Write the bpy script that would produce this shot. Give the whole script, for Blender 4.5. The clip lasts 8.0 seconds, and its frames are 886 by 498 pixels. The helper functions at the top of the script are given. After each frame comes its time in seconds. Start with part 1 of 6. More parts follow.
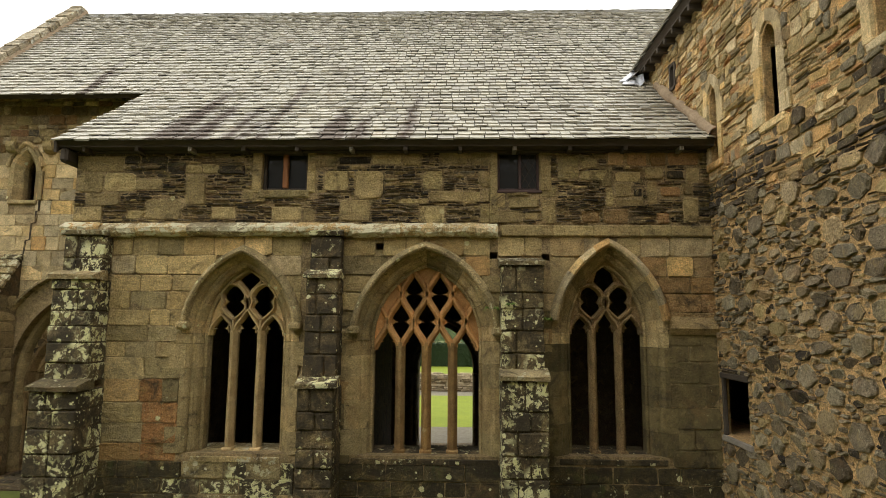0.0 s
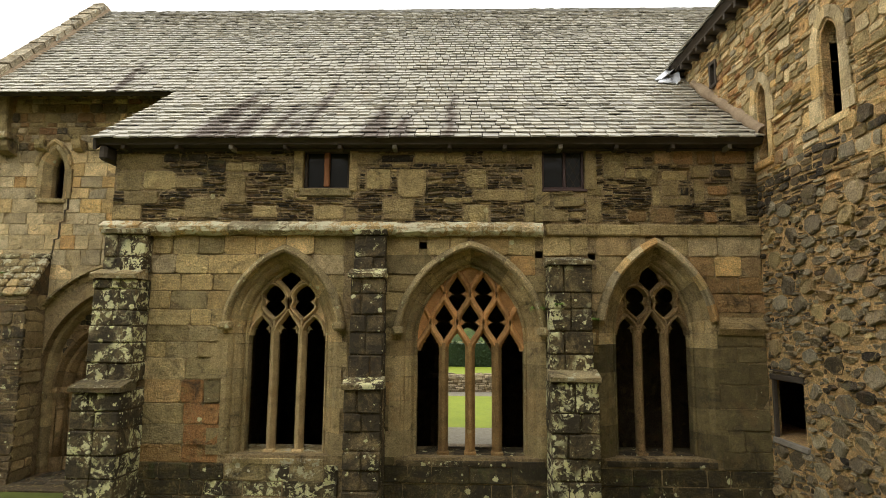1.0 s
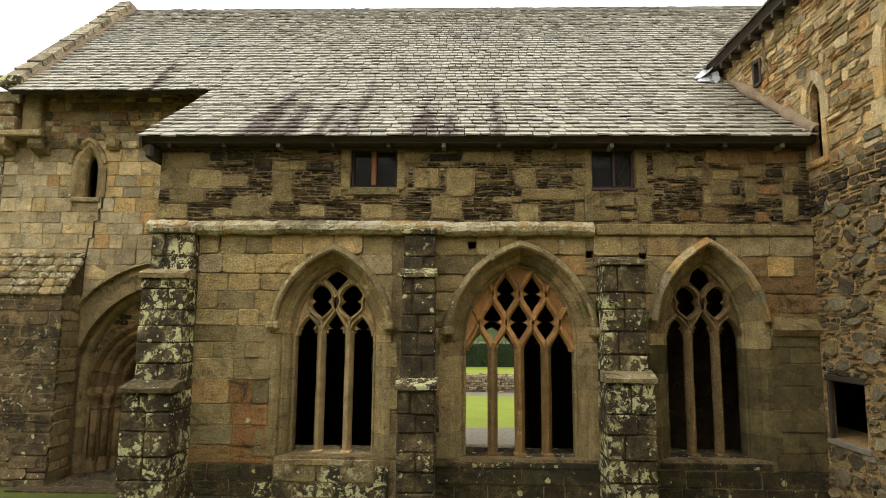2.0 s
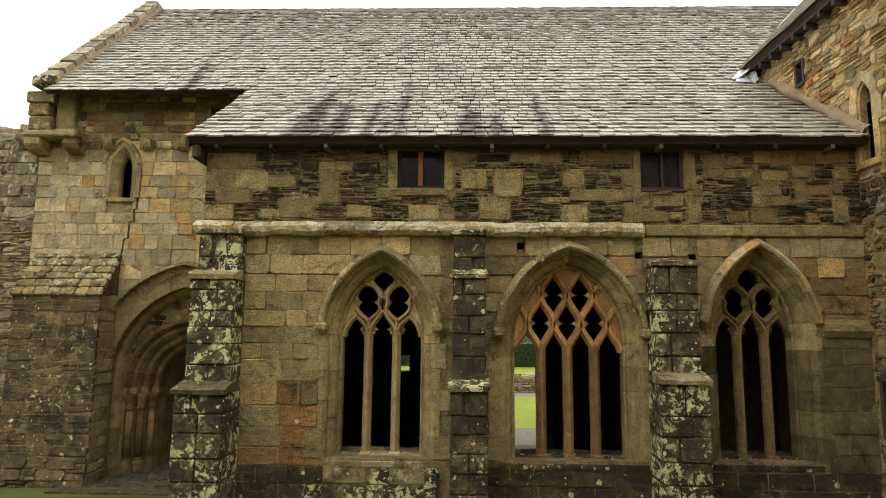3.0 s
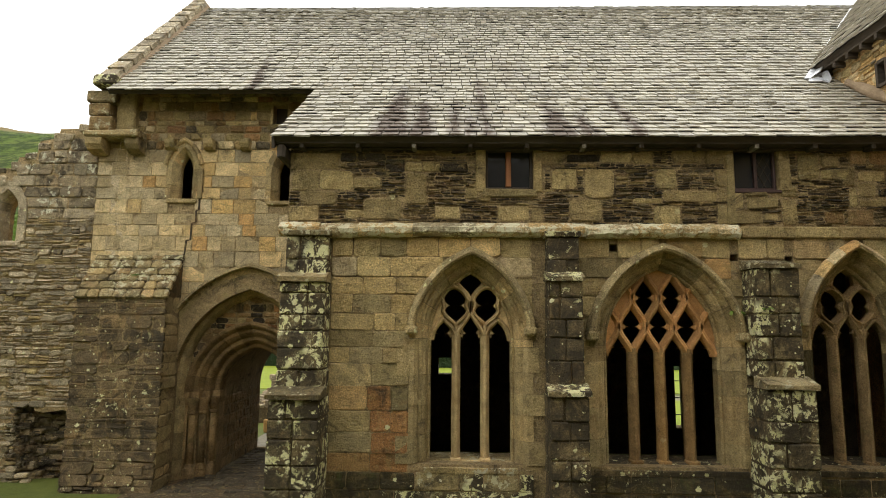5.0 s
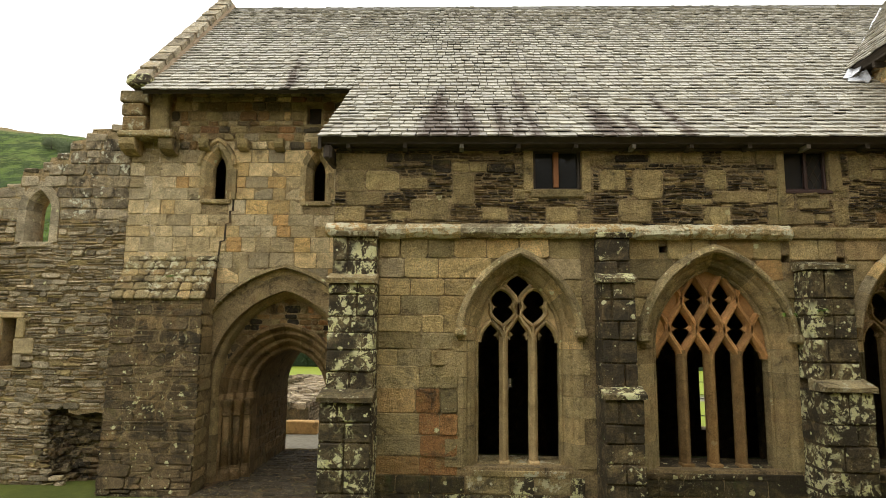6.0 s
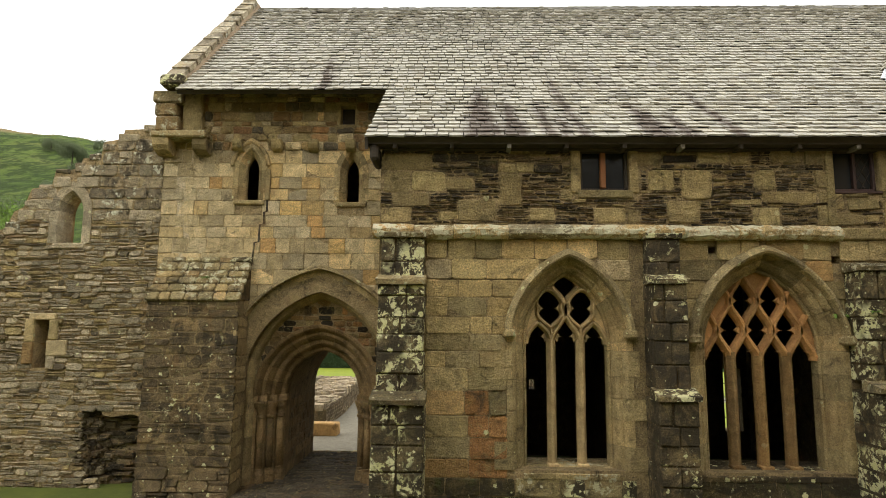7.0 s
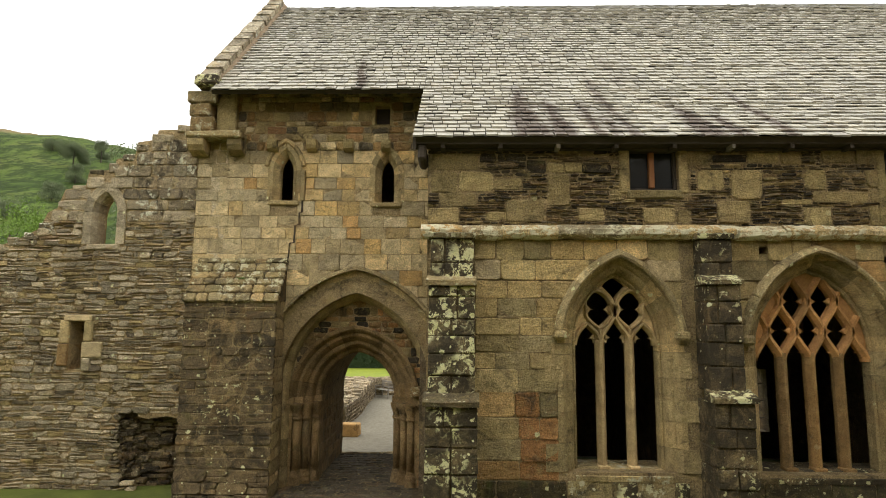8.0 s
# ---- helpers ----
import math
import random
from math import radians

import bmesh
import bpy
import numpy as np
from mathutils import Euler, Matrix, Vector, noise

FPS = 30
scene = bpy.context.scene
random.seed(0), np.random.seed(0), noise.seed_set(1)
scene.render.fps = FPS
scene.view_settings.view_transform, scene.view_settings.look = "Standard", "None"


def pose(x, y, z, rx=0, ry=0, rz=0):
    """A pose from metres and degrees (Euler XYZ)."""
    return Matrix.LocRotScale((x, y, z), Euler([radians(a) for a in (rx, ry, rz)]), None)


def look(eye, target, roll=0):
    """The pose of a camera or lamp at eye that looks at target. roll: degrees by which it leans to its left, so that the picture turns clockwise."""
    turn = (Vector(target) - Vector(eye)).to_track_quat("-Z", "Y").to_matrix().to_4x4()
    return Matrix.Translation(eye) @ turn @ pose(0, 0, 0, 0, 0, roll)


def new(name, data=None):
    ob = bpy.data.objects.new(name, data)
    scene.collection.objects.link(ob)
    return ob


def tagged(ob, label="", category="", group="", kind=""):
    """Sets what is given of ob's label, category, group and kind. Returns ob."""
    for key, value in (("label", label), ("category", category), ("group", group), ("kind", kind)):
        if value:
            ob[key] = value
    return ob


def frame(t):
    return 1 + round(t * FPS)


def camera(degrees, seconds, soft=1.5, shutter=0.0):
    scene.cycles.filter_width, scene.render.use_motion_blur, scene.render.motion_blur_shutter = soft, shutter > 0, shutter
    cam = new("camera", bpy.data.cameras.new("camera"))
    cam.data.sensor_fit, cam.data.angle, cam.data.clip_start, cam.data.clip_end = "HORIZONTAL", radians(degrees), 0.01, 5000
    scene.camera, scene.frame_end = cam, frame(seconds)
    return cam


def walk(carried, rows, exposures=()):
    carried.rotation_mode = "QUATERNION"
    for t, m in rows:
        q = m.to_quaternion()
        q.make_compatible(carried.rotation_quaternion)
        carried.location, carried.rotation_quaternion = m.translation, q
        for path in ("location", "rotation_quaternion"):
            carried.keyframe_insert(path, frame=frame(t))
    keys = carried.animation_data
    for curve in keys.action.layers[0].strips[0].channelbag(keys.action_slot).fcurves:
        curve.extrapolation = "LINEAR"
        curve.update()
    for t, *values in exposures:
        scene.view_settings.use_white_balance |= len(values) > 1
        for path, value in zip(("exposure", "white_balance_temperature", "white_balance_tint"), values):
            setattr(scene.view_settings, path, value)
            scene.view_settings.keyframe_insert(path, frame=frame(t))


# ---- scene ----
# ---- camera and walk ----
cam = camera(73.5, 8.0, soft=0.6)
PATH = [
    (0, (0.18, -0.022, 3.701), (0.12, 1.961, 3.953), 0.4),
    (0.5, (-0.186, 0.031, 3.692), (-0.246, 2.014, 3.945), 0.43),
    (1, (-0.582, 0.078, 3.699), (-0.64, 2.061, 3.951), 0.46),
    (1.5, (-1.004, 0.126, 3.696), (-1.061, 2.109, 3.948), 0.5),
    (3, (-2.232, 0.148, 3.717), (-2.288, 2.131, 3.967), 0.54),
    (3.5, (-2.627, 0.187, 3.734), (-2.682, 2.17, 3.986), 0.54),
    (4, (-2.98, 0.218, 3.740), (-3.036, 2.202, 3.991), 0.54),
    (4.5, (-3.35, 0.257, 3.735), (-3.403, 2.24, 3.988), 0.54),
    (6, (-4.533, 0.358, 3.764), (-4.585, 2.341, 4.018), 0.52),
    (6.5, (-4.911, 0.384, 3.762), (-4.962, 2.367, 4.017), 0.5),
    (7, (-5.321, 0.405, 3.767), (-5.37, 2.387, 4.024), 0.48),
    (7.5, (-5.727, 0.431, 3.772), (-5.776, 2.414, 4.029), 0.45),
    (8, (-6.098, 0.453, 3.788), (-6.149, 2.436, 4.044), 0.4),
]
walk(cam, [(t, look(eye, target, roll)) for t, eye, target, roll in PATH], [(0, 0.0, 6500, 10), (8, 0.0, 6500, 10)])

# ---- world: a bright overcast sky ----
SUN_EL, SUN_AZ = radians(39), radians(298)
world = bpy.data.worlds.new("overcast_sky")
scene.world = world
world.use_nodes = True
wn = world.node_tree
wn.nodes.clear()
sky = wn.nodes.new("ShaderNodeTexSky")
sky.sky_type, sky.sun_disc, sky.sun_elevation, sky.sun_rotation = "NISHITA", False, SUN_EL, SUN_AZ
sky.dust_density, sky.air_density = 4.0, 1.0
thin = wn.nodes.new("ShaderNodeVectorMath")
thin.operation = "SCALE"
thin.inputs[3].default_value = 0.10
cloud = wn.nodes.new("ShaderNodeMix")
cloud.data_type = "RGBA"
cloud.inputs[0].default_value = 0.85
cloud.inputs[7].default_value = (1.0, 1.0, 0.965, 1)
wbg = wn.nodes.new("ShaderNodeBackground")
# an overcast sky is about three times brighter overhead than at the horizon
where = wn.nodes.new("ShaderNodeTexCoord")
split = wn.nodes.new("ShaderNodeSeparateXYZ")
rise = wn.nodes.new("ShaderNodeMapRange")
for k, val in zip(("From Min", "From Max", "To Min", "To Max"), (0.0, 1.0, 1.05, 3.4)):
    rise.inputs[k].default_value = val
wn.links.new(where.outputs["Generated"], split.inputs[0])
wn.links.new(split.outputs[2], rise.inputs["Value"])
wn.links.new(rise.outputs[0], wbg.inputs[1])
wout = wn.nodes.new("ShaderNodeOutputWorld")
wn.links.new(sky.outputs[0], thin.inputs[0])
wn.links.new(thin.outputs[0], cloud.inputs[6])
wn.links.new(cloud.outputs[2], wbg.inputs[0])
wn.links.new(wbg.outputs[0], wout.inputs[0])
sun = new("sun", bpy.data.lights.new("sun", "SUN"))
sun.data.energy, sun.data.angle, sun.data.color = 0.36, radians(30), (1.0, 0.95, 0.86)
sun.matrix_world = look((-24, -3, 25), (0, 10, 3))


# ---- materials ----
def nodes(name, rough=0.9, spec=0.3):
    m = bpy.data.materials.new(name)
    m.use_nodes = True
    nt = m.node_tree
    b = nt.nodes["Principled BSDF"]
    b.inputs["Roughness"].default_value = rough
    b.inputs["Specular IOR Level"].default_value = spec
    return m, nt, b


def node(nt, kind, **sets):
    n = nt.nodes.new(kind)
    for k, v in sets.items():
        n.inputs[k].default_value = v
    return n


def noise_at(nt, pos, scale, detail=6.0, rough=0.6, distort=0.0, squash=None):
    n = node(nt, "ShaderNodeTexNoise", Scale=scale, Detail=detail, Roughness=rough, Distortion=distort)
    if squash:
        mp = nt.nodes.new("ShaderNodeMapping")
        mp.inputs["Scale"].default_value = squash
        nt.links.new(pos, mp.inputs["Vector"])
        pos = mp.outputs[0]
    nt.links.new(pos, n.inputs["Vector"])
    return n.outputs["Fac"]


def remap(nt, val, a, b, c=0.0, d=1.0):
    n = node(nt, "ShaderNodeMapRange")
    for k, v in zip(("From Min", "From Max", "To Min", "To Max"), (a, b, c, d)):
        n.inputs[k].default_value = v
    nt.links.new(val, n.inputs["Value"])
    return n.outputs[0]


def maths(nt, op, a, b):
    n = nt.nodes.new("ShaderNodeMath")
    n.operation = op
    for i, v in enumerate((a, b)):
        if isinstance(v, (int, float)):
            n.inputs[i].default_value = v
        else:
            nt.links.new(v, n.inputs[i])
    return n.outputs[0]


def mixc(nt, fac, a, b, blend="MIX"):
    n = nt.nodes.new("ShaderNodeMix")
    n.data_type, n.blend_type = "RGBA", blend
    for i, v in ((0, fac), (6, a), (7, b)):
        if isinstance(v, (int, float)):
            n.inputs[i].default_value = v
        elif isinstance(v, tuple):
            n.inputs[i].default_value = (*v, 1)
        else:
            nt.links.new(v, n.inputs[i])
    return n.outputs[2]


def ramp(nt, val, cols):
    n = nt.nodes.new("ShaderNodeValToRGB")
    e = n.color_ramp.elements
    while len(e) < len(cols):
        e.new(0.5)
    for el, (p, c) in zip(e, cols):
        el.position, el.color = p, (*c, 1)
    nt.links.new(val, n.inputs[0])
    return n.outputs[0]


def piece_random(nt, geo):
    info = nt.nodes.new("ShaderNodeObjectInfo")
    return maths(nt, "FRACT", maths(nt, "ADD", info.outputs["Random"], geo.outputs["Random Per Island"]), 0.0)


def bump(nt, bsdf, height, strength, dist):
    n = node(nt, "ShaderNodeBump", Strength=strength, Distance=dist)
    nt.links.new(height, n.inputs["Height"])
    nt.links.new(n.outputs[0], bsdf.inputs["Normal"])


def stone_mat(name, cols, lichen=0.0, crust=0.0, relief=0.5, moss=0.0, grain=1.0, lichen_col=(0.70, 0.66, 0.33), crust_col=(0.043, 0.034, 0.021), pits=1.0):
    """Weathered stone: tone by piece, mottling, dark crust, lichen in blotches and rosettes, moss."""
    m, nt, b = nodes(name, 0.92, 0.25)
    geo = nt.nodes.new("ShaderNodeNewGeometry")
    p = geo.outputs["Position"]
    col = ramp(nt, piece_random(nt, geo), [(q, (c[0] * 1.21, c[1] * 1.07, c[2] * 0.87)) for q, c in cols])
    mid = noise_at(nt, p, 5.0, 8, 0.65)
    fine = noise_at(nt, p, 42.0 * grain, 6, 0.7)
    big = noise_at(nt, p, 0.9, 5, 0.6, 0.4)
    grit = noise_at(nt, p, 95.0 * grain, 4, 0.75)
    tone = maths(nt, "MULTIPLY", remap(nt, mid, 0.3, 0.7, 0.70, 1.32), remap(nt, fine, 0.32, 0.68, 1 - 0.5 * pits, 1 + 0.5 * pits))
    odd = maths(nt, "FRACT", maths(nt, "MULTIPLY", piece_random(nt, geo), 37.7), 0.0)
    tone = maths(nt, "MULTIPLY", tone, remap(nt, odd, 0.0, 1.0, 0.76, 1.40))
    tone = maths(nt, "MULTIPLY", tone, remap(nt, grit, 0.32, 0.62, 1 - 0.32 * pits, 1.1))
    vm = nt.nodes.new("ShaderNodeVectorMath")
    vm.operation = "SCALE"
    nt.links.new(col, vm.inputs[0])
    nt.links.new(tone, vm.inputs[3])
    col = vm.outputs[0]
    # pits and bedding cracks, their shade drawn as dark colour; pale flecks
    pit = remap(nt, noise_at(nt, p, 21.0, 5, 0.7, 0.3, (1.0, 1.0, 2.1)), 0.61, 0.67, 0, 0.66)
    col = mixc(nt, maths(nt, "MULTIPLY", pit, pits), col, (0.035, 0.028, 0.018))
    fleck = remap(nt, noise_at(nt, p, 52.0, 3, 0.6), 0.655, 0.69, 0, 0.6)
    col = mixc(nt, maths(nt, "MULTIPLY", fleck, pits), col, (0.52, 0.48, 0.34))
    # olive algae and ochre bloom, a hand's width across
    algae = remap(nt, noise_at(nt, p, 3.7, 6, 0.7, 0.5, (1.0, 1.0, 1.4)), 0.55, 0.66, 0, 0.42)
    col = mixc(nt, maths(nt, "MULTIPLY", algae, pits), col, (0.20, 0.175, 0.066))
    ochre = remap(nt, noise_at(nt, p, 4.4, 6, 0.7, 0.9, (1.3, 1.3, 1.0)), 0.56, 0.64, 0, 0.42)
    col = mixc(nt, maths(nt, "MULTIPLY", ochre, pits), col, (0.47, 0.345, 0.14))
    # warm iron staining in clouds
    iron = remap(nt, noise_at(nt, p, 1.7, 5, 0.65, 0.8), 0.56, 0.72, 0, 0.45)
    col = mixc(nt, iron, col, (0.30, 0.165, 0.065))
    lime = remap(nt, noise_at(nt, p, 9.0, 7, 0.75, 1.2), 0.64, 0.69, 0, 0.5)
    col = mixc(nt, maths(nt, "MULTIPLY", lime, pits), col, (0.56, 0.49, 0.31))
    if crust > 0:
        cr = remap(nt, noise_at(nt, p, 2.3, 8, 0.72, 0.6), 0.62 - 0.32 * crust, 0.76 - 0.30 * crust, 0, 0.88)
        col = mixc(nt, cr, col, crust_col)
    if moss > 0:
        ms = remap(nt, noise_at(nt, p, 3.1, 7, 0.7, 0.3), 0.66 - 0.2 * moss, 0.78 - 0.2 * moss, 0, 0.75)
        col = mixc(nt, ms, col, (0.085, 0.10, 0.028))
    if lichen > 0:
        where = remap(nt, noise_at(nt, p, 1.1, 4, 0.6), 0.60 - 0.22 * lichen, 0.68 - 0.22 * lichen, 0.0, 1)
        bl = remap(nt, noise_at(nt, p, 6.5, 10, 0.74, 0.5), 0.64 - 0.15 * lichen, 0.66 - 0.15 * lichen, 0, 1)
        lc = maths(nt, "MULTIPLY", bl, where)
        for sc, cut in ((7.0, 0.0), (15.0, 0.06)):
            vor = node(nt, "ShaderNodeTexVoronoi", Scale=sc, Randomness=1.0)
            nt.links.new(p, vor.inputs["Vector"])
            wob = maths(nt, "ADD", vor.outputs["Distance"], maths(nt, "MULTIPLY", maths(nt, "SUBTRACT", noise_at(nt, p, 26.0, 4, 0.7), 0.5), 0.7))
            pick = nt.nodes.new("ShaderNodeSeparateColor")
            nt.links.new(vor.outputs["Color"], pick.inputs[0])
            size = remap(nt, pick.outputs[1], 0.0, 1.0, 0.08, 0.34)
            on = remap(nt, pick.outputs[0], 1.02 - 0.45 * lichen + cut, 1.025 - 0.45 * lichen + cut, 0, 1)
            spot = maths(nt, "MULTIPLY", remap(nt, maths(nt, "SUBTRACT", size, wob), 0.0, 0.04, 0, 1), on)
            lc = maths(nt, "MAXIMUM", lc, spot)
        lc = maths(nt, "MULTIPLY", lc, remap(nt, fine, 0.25, 0.5, 0.7, 1.0))
        lcol = mixc(nt, remap(nt, mid, 0.4, 0.6), lichen_col, (lichen_col[0] * 1.06, lichen_col[1] * 1.06, min(0.5, lichen_col[2] * 1.3)))
        col = mixc(nt, lc, col, lcol)
    nt.links.new(col, b.inputs["Base Color"])
    h = maths(nt, "ADD", maths(nt, "MULTIPLY", noise_at(nt, p, 11.0, 9, 0.7), 1.0), maths(nt, "MULTIPLY", fine, 0.45))
    bump(nt, b, h, min(1.0, relief * 1.7), 0.085)
    return m


TAN = [(0.0, (0.155, 0.135, 0.08)), (0.14, (0.27, 0.235, 0.13)), (0.28, (0.36, 0.30, 0.165)), (0.42, (0.20, 0.175, 0.10)), (0.56, (0.30, 0.265, 0.165)), (0.70, (0.39, 0.315, 0.165)), (0.82, (0.25, 0.225, 0.145)), (0.92, (0.34, 0.245, 0.12)), (1.0, (0.40, 0.35, 0.225))]
GOLD = [(0.0, (0.38, 0.335, 0.225)), (0.25, (0.47, 0.405, 0.26)), (0.5, (0.38, 0.345, 0.25)), (0.72, (0.50, 0.415, 0.245)), (0.9, (0.53, 0.40, 0.19)), (1.0, (0.47, 0.315, 0.145))]
RUBBLE = [(0.0, (0.13, 0.115, 0.09)), (0.2, (0.185, 0.165, 0.125)), (0.4, (0.12, 0.105, 0.078)), (0.6, (0.235, 0.20, 0.135)), (0.8, (0.165, 0.15, 0.12)), (0.93, (0.28, 0.215, 0.125)), (1.0, (0.21, 0.165, 0.105))]
SLATEY = [(0.0, (0.034, 0.03, 0.025)), (0.3, (0.06, 0.052, 0.04)), (0.55, (0.11, 0.09, 0.06)), (0.8, (0.042, 0.037, 0.03)), (1.0, (0.20, 0.16, 0.10))]
M_ASHLAR = stone_mat("weathered_sandstone_ashlar", TAN, 0.10, 0.24, 0.6, 0.2, pits=0.8)
M_GOLD = stone_mat("golden_sandstone_ashlar", GOLD, 0.04, 0.14, 0.5, pits=0.75)
M_BLOCK = stone_mat("roughly_squared_sandstone", [(0, (0.25, 0.215, 0.115)), (0.3, (0.32, 0.275, 0.15)), (0.6, (0.28, 0.235, 0.13)), (1, (0.35, 0.29, 0.155))], 0.06, 0.22, 0.6, 0.1, pits=0.75)
M_CRUST = stone_mat("black_crusted_stone_with_lichen", [(0, (0.11, 0.095, 0.06)), (0.5, (0.19, 0.16, 0.09)), (1, (0.14, 0.12, 0.08))], 0.86, 0.70, 0.8, 0.15, lichen_col=(0.78, 0.74, 0.36))
M_CRUST2 = stone_mat("dark_mossy_buttress_stone", [(0, (0.11, 0.09, 0.055)), (0.5, (0.18, 0.145, 0.085)), (1, (0.13, 0.11, 0.07))], 0.42, 0.72, 0.8, 0.25)
M_STRING = stone_mat("cream_lichened_string_stone", GOLD, 1.0, 0.12, 1.0, lichen_col=(0.74, 0.68, 0.44))
M_LEDGE = stone_mat("lichened_string_course", TAN, 0.72, 0.36, 0.7, 0.2, lichen_col=(0.58, 0.53, 0.30))
M_SIDE = stone_mat("mixed_grey_rubble", [(q, (c[0] * 1.30, c[1] * 1.38, c[2] * 1.40)) for q, c in RUBBLE], 0.06, 0.10, 0.8)
M_RUBBLE = stone_mat("grey_brown_rubble", RUBBLE, 0.10, 0.10, 0.9)
M_WARM = stone_mat("warm_rubble", [(0, (0.20, 0.155, 0.085)), (0.25, (0.30, 0.23, 0.12)), (0.5, (0.17, 0.145, 0.10)), (0.75, (0.38, 0.29, 0.14)), (0.9, (0.25, 0.12, 0.07)), (1, (0.42, 0.33, 0.17))], 0.05, 0.08, 0.8)
M_SLATEY = stone_mat("thin_dark_slate_stones", SLATEY, 0.06, 0.1, 0.8)
M_RUIN = stone_mat("ruined_wall_rubble", [(0, (0.25, 0.235, 0.19)), (0.3, (0.40, 0.365, 0.285)), (0.6, (0.22, 0.205, 0.165)), (0.85, (0.47, 0.425, 0.325)), (1, (0.33, 0.30, 0.235))], 0.25, 0.16, 0.9, 0.05)
M_RUINTOP = stone_mat("lichen_spotted_ruin_blocks", [(0, (0.23, 0.205, 0.155)), (0.5, (0.33, 0.29, 0.21)), (1, (0.27, 0.24, 0.18))], 0.72, 0.52, 0.9, 0.1, lichen_col=(0.68, 0.65, 0.48))
M_DOOR = stone_mat("brown_stained_sandstone", [(0, (0.20, 0.145, 0.078)), (0.5, (0.27, 0.20, 0.108)), (1, (0.23, 0.175, 0.10))], 0.05, 0.2, 0.6, 0.1, pits=0.8)
M_DRESS = stone_mat("dressed_sandstone", [(0, (0.25, 0.215, 0.125)), (0.25, (0.37, 0.31, 0.18)), (0.5, (0.29, 0.25, 0.145)), (0.75, (0.41, 0.325, 0.18)), (1, (0.31, 0.27, 0.165))], 0.14, 0.2, 0.55, 0.15, pits=0.75)
M_HOOD = stone_mat("lichen_grey_hood_stone", [(0, (0.29, 0.25, 0.15)), (0.5, (0.37, 0.32, 0.19)), (1, (0.32, 0.27, 0.155))], 0.34, 0.26, 0.7, 0.2)
M_COPE = stone_mat("grey_lichened_coping", [(0, (0.30, 0.285, 0.235)), (0.5, (0.42, 0.40, 0.34)), (1, (0.36, 0.335, 0.27))], 0.4, 0.34, 0.8, lichen_col=(0.66, 0.65, 0.54))
M_YELLOW = stone_mat("yellow_sandstone_ashlar", [(0, (0.31, 0.265, 0.145)), (0.3, (0.39, 0.33, 0.18)), (0.6, (0.34, 0.285, 0.155)), (0.85, (0.43, 0.35, 0.185)), (1, (0.38, 0.29, 0.14))], 0.06, 0.16, 0.6, 0.1, pits=0.8)
M_WET = stone_mat("damp_black_algae_stone", [(0, (0.06, 0.052, 0.028)), (0.5, (0.10, 0.085, 0.045)), (1, (0.075, 0.066, 0.036))], 0.34, 0.62, 0.8, 0.45)
# mossy olive ashlar, darkened to carry the shade of the inner corner
M_SHADED = stone_mat("shaded_lower_ashlar", [(0, (0.10, 0.088, 0.046)), (0.4, (0.16, 0.138, 0.074)), (0.7, (0.125, 0.108, 0.056)), (1, (0.185, 0.155, 0.082))], 0.10, 0.34, 0.5, 0.3, pits=0.5)
M_BLACK = stone_mat("black_slate_blocks", [(0, (0.030, 0.027, 0.022)), (1, (0.055, 0.046, 0.034))], 0.0, 0.2, 0.6)
M_TRACERY = stone_mat("pale_tracery_stone", [(0, (0.33, 0.27, 0.16)), (1, (0.37, 0.30, 0.18))], 0.05, 0.06, 0.3, pits=0.35)
M_ORANGE = stone_mat("orange_brown_tracery_stone", [(0, (0.37, 0.22, 0.10)), (0.5, (0.41, 0.235, 0.105)), (1, (0.35, 0.225, 0.105))], 0.03, 0.05, 0.3, pits=0.35)
M_MULLION = stone_mat("brown_mullion_stone", [(0, (0.20, 0.138, 0.066)), (0.5, (0.24, 0.158, 0.07)), (1, (0.21, 0.15, 0.078))], 0.05, 0.14, 0.4, pits=0.5)
M_RED = stone_mat("reddened_sandstone", [(0, (0.34, 0.175, 0.075)), (0.5, (0.28, 0.185, 0.095)), (1, (0.36, 0.20, 0.085))], 0.08, 0.32, 0.6)
M_WARM_ASHLAR = stone_mat("brown_orange_sandstone", [(0, (0.23, 0.16, 0.08)), (0.5, (0.30, 0.20, 0.09)), (0.8, (0.25, 0.19, 0.11)), (1, (0.33, 0.185, 0.08))], 0.08, 0.2, 0.6, pits=0.8)
M_MORTAR = stone_mat("old_lime_mortar", [(0, (0.33, 0.27, 0.165)), (1, (0.33, 0.27, 0.165))], 0.05, 0.30, 0.9)
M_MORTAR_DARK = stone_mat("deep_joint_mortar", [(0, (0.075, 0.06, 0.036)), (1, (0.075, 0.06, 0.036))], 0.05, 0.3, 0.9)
M_MORTAR_WARM = stone_mat("sandy_mortar", [(0, (0.46, 0.335, 0.175)), (1, (0.46, 0.335, 0.175))], 0.0, 0.12, 1.0)
# low stone colours put part of the rooms' darkness into the surface
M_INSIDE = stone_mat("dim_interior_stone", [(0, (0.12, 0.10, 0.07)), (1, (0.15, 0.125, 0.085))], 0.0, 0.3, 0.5)


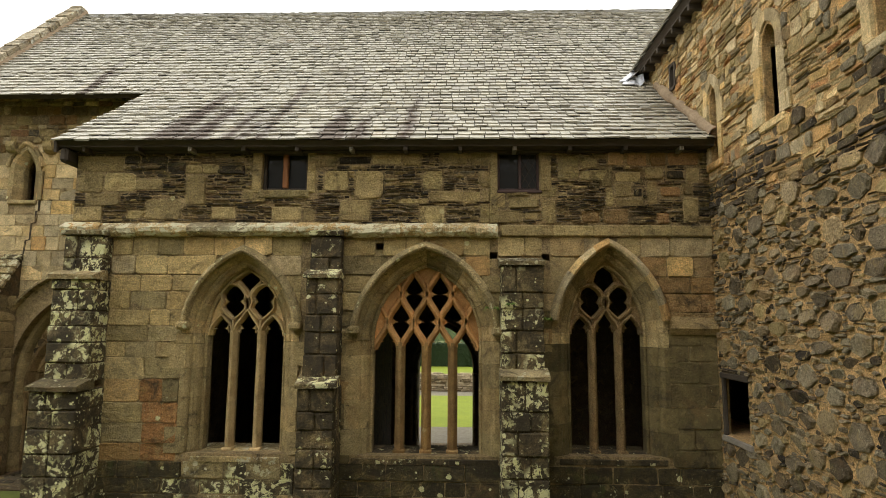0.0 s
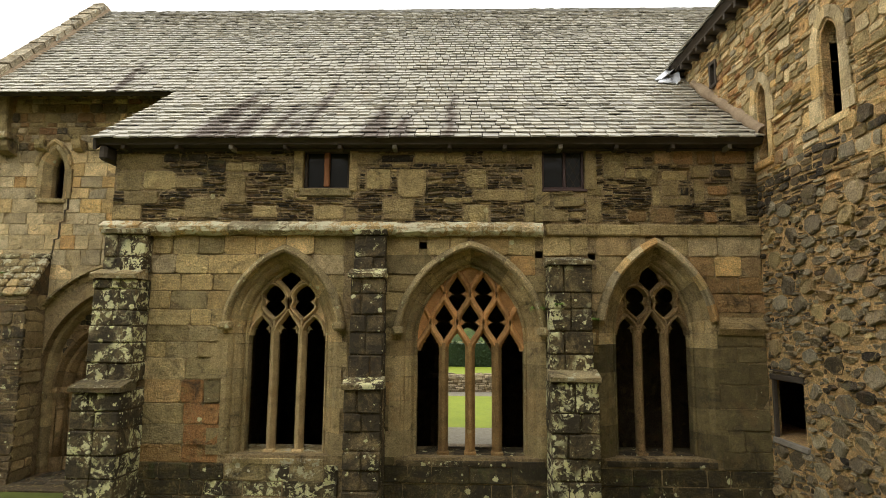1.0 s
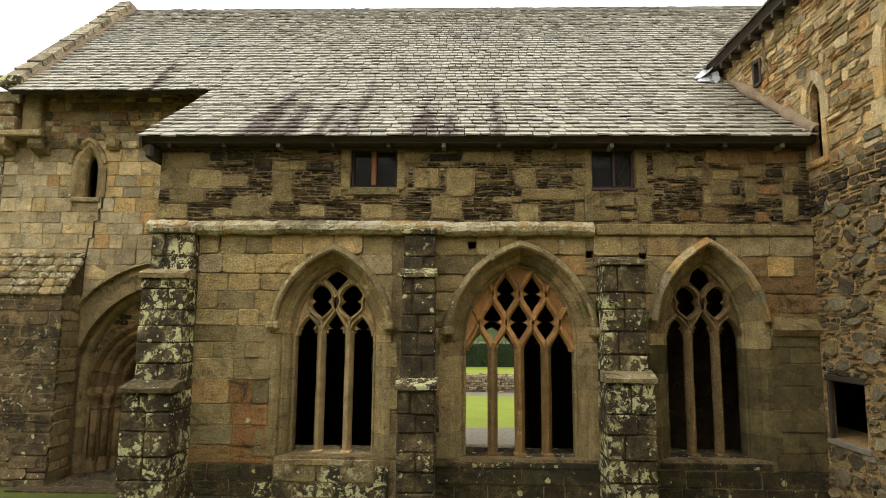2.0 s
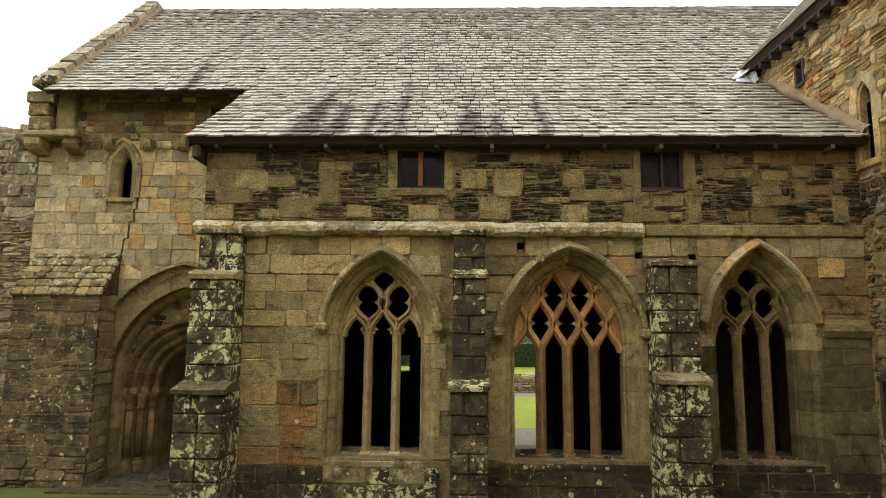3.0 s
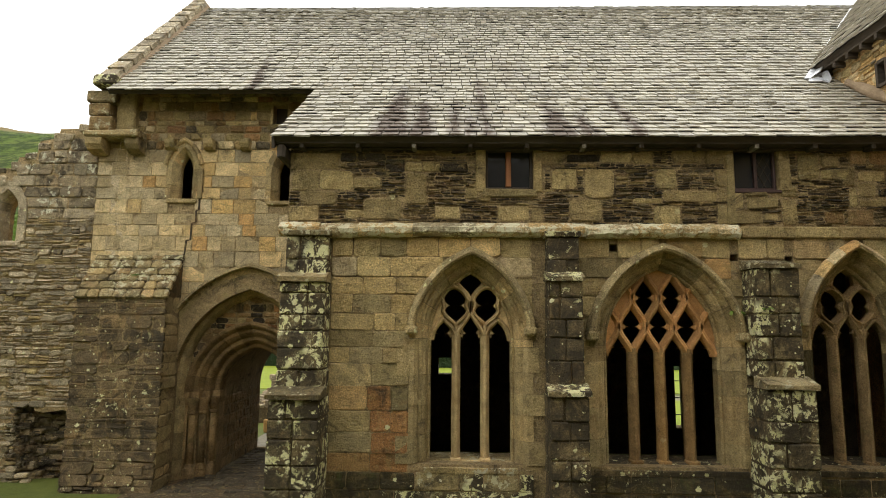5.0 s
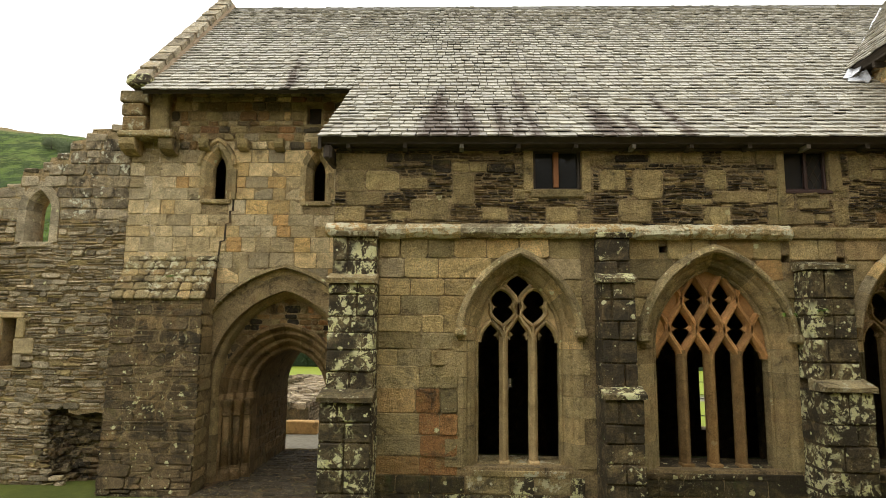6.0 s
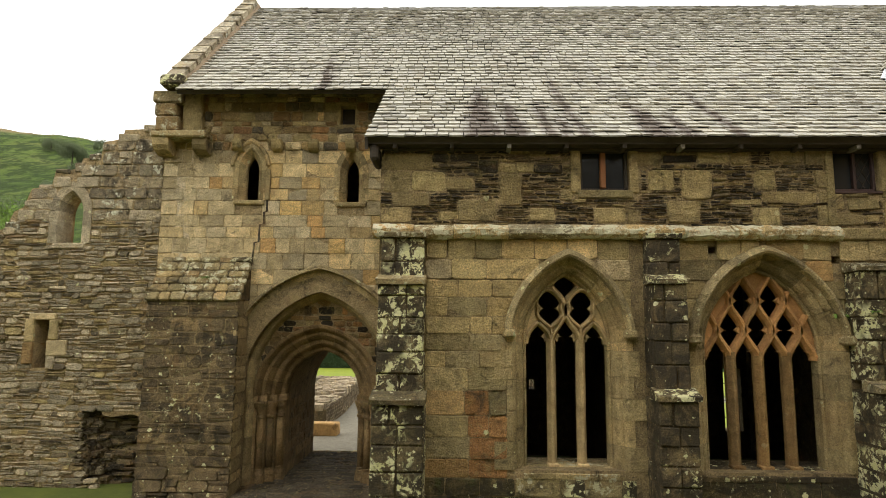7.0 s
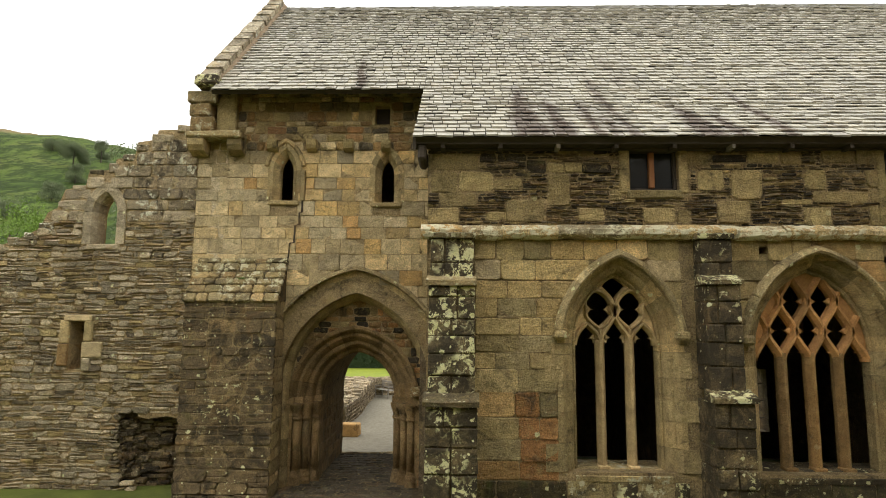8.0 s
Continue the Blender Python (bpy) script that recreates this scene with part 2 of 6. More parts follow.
def slate_mat():
    m, nt, b = nodes("weathered_roof_slate", 0.5, 0.5)
    geo = nt.nodes.new("ShaderNodeNewGeometry")
    p = geo.outputs["Position"]
    col = ramp(nt, piece_random(nt, geo), [(0, (0.29, 0.267, 0.205)), (0.2, (0.37, 0.34, 0.26)), (0.45, (0.44, 0.405, 0.305)), (0.62, (0.34, 0.31, 0.235)), (0.8, (0.49, 0.45, 0.335)), (0.92, (0.26, 0.235, 0.185)), (1.0, (0.43, 0.37, 0.26))])
    f = noise_at(nt, p, 30, 6, 0.7)
    g = noise_at(nt, p, 5, 6, 0.6)
    col = mixc(nt, remap(nt, f, 0.35, 0.68, 0.0, 0.55), col, (0.12, 0.11, 0.095))
    col = mixc(nt, remap(nt, g, 0.5, 0.75, 0.0, 0.5), col, (0.40, 0.385, 0.32))
    # purple-brown run stains, drawn out down the slope
    st = remap(nt, noise_at(nt, p, 1.0, 4, 0.6, 0.2, (1.5, 0.28, 0.28)), 0.58, 0.74, 0, 0.45)
    sep = nt.nodes.new("ShaderNodeSeparateXYZ")
    nt.links.new(p, sep.inputs[0])
    x, y = sep.outputs[0], sep.outputs[1]
    wav = maths(nt, "MULTIPLY", maths(nt, "SUBTRACT", noise_at(nt, p, 2.6, 7, 0.75, 0.0, (1.6, 0.5, 0.5)), 0.5), 0.42)
    for cx, half, y0, y1, lean in ((-4.90, 0.34, 9.4, 12.6, -0.01), (-4.38, 0.24, 9.4, 11.9, -0.02), (-3.80, 0.13, 9.4, 11.8, -0.01), (-3.57, 0.09, 9.4, 11.0, 0.02), (-2.05, 0.29, 9.4, 11.5, 0.0), (-1.60, 0.17, 9.4, 11.0, 0.02), (-3.32, 0.07, 11.6, 13.2, -0.02), (-0.76, 0.10, 10.8, 12.4, 0.04), (-8.22, 0.12, 12.6, 14.2, -0.1)):
        dx = maths(nt, "ABSOLUTE", maths(nt, "ADD", maths(nt, "SUBTRACT", maths(nt, "SUBTRACT", x, cx), maths(nt, "MULTIPLY", maths(nt, "SUBTRACT", y, y0), lean)), wav), 0.0)
        taper = remap(nt, y, y0, y1, half, half * 0.15)
        k = maths(nt, "SUBTRACT", taper, dx)
        k = maths(nt, "MULTIPLY", remap(nt, k, -0.10, 0.07, 0, 0.92), remap(nt, y, y1 - 0.6, y1, 1, 0))
        st = maths(nt, "MAXIMUM", st, k)
    col = mixc(nt, maths(nt, "MULTIPLY", st, remap(nt, f, 0.3, 0.6, 0.75, 1.0)), col, (0.072, 0.047, 0.036))
    # pale and yellow lichen flecks
    col = mixc(nt, remap(nt, noise_at(nt, p, 17, 4, 0.6), 0.63, 0.68, 0, 0.7), col, (0.48, 0.46, 0.35))
    nt.links.new(col, b.inputs["Base Color"])
    nt.links.new(maths(nt, "MAXIMUM", remap(nt, g, 0.3, 0.7, 0.42, 0.64), maths(nt, "MULTIPLY", st, 0.95)), b.inputs["Roughness"])
    bump(nt, b, f, 0.35, 0.02)
    return m


M_SLATE = slate_mat()


def plain(name, c1, c2, scale=8.0, rough=0.7, relief=0.2, squash=None, spec=0.3, metal=0.0):
    m, nt, b = nodes(name, rough, spec)
    geo = nt.nodes.new("ShaderNodeNewGeometry")
    p = geo.outputs["Position"]
    n1 = noise_at(nt, p, scale, 7, 0.65, 0.3, squash)
    n2 = noise_at(nt, p, scale * 6, 5, 0.7, 0.0, squash)
    col = mixc(nt, remap(nt, n1, 0.3, 0.7), c1, c2)
    col = mixc(nt, remap(nt, n2, 0.35, 0.7, 0, 0.35), col, tuple(c * 0.5 for c in c1))
    nt.links.new(col, b.inputs["Base Color"])
    b.inputs["Metallic"].default_value = metal
    bump(nt, b, n2, relief, 0.02)
    return m


M_GRASS = plain("mown_grass", (0.06, 0.075, 0.010), (0.11, 0.125, 0.018), 1.2, 0.9, 0.6)
M_LAWN = plain("bright_lawn", (0.15, 0.19, 0.008), (0.21, 0.245, 0.012), 0.9, 0.9, 0.6)
M_GRAVEL = plain("pale_gravel", (0.135, 0.118, 0.082), (0.235, 0.208, 0.15), 7.0, 0.95, 1.0)
# flag colours lowered to deepen the shade inside the passage
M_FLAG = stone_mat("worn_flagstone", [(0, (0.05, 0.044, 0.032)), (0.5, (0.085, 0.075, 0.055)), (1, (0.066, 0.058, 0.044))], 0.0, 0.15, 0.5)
M_OAK = plain("dark_weathered_timber", (0.045, 0.035, 0.025), (0.085, 0.065, 0.045), 6.0, 0.8, 0.4, (1, 1, 6))
M_GREYWOOD = plain("silvery_weathered_timber", (0.19, 0.165, 0.13), (0.28, 0.245, 0.195), 6.0, 0.8, 0.4, (6, 1, 1))
M_REDWOOD = plain("orange_brown_timber", (0.33, 0.135, 0.045), (0.24, 0.10, 0.04), 8.0, 0.6, 0.3, (6, 6, 1))
M_FRAME = plain("dark_maroon_frame", (0.055, 0.030, 0.026), (0.085, 0.05, 0.04), 9.0, 0.5, 0.2)
M_RIDGE = plain("dark_stone_ridge", (0.10, 0.095, 0.08), (0.22, 0.205, 0.17), 6.0, 0.8, 0.5)
# pale base colour puts the white sky reflection into the lead
M_LEAD = plain("lead_flashing", (0.52, 0.53, 0.55), (0.66, 0.67, 0.69), 5.0, 0.42, 0.2, None, 0.5, 0.25)
M_FILLET = plain("mortar_fillet", (0.22, 0.155, 0.095), (0.36, 0.27, 0.17), 5.0, 0.95, 1.0)
M_HEDGE = plain("dark_hedge_leaves", (0.018, 0.035, 0.010), (0.035, 0.060, 0.016), 4.0, 0.7, 0.8)
M_LEAF = plain("fresh_green_leaves", (0.11, 0.19, 0.025), (0.18, 0.27, 0.04), 0.6, 0.7, 0.4)
# leaf colours raised and greyed to carry distance haze
M_LEAF_DARK = plain("dull_green_leaves", (0.12, 0.15, 0.075), (0.19, 0.22, 0.11), 0.3, 0.8, 0.4)
M_BARK = plain("bark", (0.07, 0.055, 0.04), (0.11, 0.09, 0.07), 4.0, 0.95, 0.8)


def glass_mat():
    m, nt, b = nodes("old_window_glass", 0.12, 0.35)
    b.inputs["Base Color"].default_value = (0.02, 0.022, 0.024, 1)
    geo = nt.nodes.new("ShaderNodeNewGeometry")
    bump(nt, b, noise_at(nt, geo.outputs["Position"], 7.0, 2, 0.5), 0.15, 0.02)
    return m


M_GLASS = glass_mat()


def hill_mat():
    m, nt, b = nodes("bracken_hillside", 0.95, 0.1)
    geo = nt.nodes.new("ShaderNodeNewGeometry")
    p = geo.outputs["Position"]
    a = noise_at(nt, p, 0.016, 9, 0.70, 0.5)
    c = noise_at(nt, p, 0.10, 10, 0.8, 0.3, (1.0, 0.2, 1.0))
    col = ramp(nt, a, [(0.34, (0.05, 0.085, 0.018)), (0.46, (0.085, 0.13, 0.026)), (0.56, (0.125, 0.17, 0.036)), (0.70, (0.19, 0.205, 0.06))])
    col = mixc(nt, remap(nt, c, 0.45, 0.54, 0, 0.8), col, (0.028, 0.045, 0.014))
    sep = nt.nodes.new("ShaderNodeSeparateXYZ")
    nt.links.new(p, sep.inputs[0])
    heath = maths(nt, "MULTIPLY", remap(nt, sep.outputs[2], 206, 216), remap(nt, a, 0.4, 0.6))
    col = mixc(nt, heath, col, (0.26, 0.19, 0.095))
    nt.links.new(col, b.inputs["Base Color"])
    bump(nt, b, c, 1.0, 6.0)
    return m


M_HILL = hill_mat()


# ---- building helpers ----
RNG = random.Random(7)


def mesh_of(name, verts, faces, mat, smooth=False):
    me = bpy.data.meshes.new(name)
    me.from_pydata([tuple(v) for v in verts], [], faces)
    me.materials.append(mat)
    if smooth:
        me.shade_smooth()
    return me


def part(name, verts, faces, mat, parent, label="", smooth=False):
    """One mesh object under a thing or under a part."""
    ob = new(name, mesh_of(name, verts, faces, mat, smooth))
    ob.parent = parent
    ob.matrix_parent_inverse = parent.matrix_world.inverted() if parent else Matrix()
    if label:
        ob["label"] = label
    return ob


def piece(name, verts, faces, mat, parent):
    """A small piece with its origin in its own middle."""
    c = Vector((sum(v[0] for v in verts), sum(v[1] for v in verts), sum(v[2] for v in verts))) / len(verts)
    ob = new(name, mesh_of(name, [Vector(v) - c for v in verts], faces, mat))
    ob.location = c
    ob.parent = parent
    return ob


def thing(name, label, category, group="", kind=""):
    return tagged(new(name), label, category, group, kind)


def box_vf(x0, x1, y0, y1, z0, z1, b=0.0, jit=0.0):
    """Box with chamfered edges; jit makes it uneven."""
    if b <= 0:
        v = [(x, y, z) for z in (z0, z1) for y in (y0, y1) for x in (x0, x1)]
        f = [(0, 2, 3, 1), (4, 5, 7, 6), (0, 1, 5, 4), (2, 6, 7, 3), (0, 4, 6, 2), (1, 3, 7, 5)]
    else:
        bm = bmesh.new()
        bmesh.ops.create_cube(bm, size=1.0)
        for w in bm.verts:
            w.co = Vector((x0 + (w.co.x + 0.5) * (x1 - x0), y0 + (w.co.y + 0.5) * (y1 - y0), z0 + (w.co.z + 0.5) * (z1 - z0)))
            w.co += Vector((RNG.uniform(-jit, jit), RNG.uniform(-jit, jit), RNG.uniform(-jit, jit)))
        bmesh.ops.bevel(bm, geom=list(bm.edges), offset=b, segments=1, affect="EDGES")
        bm.verts.index_update()
        v = [w.co.copy() for w in bm.verts]
        f = [[w.index for w in q.verts] for q in bm.faces]
        bm.free()
    return v, f


def merge(lists):
    v, f = [], []
    for a, b in lists:
        n = len(v)
        v += list(a)
        f += [[i + n for i in q] for q in b]
    return v, f


def sweep(path, profile, closed=False, caps=True):
    """Sweeps a closed profile of (side, depth) along a path in the x-z plane; depth is y."""
    n, k = len(path), len(profile)
    v, f = [], []
    for i, (x, z) in enumerate(path):
        a = path[max(i - 1, 0)] if not closed else path[i - 1]
        b = path[min(i + 1, n - 1)] if not closed else path[(i + 1) % n]
        t = Vector((b[0] - a[0], b[1] - a[1]))
        t.normalize()
        for s, y in profile:
            v.append((x + t.y * s, y, z - t.x * s))
    for i in range(n if closed else n - 1):
        for j in range(k):
            a, b = i * k, ((i + 1) % n) * k
            f.append((a + j, a + (j + 1) % k, b + (j + 1) % k, b + j))
    if caps and not closed:
        f.append(tuple(range(k)))
        f.append(tuple(range((n - 1) * k, n * k))[::-1])
    return v, f


class Arch:
    """A two-centred pointed arch: middle, half width, springing, apex, foot of the jambs."""

    def __init__(self, cx, w, zs, za, z0):
        self.cx, self.w, self.zs, self.z0 = cx, w, zs, z0
        h = za - zs
        self.r = (h * h + w * w) / (2 * w)
        self.c = self.r - w

    def half(self, z, d=0.0):
        """Half the width at height z, d outside the arch; 0 above the apex."""
        if z <= self.zs:
            return self.w + d
        k = (self.r + d) ** 2 - (z - self.zs) ** 2
        return max(0.0, math.sqrt(k) - self.c) if k > 0 else 0.0

    def point(self, side, fr, d=0.0):
        """Point on the curve: side -1 or 1, fr 0 at the springing and 1 at the apex."""
        r = self.r + d
        a = fr * math.acos(min(1.0, max(-1.0, self.c / r)))
        return (self.cx + side * (r * math.cos(a) - self.c), self.zs + r * math.sin(a))

    def loop(self, d=0.0, n=10):
        out = [(self.cx - self.w - d, self.z0), *[self.point(-1, i / n, d) for i in range(n + 1)]]
        out += [self.point(1, i / n, d) for i in range(n - 1, -1, -1)] + [(self.cx + self.w + d, self.z0)]
        return out


def ring_piece(arch, side, f0, f1, profile, n=4, place=None):
    """Voussoir: the profile of (outward, depth) drawn along part of one side of the arch."""
    v, f, k = [], [], len(profile)
    for i in range(n + 1):
        fr = f0 + (f1 - f0) * i / n
        for d, y in profile:
            x, z = arch.point(side, fr, d)
            v.append((x, y, z))
    for i in range(n):
        for j in range(k):
            q = (i * k + j, i * k + (j + 1) % k, (i + 1) * k + (j + 1) % k, (i + 1) * k + j)
            f.append(q if side < 0 else q[::-1])
    a, b = tuple(range(k)), tuple(range(n * k, (n + 1) * k))[::-1]
    f += [a[::-1], b[::-1]] if side < 0 else [a, b]
    return v, f


def jamb_piece(arch, side, z0, z1, profile):
    v = [(arch.cx + side * (arch.w + d), y, z) for z in (z0, z1) for d, y in profile]
    k = len(profile)
    f = [(j, (j + 1) % k, k + (j + 1) % k, k + j) for j in range(k)] + [tuple(range(k))[::-1], tuple(range(k, 2 * k))]
    return v, f


def slab(name, outline, holes, y0, y1, mat, parent=None, swap=False):
    """A wall with real openings: outline and holes are loops of (u, v), filled and given thickness from y0 to y1."""
    bm = bmesh.new()
    for lp in [outline, *holes]:
        vs = [bm.verts.new((u, y0, w)) for u, w in lp]
        for i in range(len(vs)):
            bm.edges.new((vs[i], vs[(i + 1) % len(vs)]))
    bmesh.ops.triangle_fill(bm, use_beauty=True, use_dissolve=False, edges=list(bm.edges))
    ext = bmesh.ops.extrude_face_region(bm, geom=list(bm.faces))
    for g in ext["geom"]:
        if isinstance(g, bmesh.types.BMVert):
            g.co.y = y1
    bmesh.ops.recalc_face_normals(bm, faces=list(bm.faces))
    if swap:
        for w in bm.verts:
            w.co = Vector((w.co.y, w.co.x, w.co.z))
        bmesh.ops.recalc_face_normals(bm, faces=list(bm.faces))
    me = bpy.data.meshes.new(name)
    bm.to_mesh(me)
    bm.free()
    me.materials.append(mat)
    ob = new(name, me)
    ob.parent = parent
    return ob


def stone_vf(u0, u1, v0, v1, proud, depth, to3, rnd=0.25, jit=0.01, warp=None, edge=0.022):
    """One stone: uneven eight-sided face, rounded edge, sides that run back into the wall."""
    w, h = u1 - u0, v1 - v0
    r = min(w, h) * rnd
    j = lambda a: RNG.uniform(-a, a)
    ring = [(u0 + r * RNG.uniform(0.3, 1.2), v0), (u1 - r * RNG.uniform(0.3, 1.2), v0), (u1, v0 + r * RNG.uniform(0.3, 1.2)), (u1, v1 - r * RNG.uniform(0.3, 1.2)),
            (u1 - r * RNG.uniform(0.3, 1.2), v1), (u0 + r * RNG.uniform(0.3, 1.2), v1), (u0, v1 - r * RNG.uniform(0.3, 1.2)), (u0, v0 + r * RNG.uniform(0.3, 1.2))]
    ring = [(a + j(jit), b + j(jit)) for a, b in ring]
    cu, cv = (u0 + u1) / 2, (v0 + v1) / 2
    e = min(edge, 0.3 * min(w, h))
    ku, kv = max(0.2, 1 - 2 * e / w), max(0.2, 1 - 2 * e / h)
    tilt_u, tilt_v = j(0.02), j(0.02)
    pts = []
    for a, b in ring:
        pts.append((a, b, -depth))
    for a, b in ring:
        pts.append((a, b, proud - e * 0.75 + j(0.004)))
    for a, b in ring:
        pts.append((cu + (a - cu) * ku, cv + (b - cv) * kv, proud + tilt_u * (a - cu) / w + tilt_v * (b - cv) / h + j(0.003)))
    if warp:
        pts = [(a, b + warp(a, b), c) for a, b, c in pts]
    vs = [to3(*q) for q in pts]
    f = []
    for lv in (0, 8):
        for i in range(8):
            f.append((lv + i, lv + (i + 1) % 8, lv + 8 + (i + 1) % 8, lv + 8 + i))
    f.append(tuple(range(16, 24)))
    return vs, f


def spread(a, b, lo, hi):
    """Cuts the stretch a..b into uneven lengths."""
    out, u = [], a
    while b - u > 1e-3:
        w = RNG.uniform(lo, hi)
        if b - u - w < lo * 0.7:
            w = b - u
        if w > hi * 1.45:
            w = w / 2
        out.append((u, u + w))
        u += w
    return out


def masonry(parent, v0, v1, spans, heights, widths, to3, mat, gap=0.012, proud=(0.0, 0.02), depth=0.06, rnd=0.25, jit=0.008, warp=None, near=None, name="stone", limit=300, pick=None, split=0.0, edge=0.022):
    """Lays stones course by course. spans(va, vb) gives the free stretches of a course; near(u, v) says which are laid as pieces of their own; pick(u, v) may give a material of its own."""
    rest, count, v = {}, 0, v0
    while v < v1 - 0.02:
        h = RNG.uniform(*heights)
        if v + h > v1 - heights[0] * 0.6:
            h = v1 - v
        for a, b in spans(v, v + h):
            if b - a < 0.04:
                continue
            for s0, s1 in spread(a, b, *widths):
                cells = [(v, v + h)]
                if RNG.random() < split and h > heights[0] * 1.3:
                    k = v + h * RNG.uniform(0.35, 0.65)
                    cells = [(v, k), (k, v + h)]
                for c0, c1 in cells:
                    g = gap * RNG.uniform(0.6, 1.5) / 2
                    if s1 - s0 < 3 * g or c1 - c0 < 3 * g:
                        continue
                    vf = stone_vf(s0 + g, s1 - g, c0 + g, c1 - g, RNG.uniform(*proud), depth, to3, rnd, jit, warp, edge)
                    cu, cv = (s0 + s1) / 2, (c0 + c1) / 2
                    m = (pick(cu, cv) if pick else None) or mat
                    if count < limit and (near is None or near(cu, cv)):
                        piece(name, *vf, m, parent)
                        count += 1
                    else:
                        rest.setdefault(m.name, []).append(vf)
        v += h
    for mname, lst in rest.items():
        ob = part(name + "s", *merge(lst), bpy.data.materials[mname], parent)
        ob["kind"] = "stuff"


def minus(a, b, cuts):
    """The stretch a..b without the cuts."""
    free = [(a, b)]
    for c0, c1 in cuts:
        nxt = []
        for p, q in free:
            if c1 <= p or c0 >= q:
                nxt.append((p, q))
                continue
            if c0 > p:
                nxt.append((p, c0))
            if c1 < q:
                nxt.append((c1, q))
        free = nxt
    return free


def clip_poly(poly, nx, ny, d):
    """Keeps the part of a polygon where nx*x + ny*y <= d."""
    out = []
    for i, a in enumerate(poly):
        b = poly[(i + 1) % len(poly)]
        da, db = nx * a[0] + ny * a[1] - d, nx * b[0] + ny * b[1] - d
        if da <= 0:
            out.append(a)
        if (da < 0 < db) or (db < 0 < da):
            t = da / (da - db)
            out.append((a[0] + (b[0] - a[0]) * t, a[1] + (b[1] - a[1]) * t))
    return out


def rubble(parent, u0, u1, v0, v1, cell_u, cell_v, inside, to3, pick, near, gap=0.03, drop=0.3, slope=None, limit=300, name="stone", proud=0.025):
    """Random rubble: stones are the shrunken cells round scattered seeds, flatter than wide, some of them large."""
    nu, nv = int((u1 - u0) / cell_u) + 1, int((v1 - v0) / cell_v) + 1
    seed = {}
    for i in range(nu):
        for j in range(nv):
            if RNG.random() > drop:
                seed[i, j] = (u0 + (i + 0.5 * (j % 2) + RNG.uniform(0.02, 0.98)) * cell_u, v0 + (j + RNG.uniform(0.02, 0.98)) * cell_v)
    k2 = (cell_u / cell_v) ** 2
    rest, count = {}, 0
    for (i, j), (su, sv) in seed.items():
        tilt = slope(su, sv) if slope else 0.0
        poly = [(su - 2.2 * cell_u, sv - 2.2 * cell_v), (su + 2.2 * cell_u, sv - 2.2 * cell_v), (su + 2.2 * cell_u, sv + 2.2 * cell_v), (su - 2.2 * cell_u, sv + 2.2 * cell_v)]
        for di in range(-3, 4):
            for dj in range(-3, 4):
                q = seed.get((i + di, j + dj))
                if q is None or (di == 0 and dj == 0):
                    continue
                # metric stretched along u, sheared by the bedding's slope
                du, dv = q[0] - su, q[1] - sv
                a, b = du - tilt * k2 * (dv - tilt * du), k2 * (dv - tilt * du)
                poly = clip_poly(poly, a, b, a * (su + du / 2) + b * (sv + dv / 2))
                if len(poly) < 3:
                    break
            if len(poly) < 3:
                break
        if len(poly) < 3:
            continue
        cu, cv = sum(p[0] for p in poly) / len(poly), sum(p[1] for p in poly) / len(poly)
        if not inside(cu, cv):
            continue
        wu, wv = max(p[0] for p in poly) - min(p[0] for p in poly), max(p[1] for p in poly) - min(p[1] for p in poly)
        g = gap * RNG.uniform(0.5, 1.3)
        if wu < 2 * g or wv < 2 * g:
            continue
        ku, kv = 1 - g / wu, 1 - g / wv
        # soften the corners: two points near every corner
        ring = []
        n = len(poly)
        for m in range(n):
            p, a, b = poly[m], poly[m - 1], poly[(m + 1) % n]
            for o in (a, b):
                t = RNG.uniform(0.05, 0.2)
                ring.append((cu + (p[0] + (o[0] - p[0]) * t - cu) * ku + RNG.uniform(-0.006, 0.006), cv + (p[1] + (o[1] - p[1]) * t - cv) * kv + RNG.uniform(-0.006, 0.006)))
        r = len(ring)
        pr = RNG.uniform(0.0, proud)
        ta, tb = RNG.uniform(-0.016, 0.016), RNG.uniform(-0.016, 0.016)
        e = min(0.009, 0.2 * min(wu, wv))
        vs = [to3(a, b, -0.05) for a, b in ring] + [to3(a, b, pr - e) for a, b in ring]
        vs += [to3(cu + (a - cu) * (1 - 2 * e / wu), cv + (b - cv) * (1 - 2 * e / wv), pr + ta * (a - cu) / wu + tb * (b - cv) / wv + RNG.uniform(-0.003, 0.003)) for a, b in ring]
        f = [(lv + q, lv + (q + 1) % r, lv + r + (q + 1) % r, lv + r + q) for lv in (0, r) for q in range(r)] + [tuple(range(2 * r, 3 * r))]
        m = pick(cu, cv)
        if count < limit and near(cu, cv):
            piece(name, vs, f, m, parent)
            count += 1
        else:
            rest.setdefault(m.name, []).append((vs, f))
    for mname, lst in rest.items():
        part(name + "s", *merge(lst), bpy.data.materials[mname], parent)["kind"] = "stuff"


# ---- plan ----
GROUND = 0.38
EASTZ = -0.38          # the lower ground behind the building
FACE = 10.0            # front of the chapter-house range
BACK = 13.1            # front of the set-back wall and of the ruined wall
SIDE = 4.41            # face of the tall side wall
X_L = -6.6             # free corner of the range

A_W1 = Arch(-3.535, 0.66, 3.52, 4.60, 1.56)
A_W2 = Arch(-0.405, 0.90, 3.42, 4.69, 1.56)
A_W3 = Arch(2.66, 0.62, 3.58, 4.72, 1.59)
A_OUT = Arch(-8.27, 1.45, 2.42, 4.32, GROUND)
A_DOOR = Arch(-8.34, 0.82, 2.22, 3.18, GROUND)
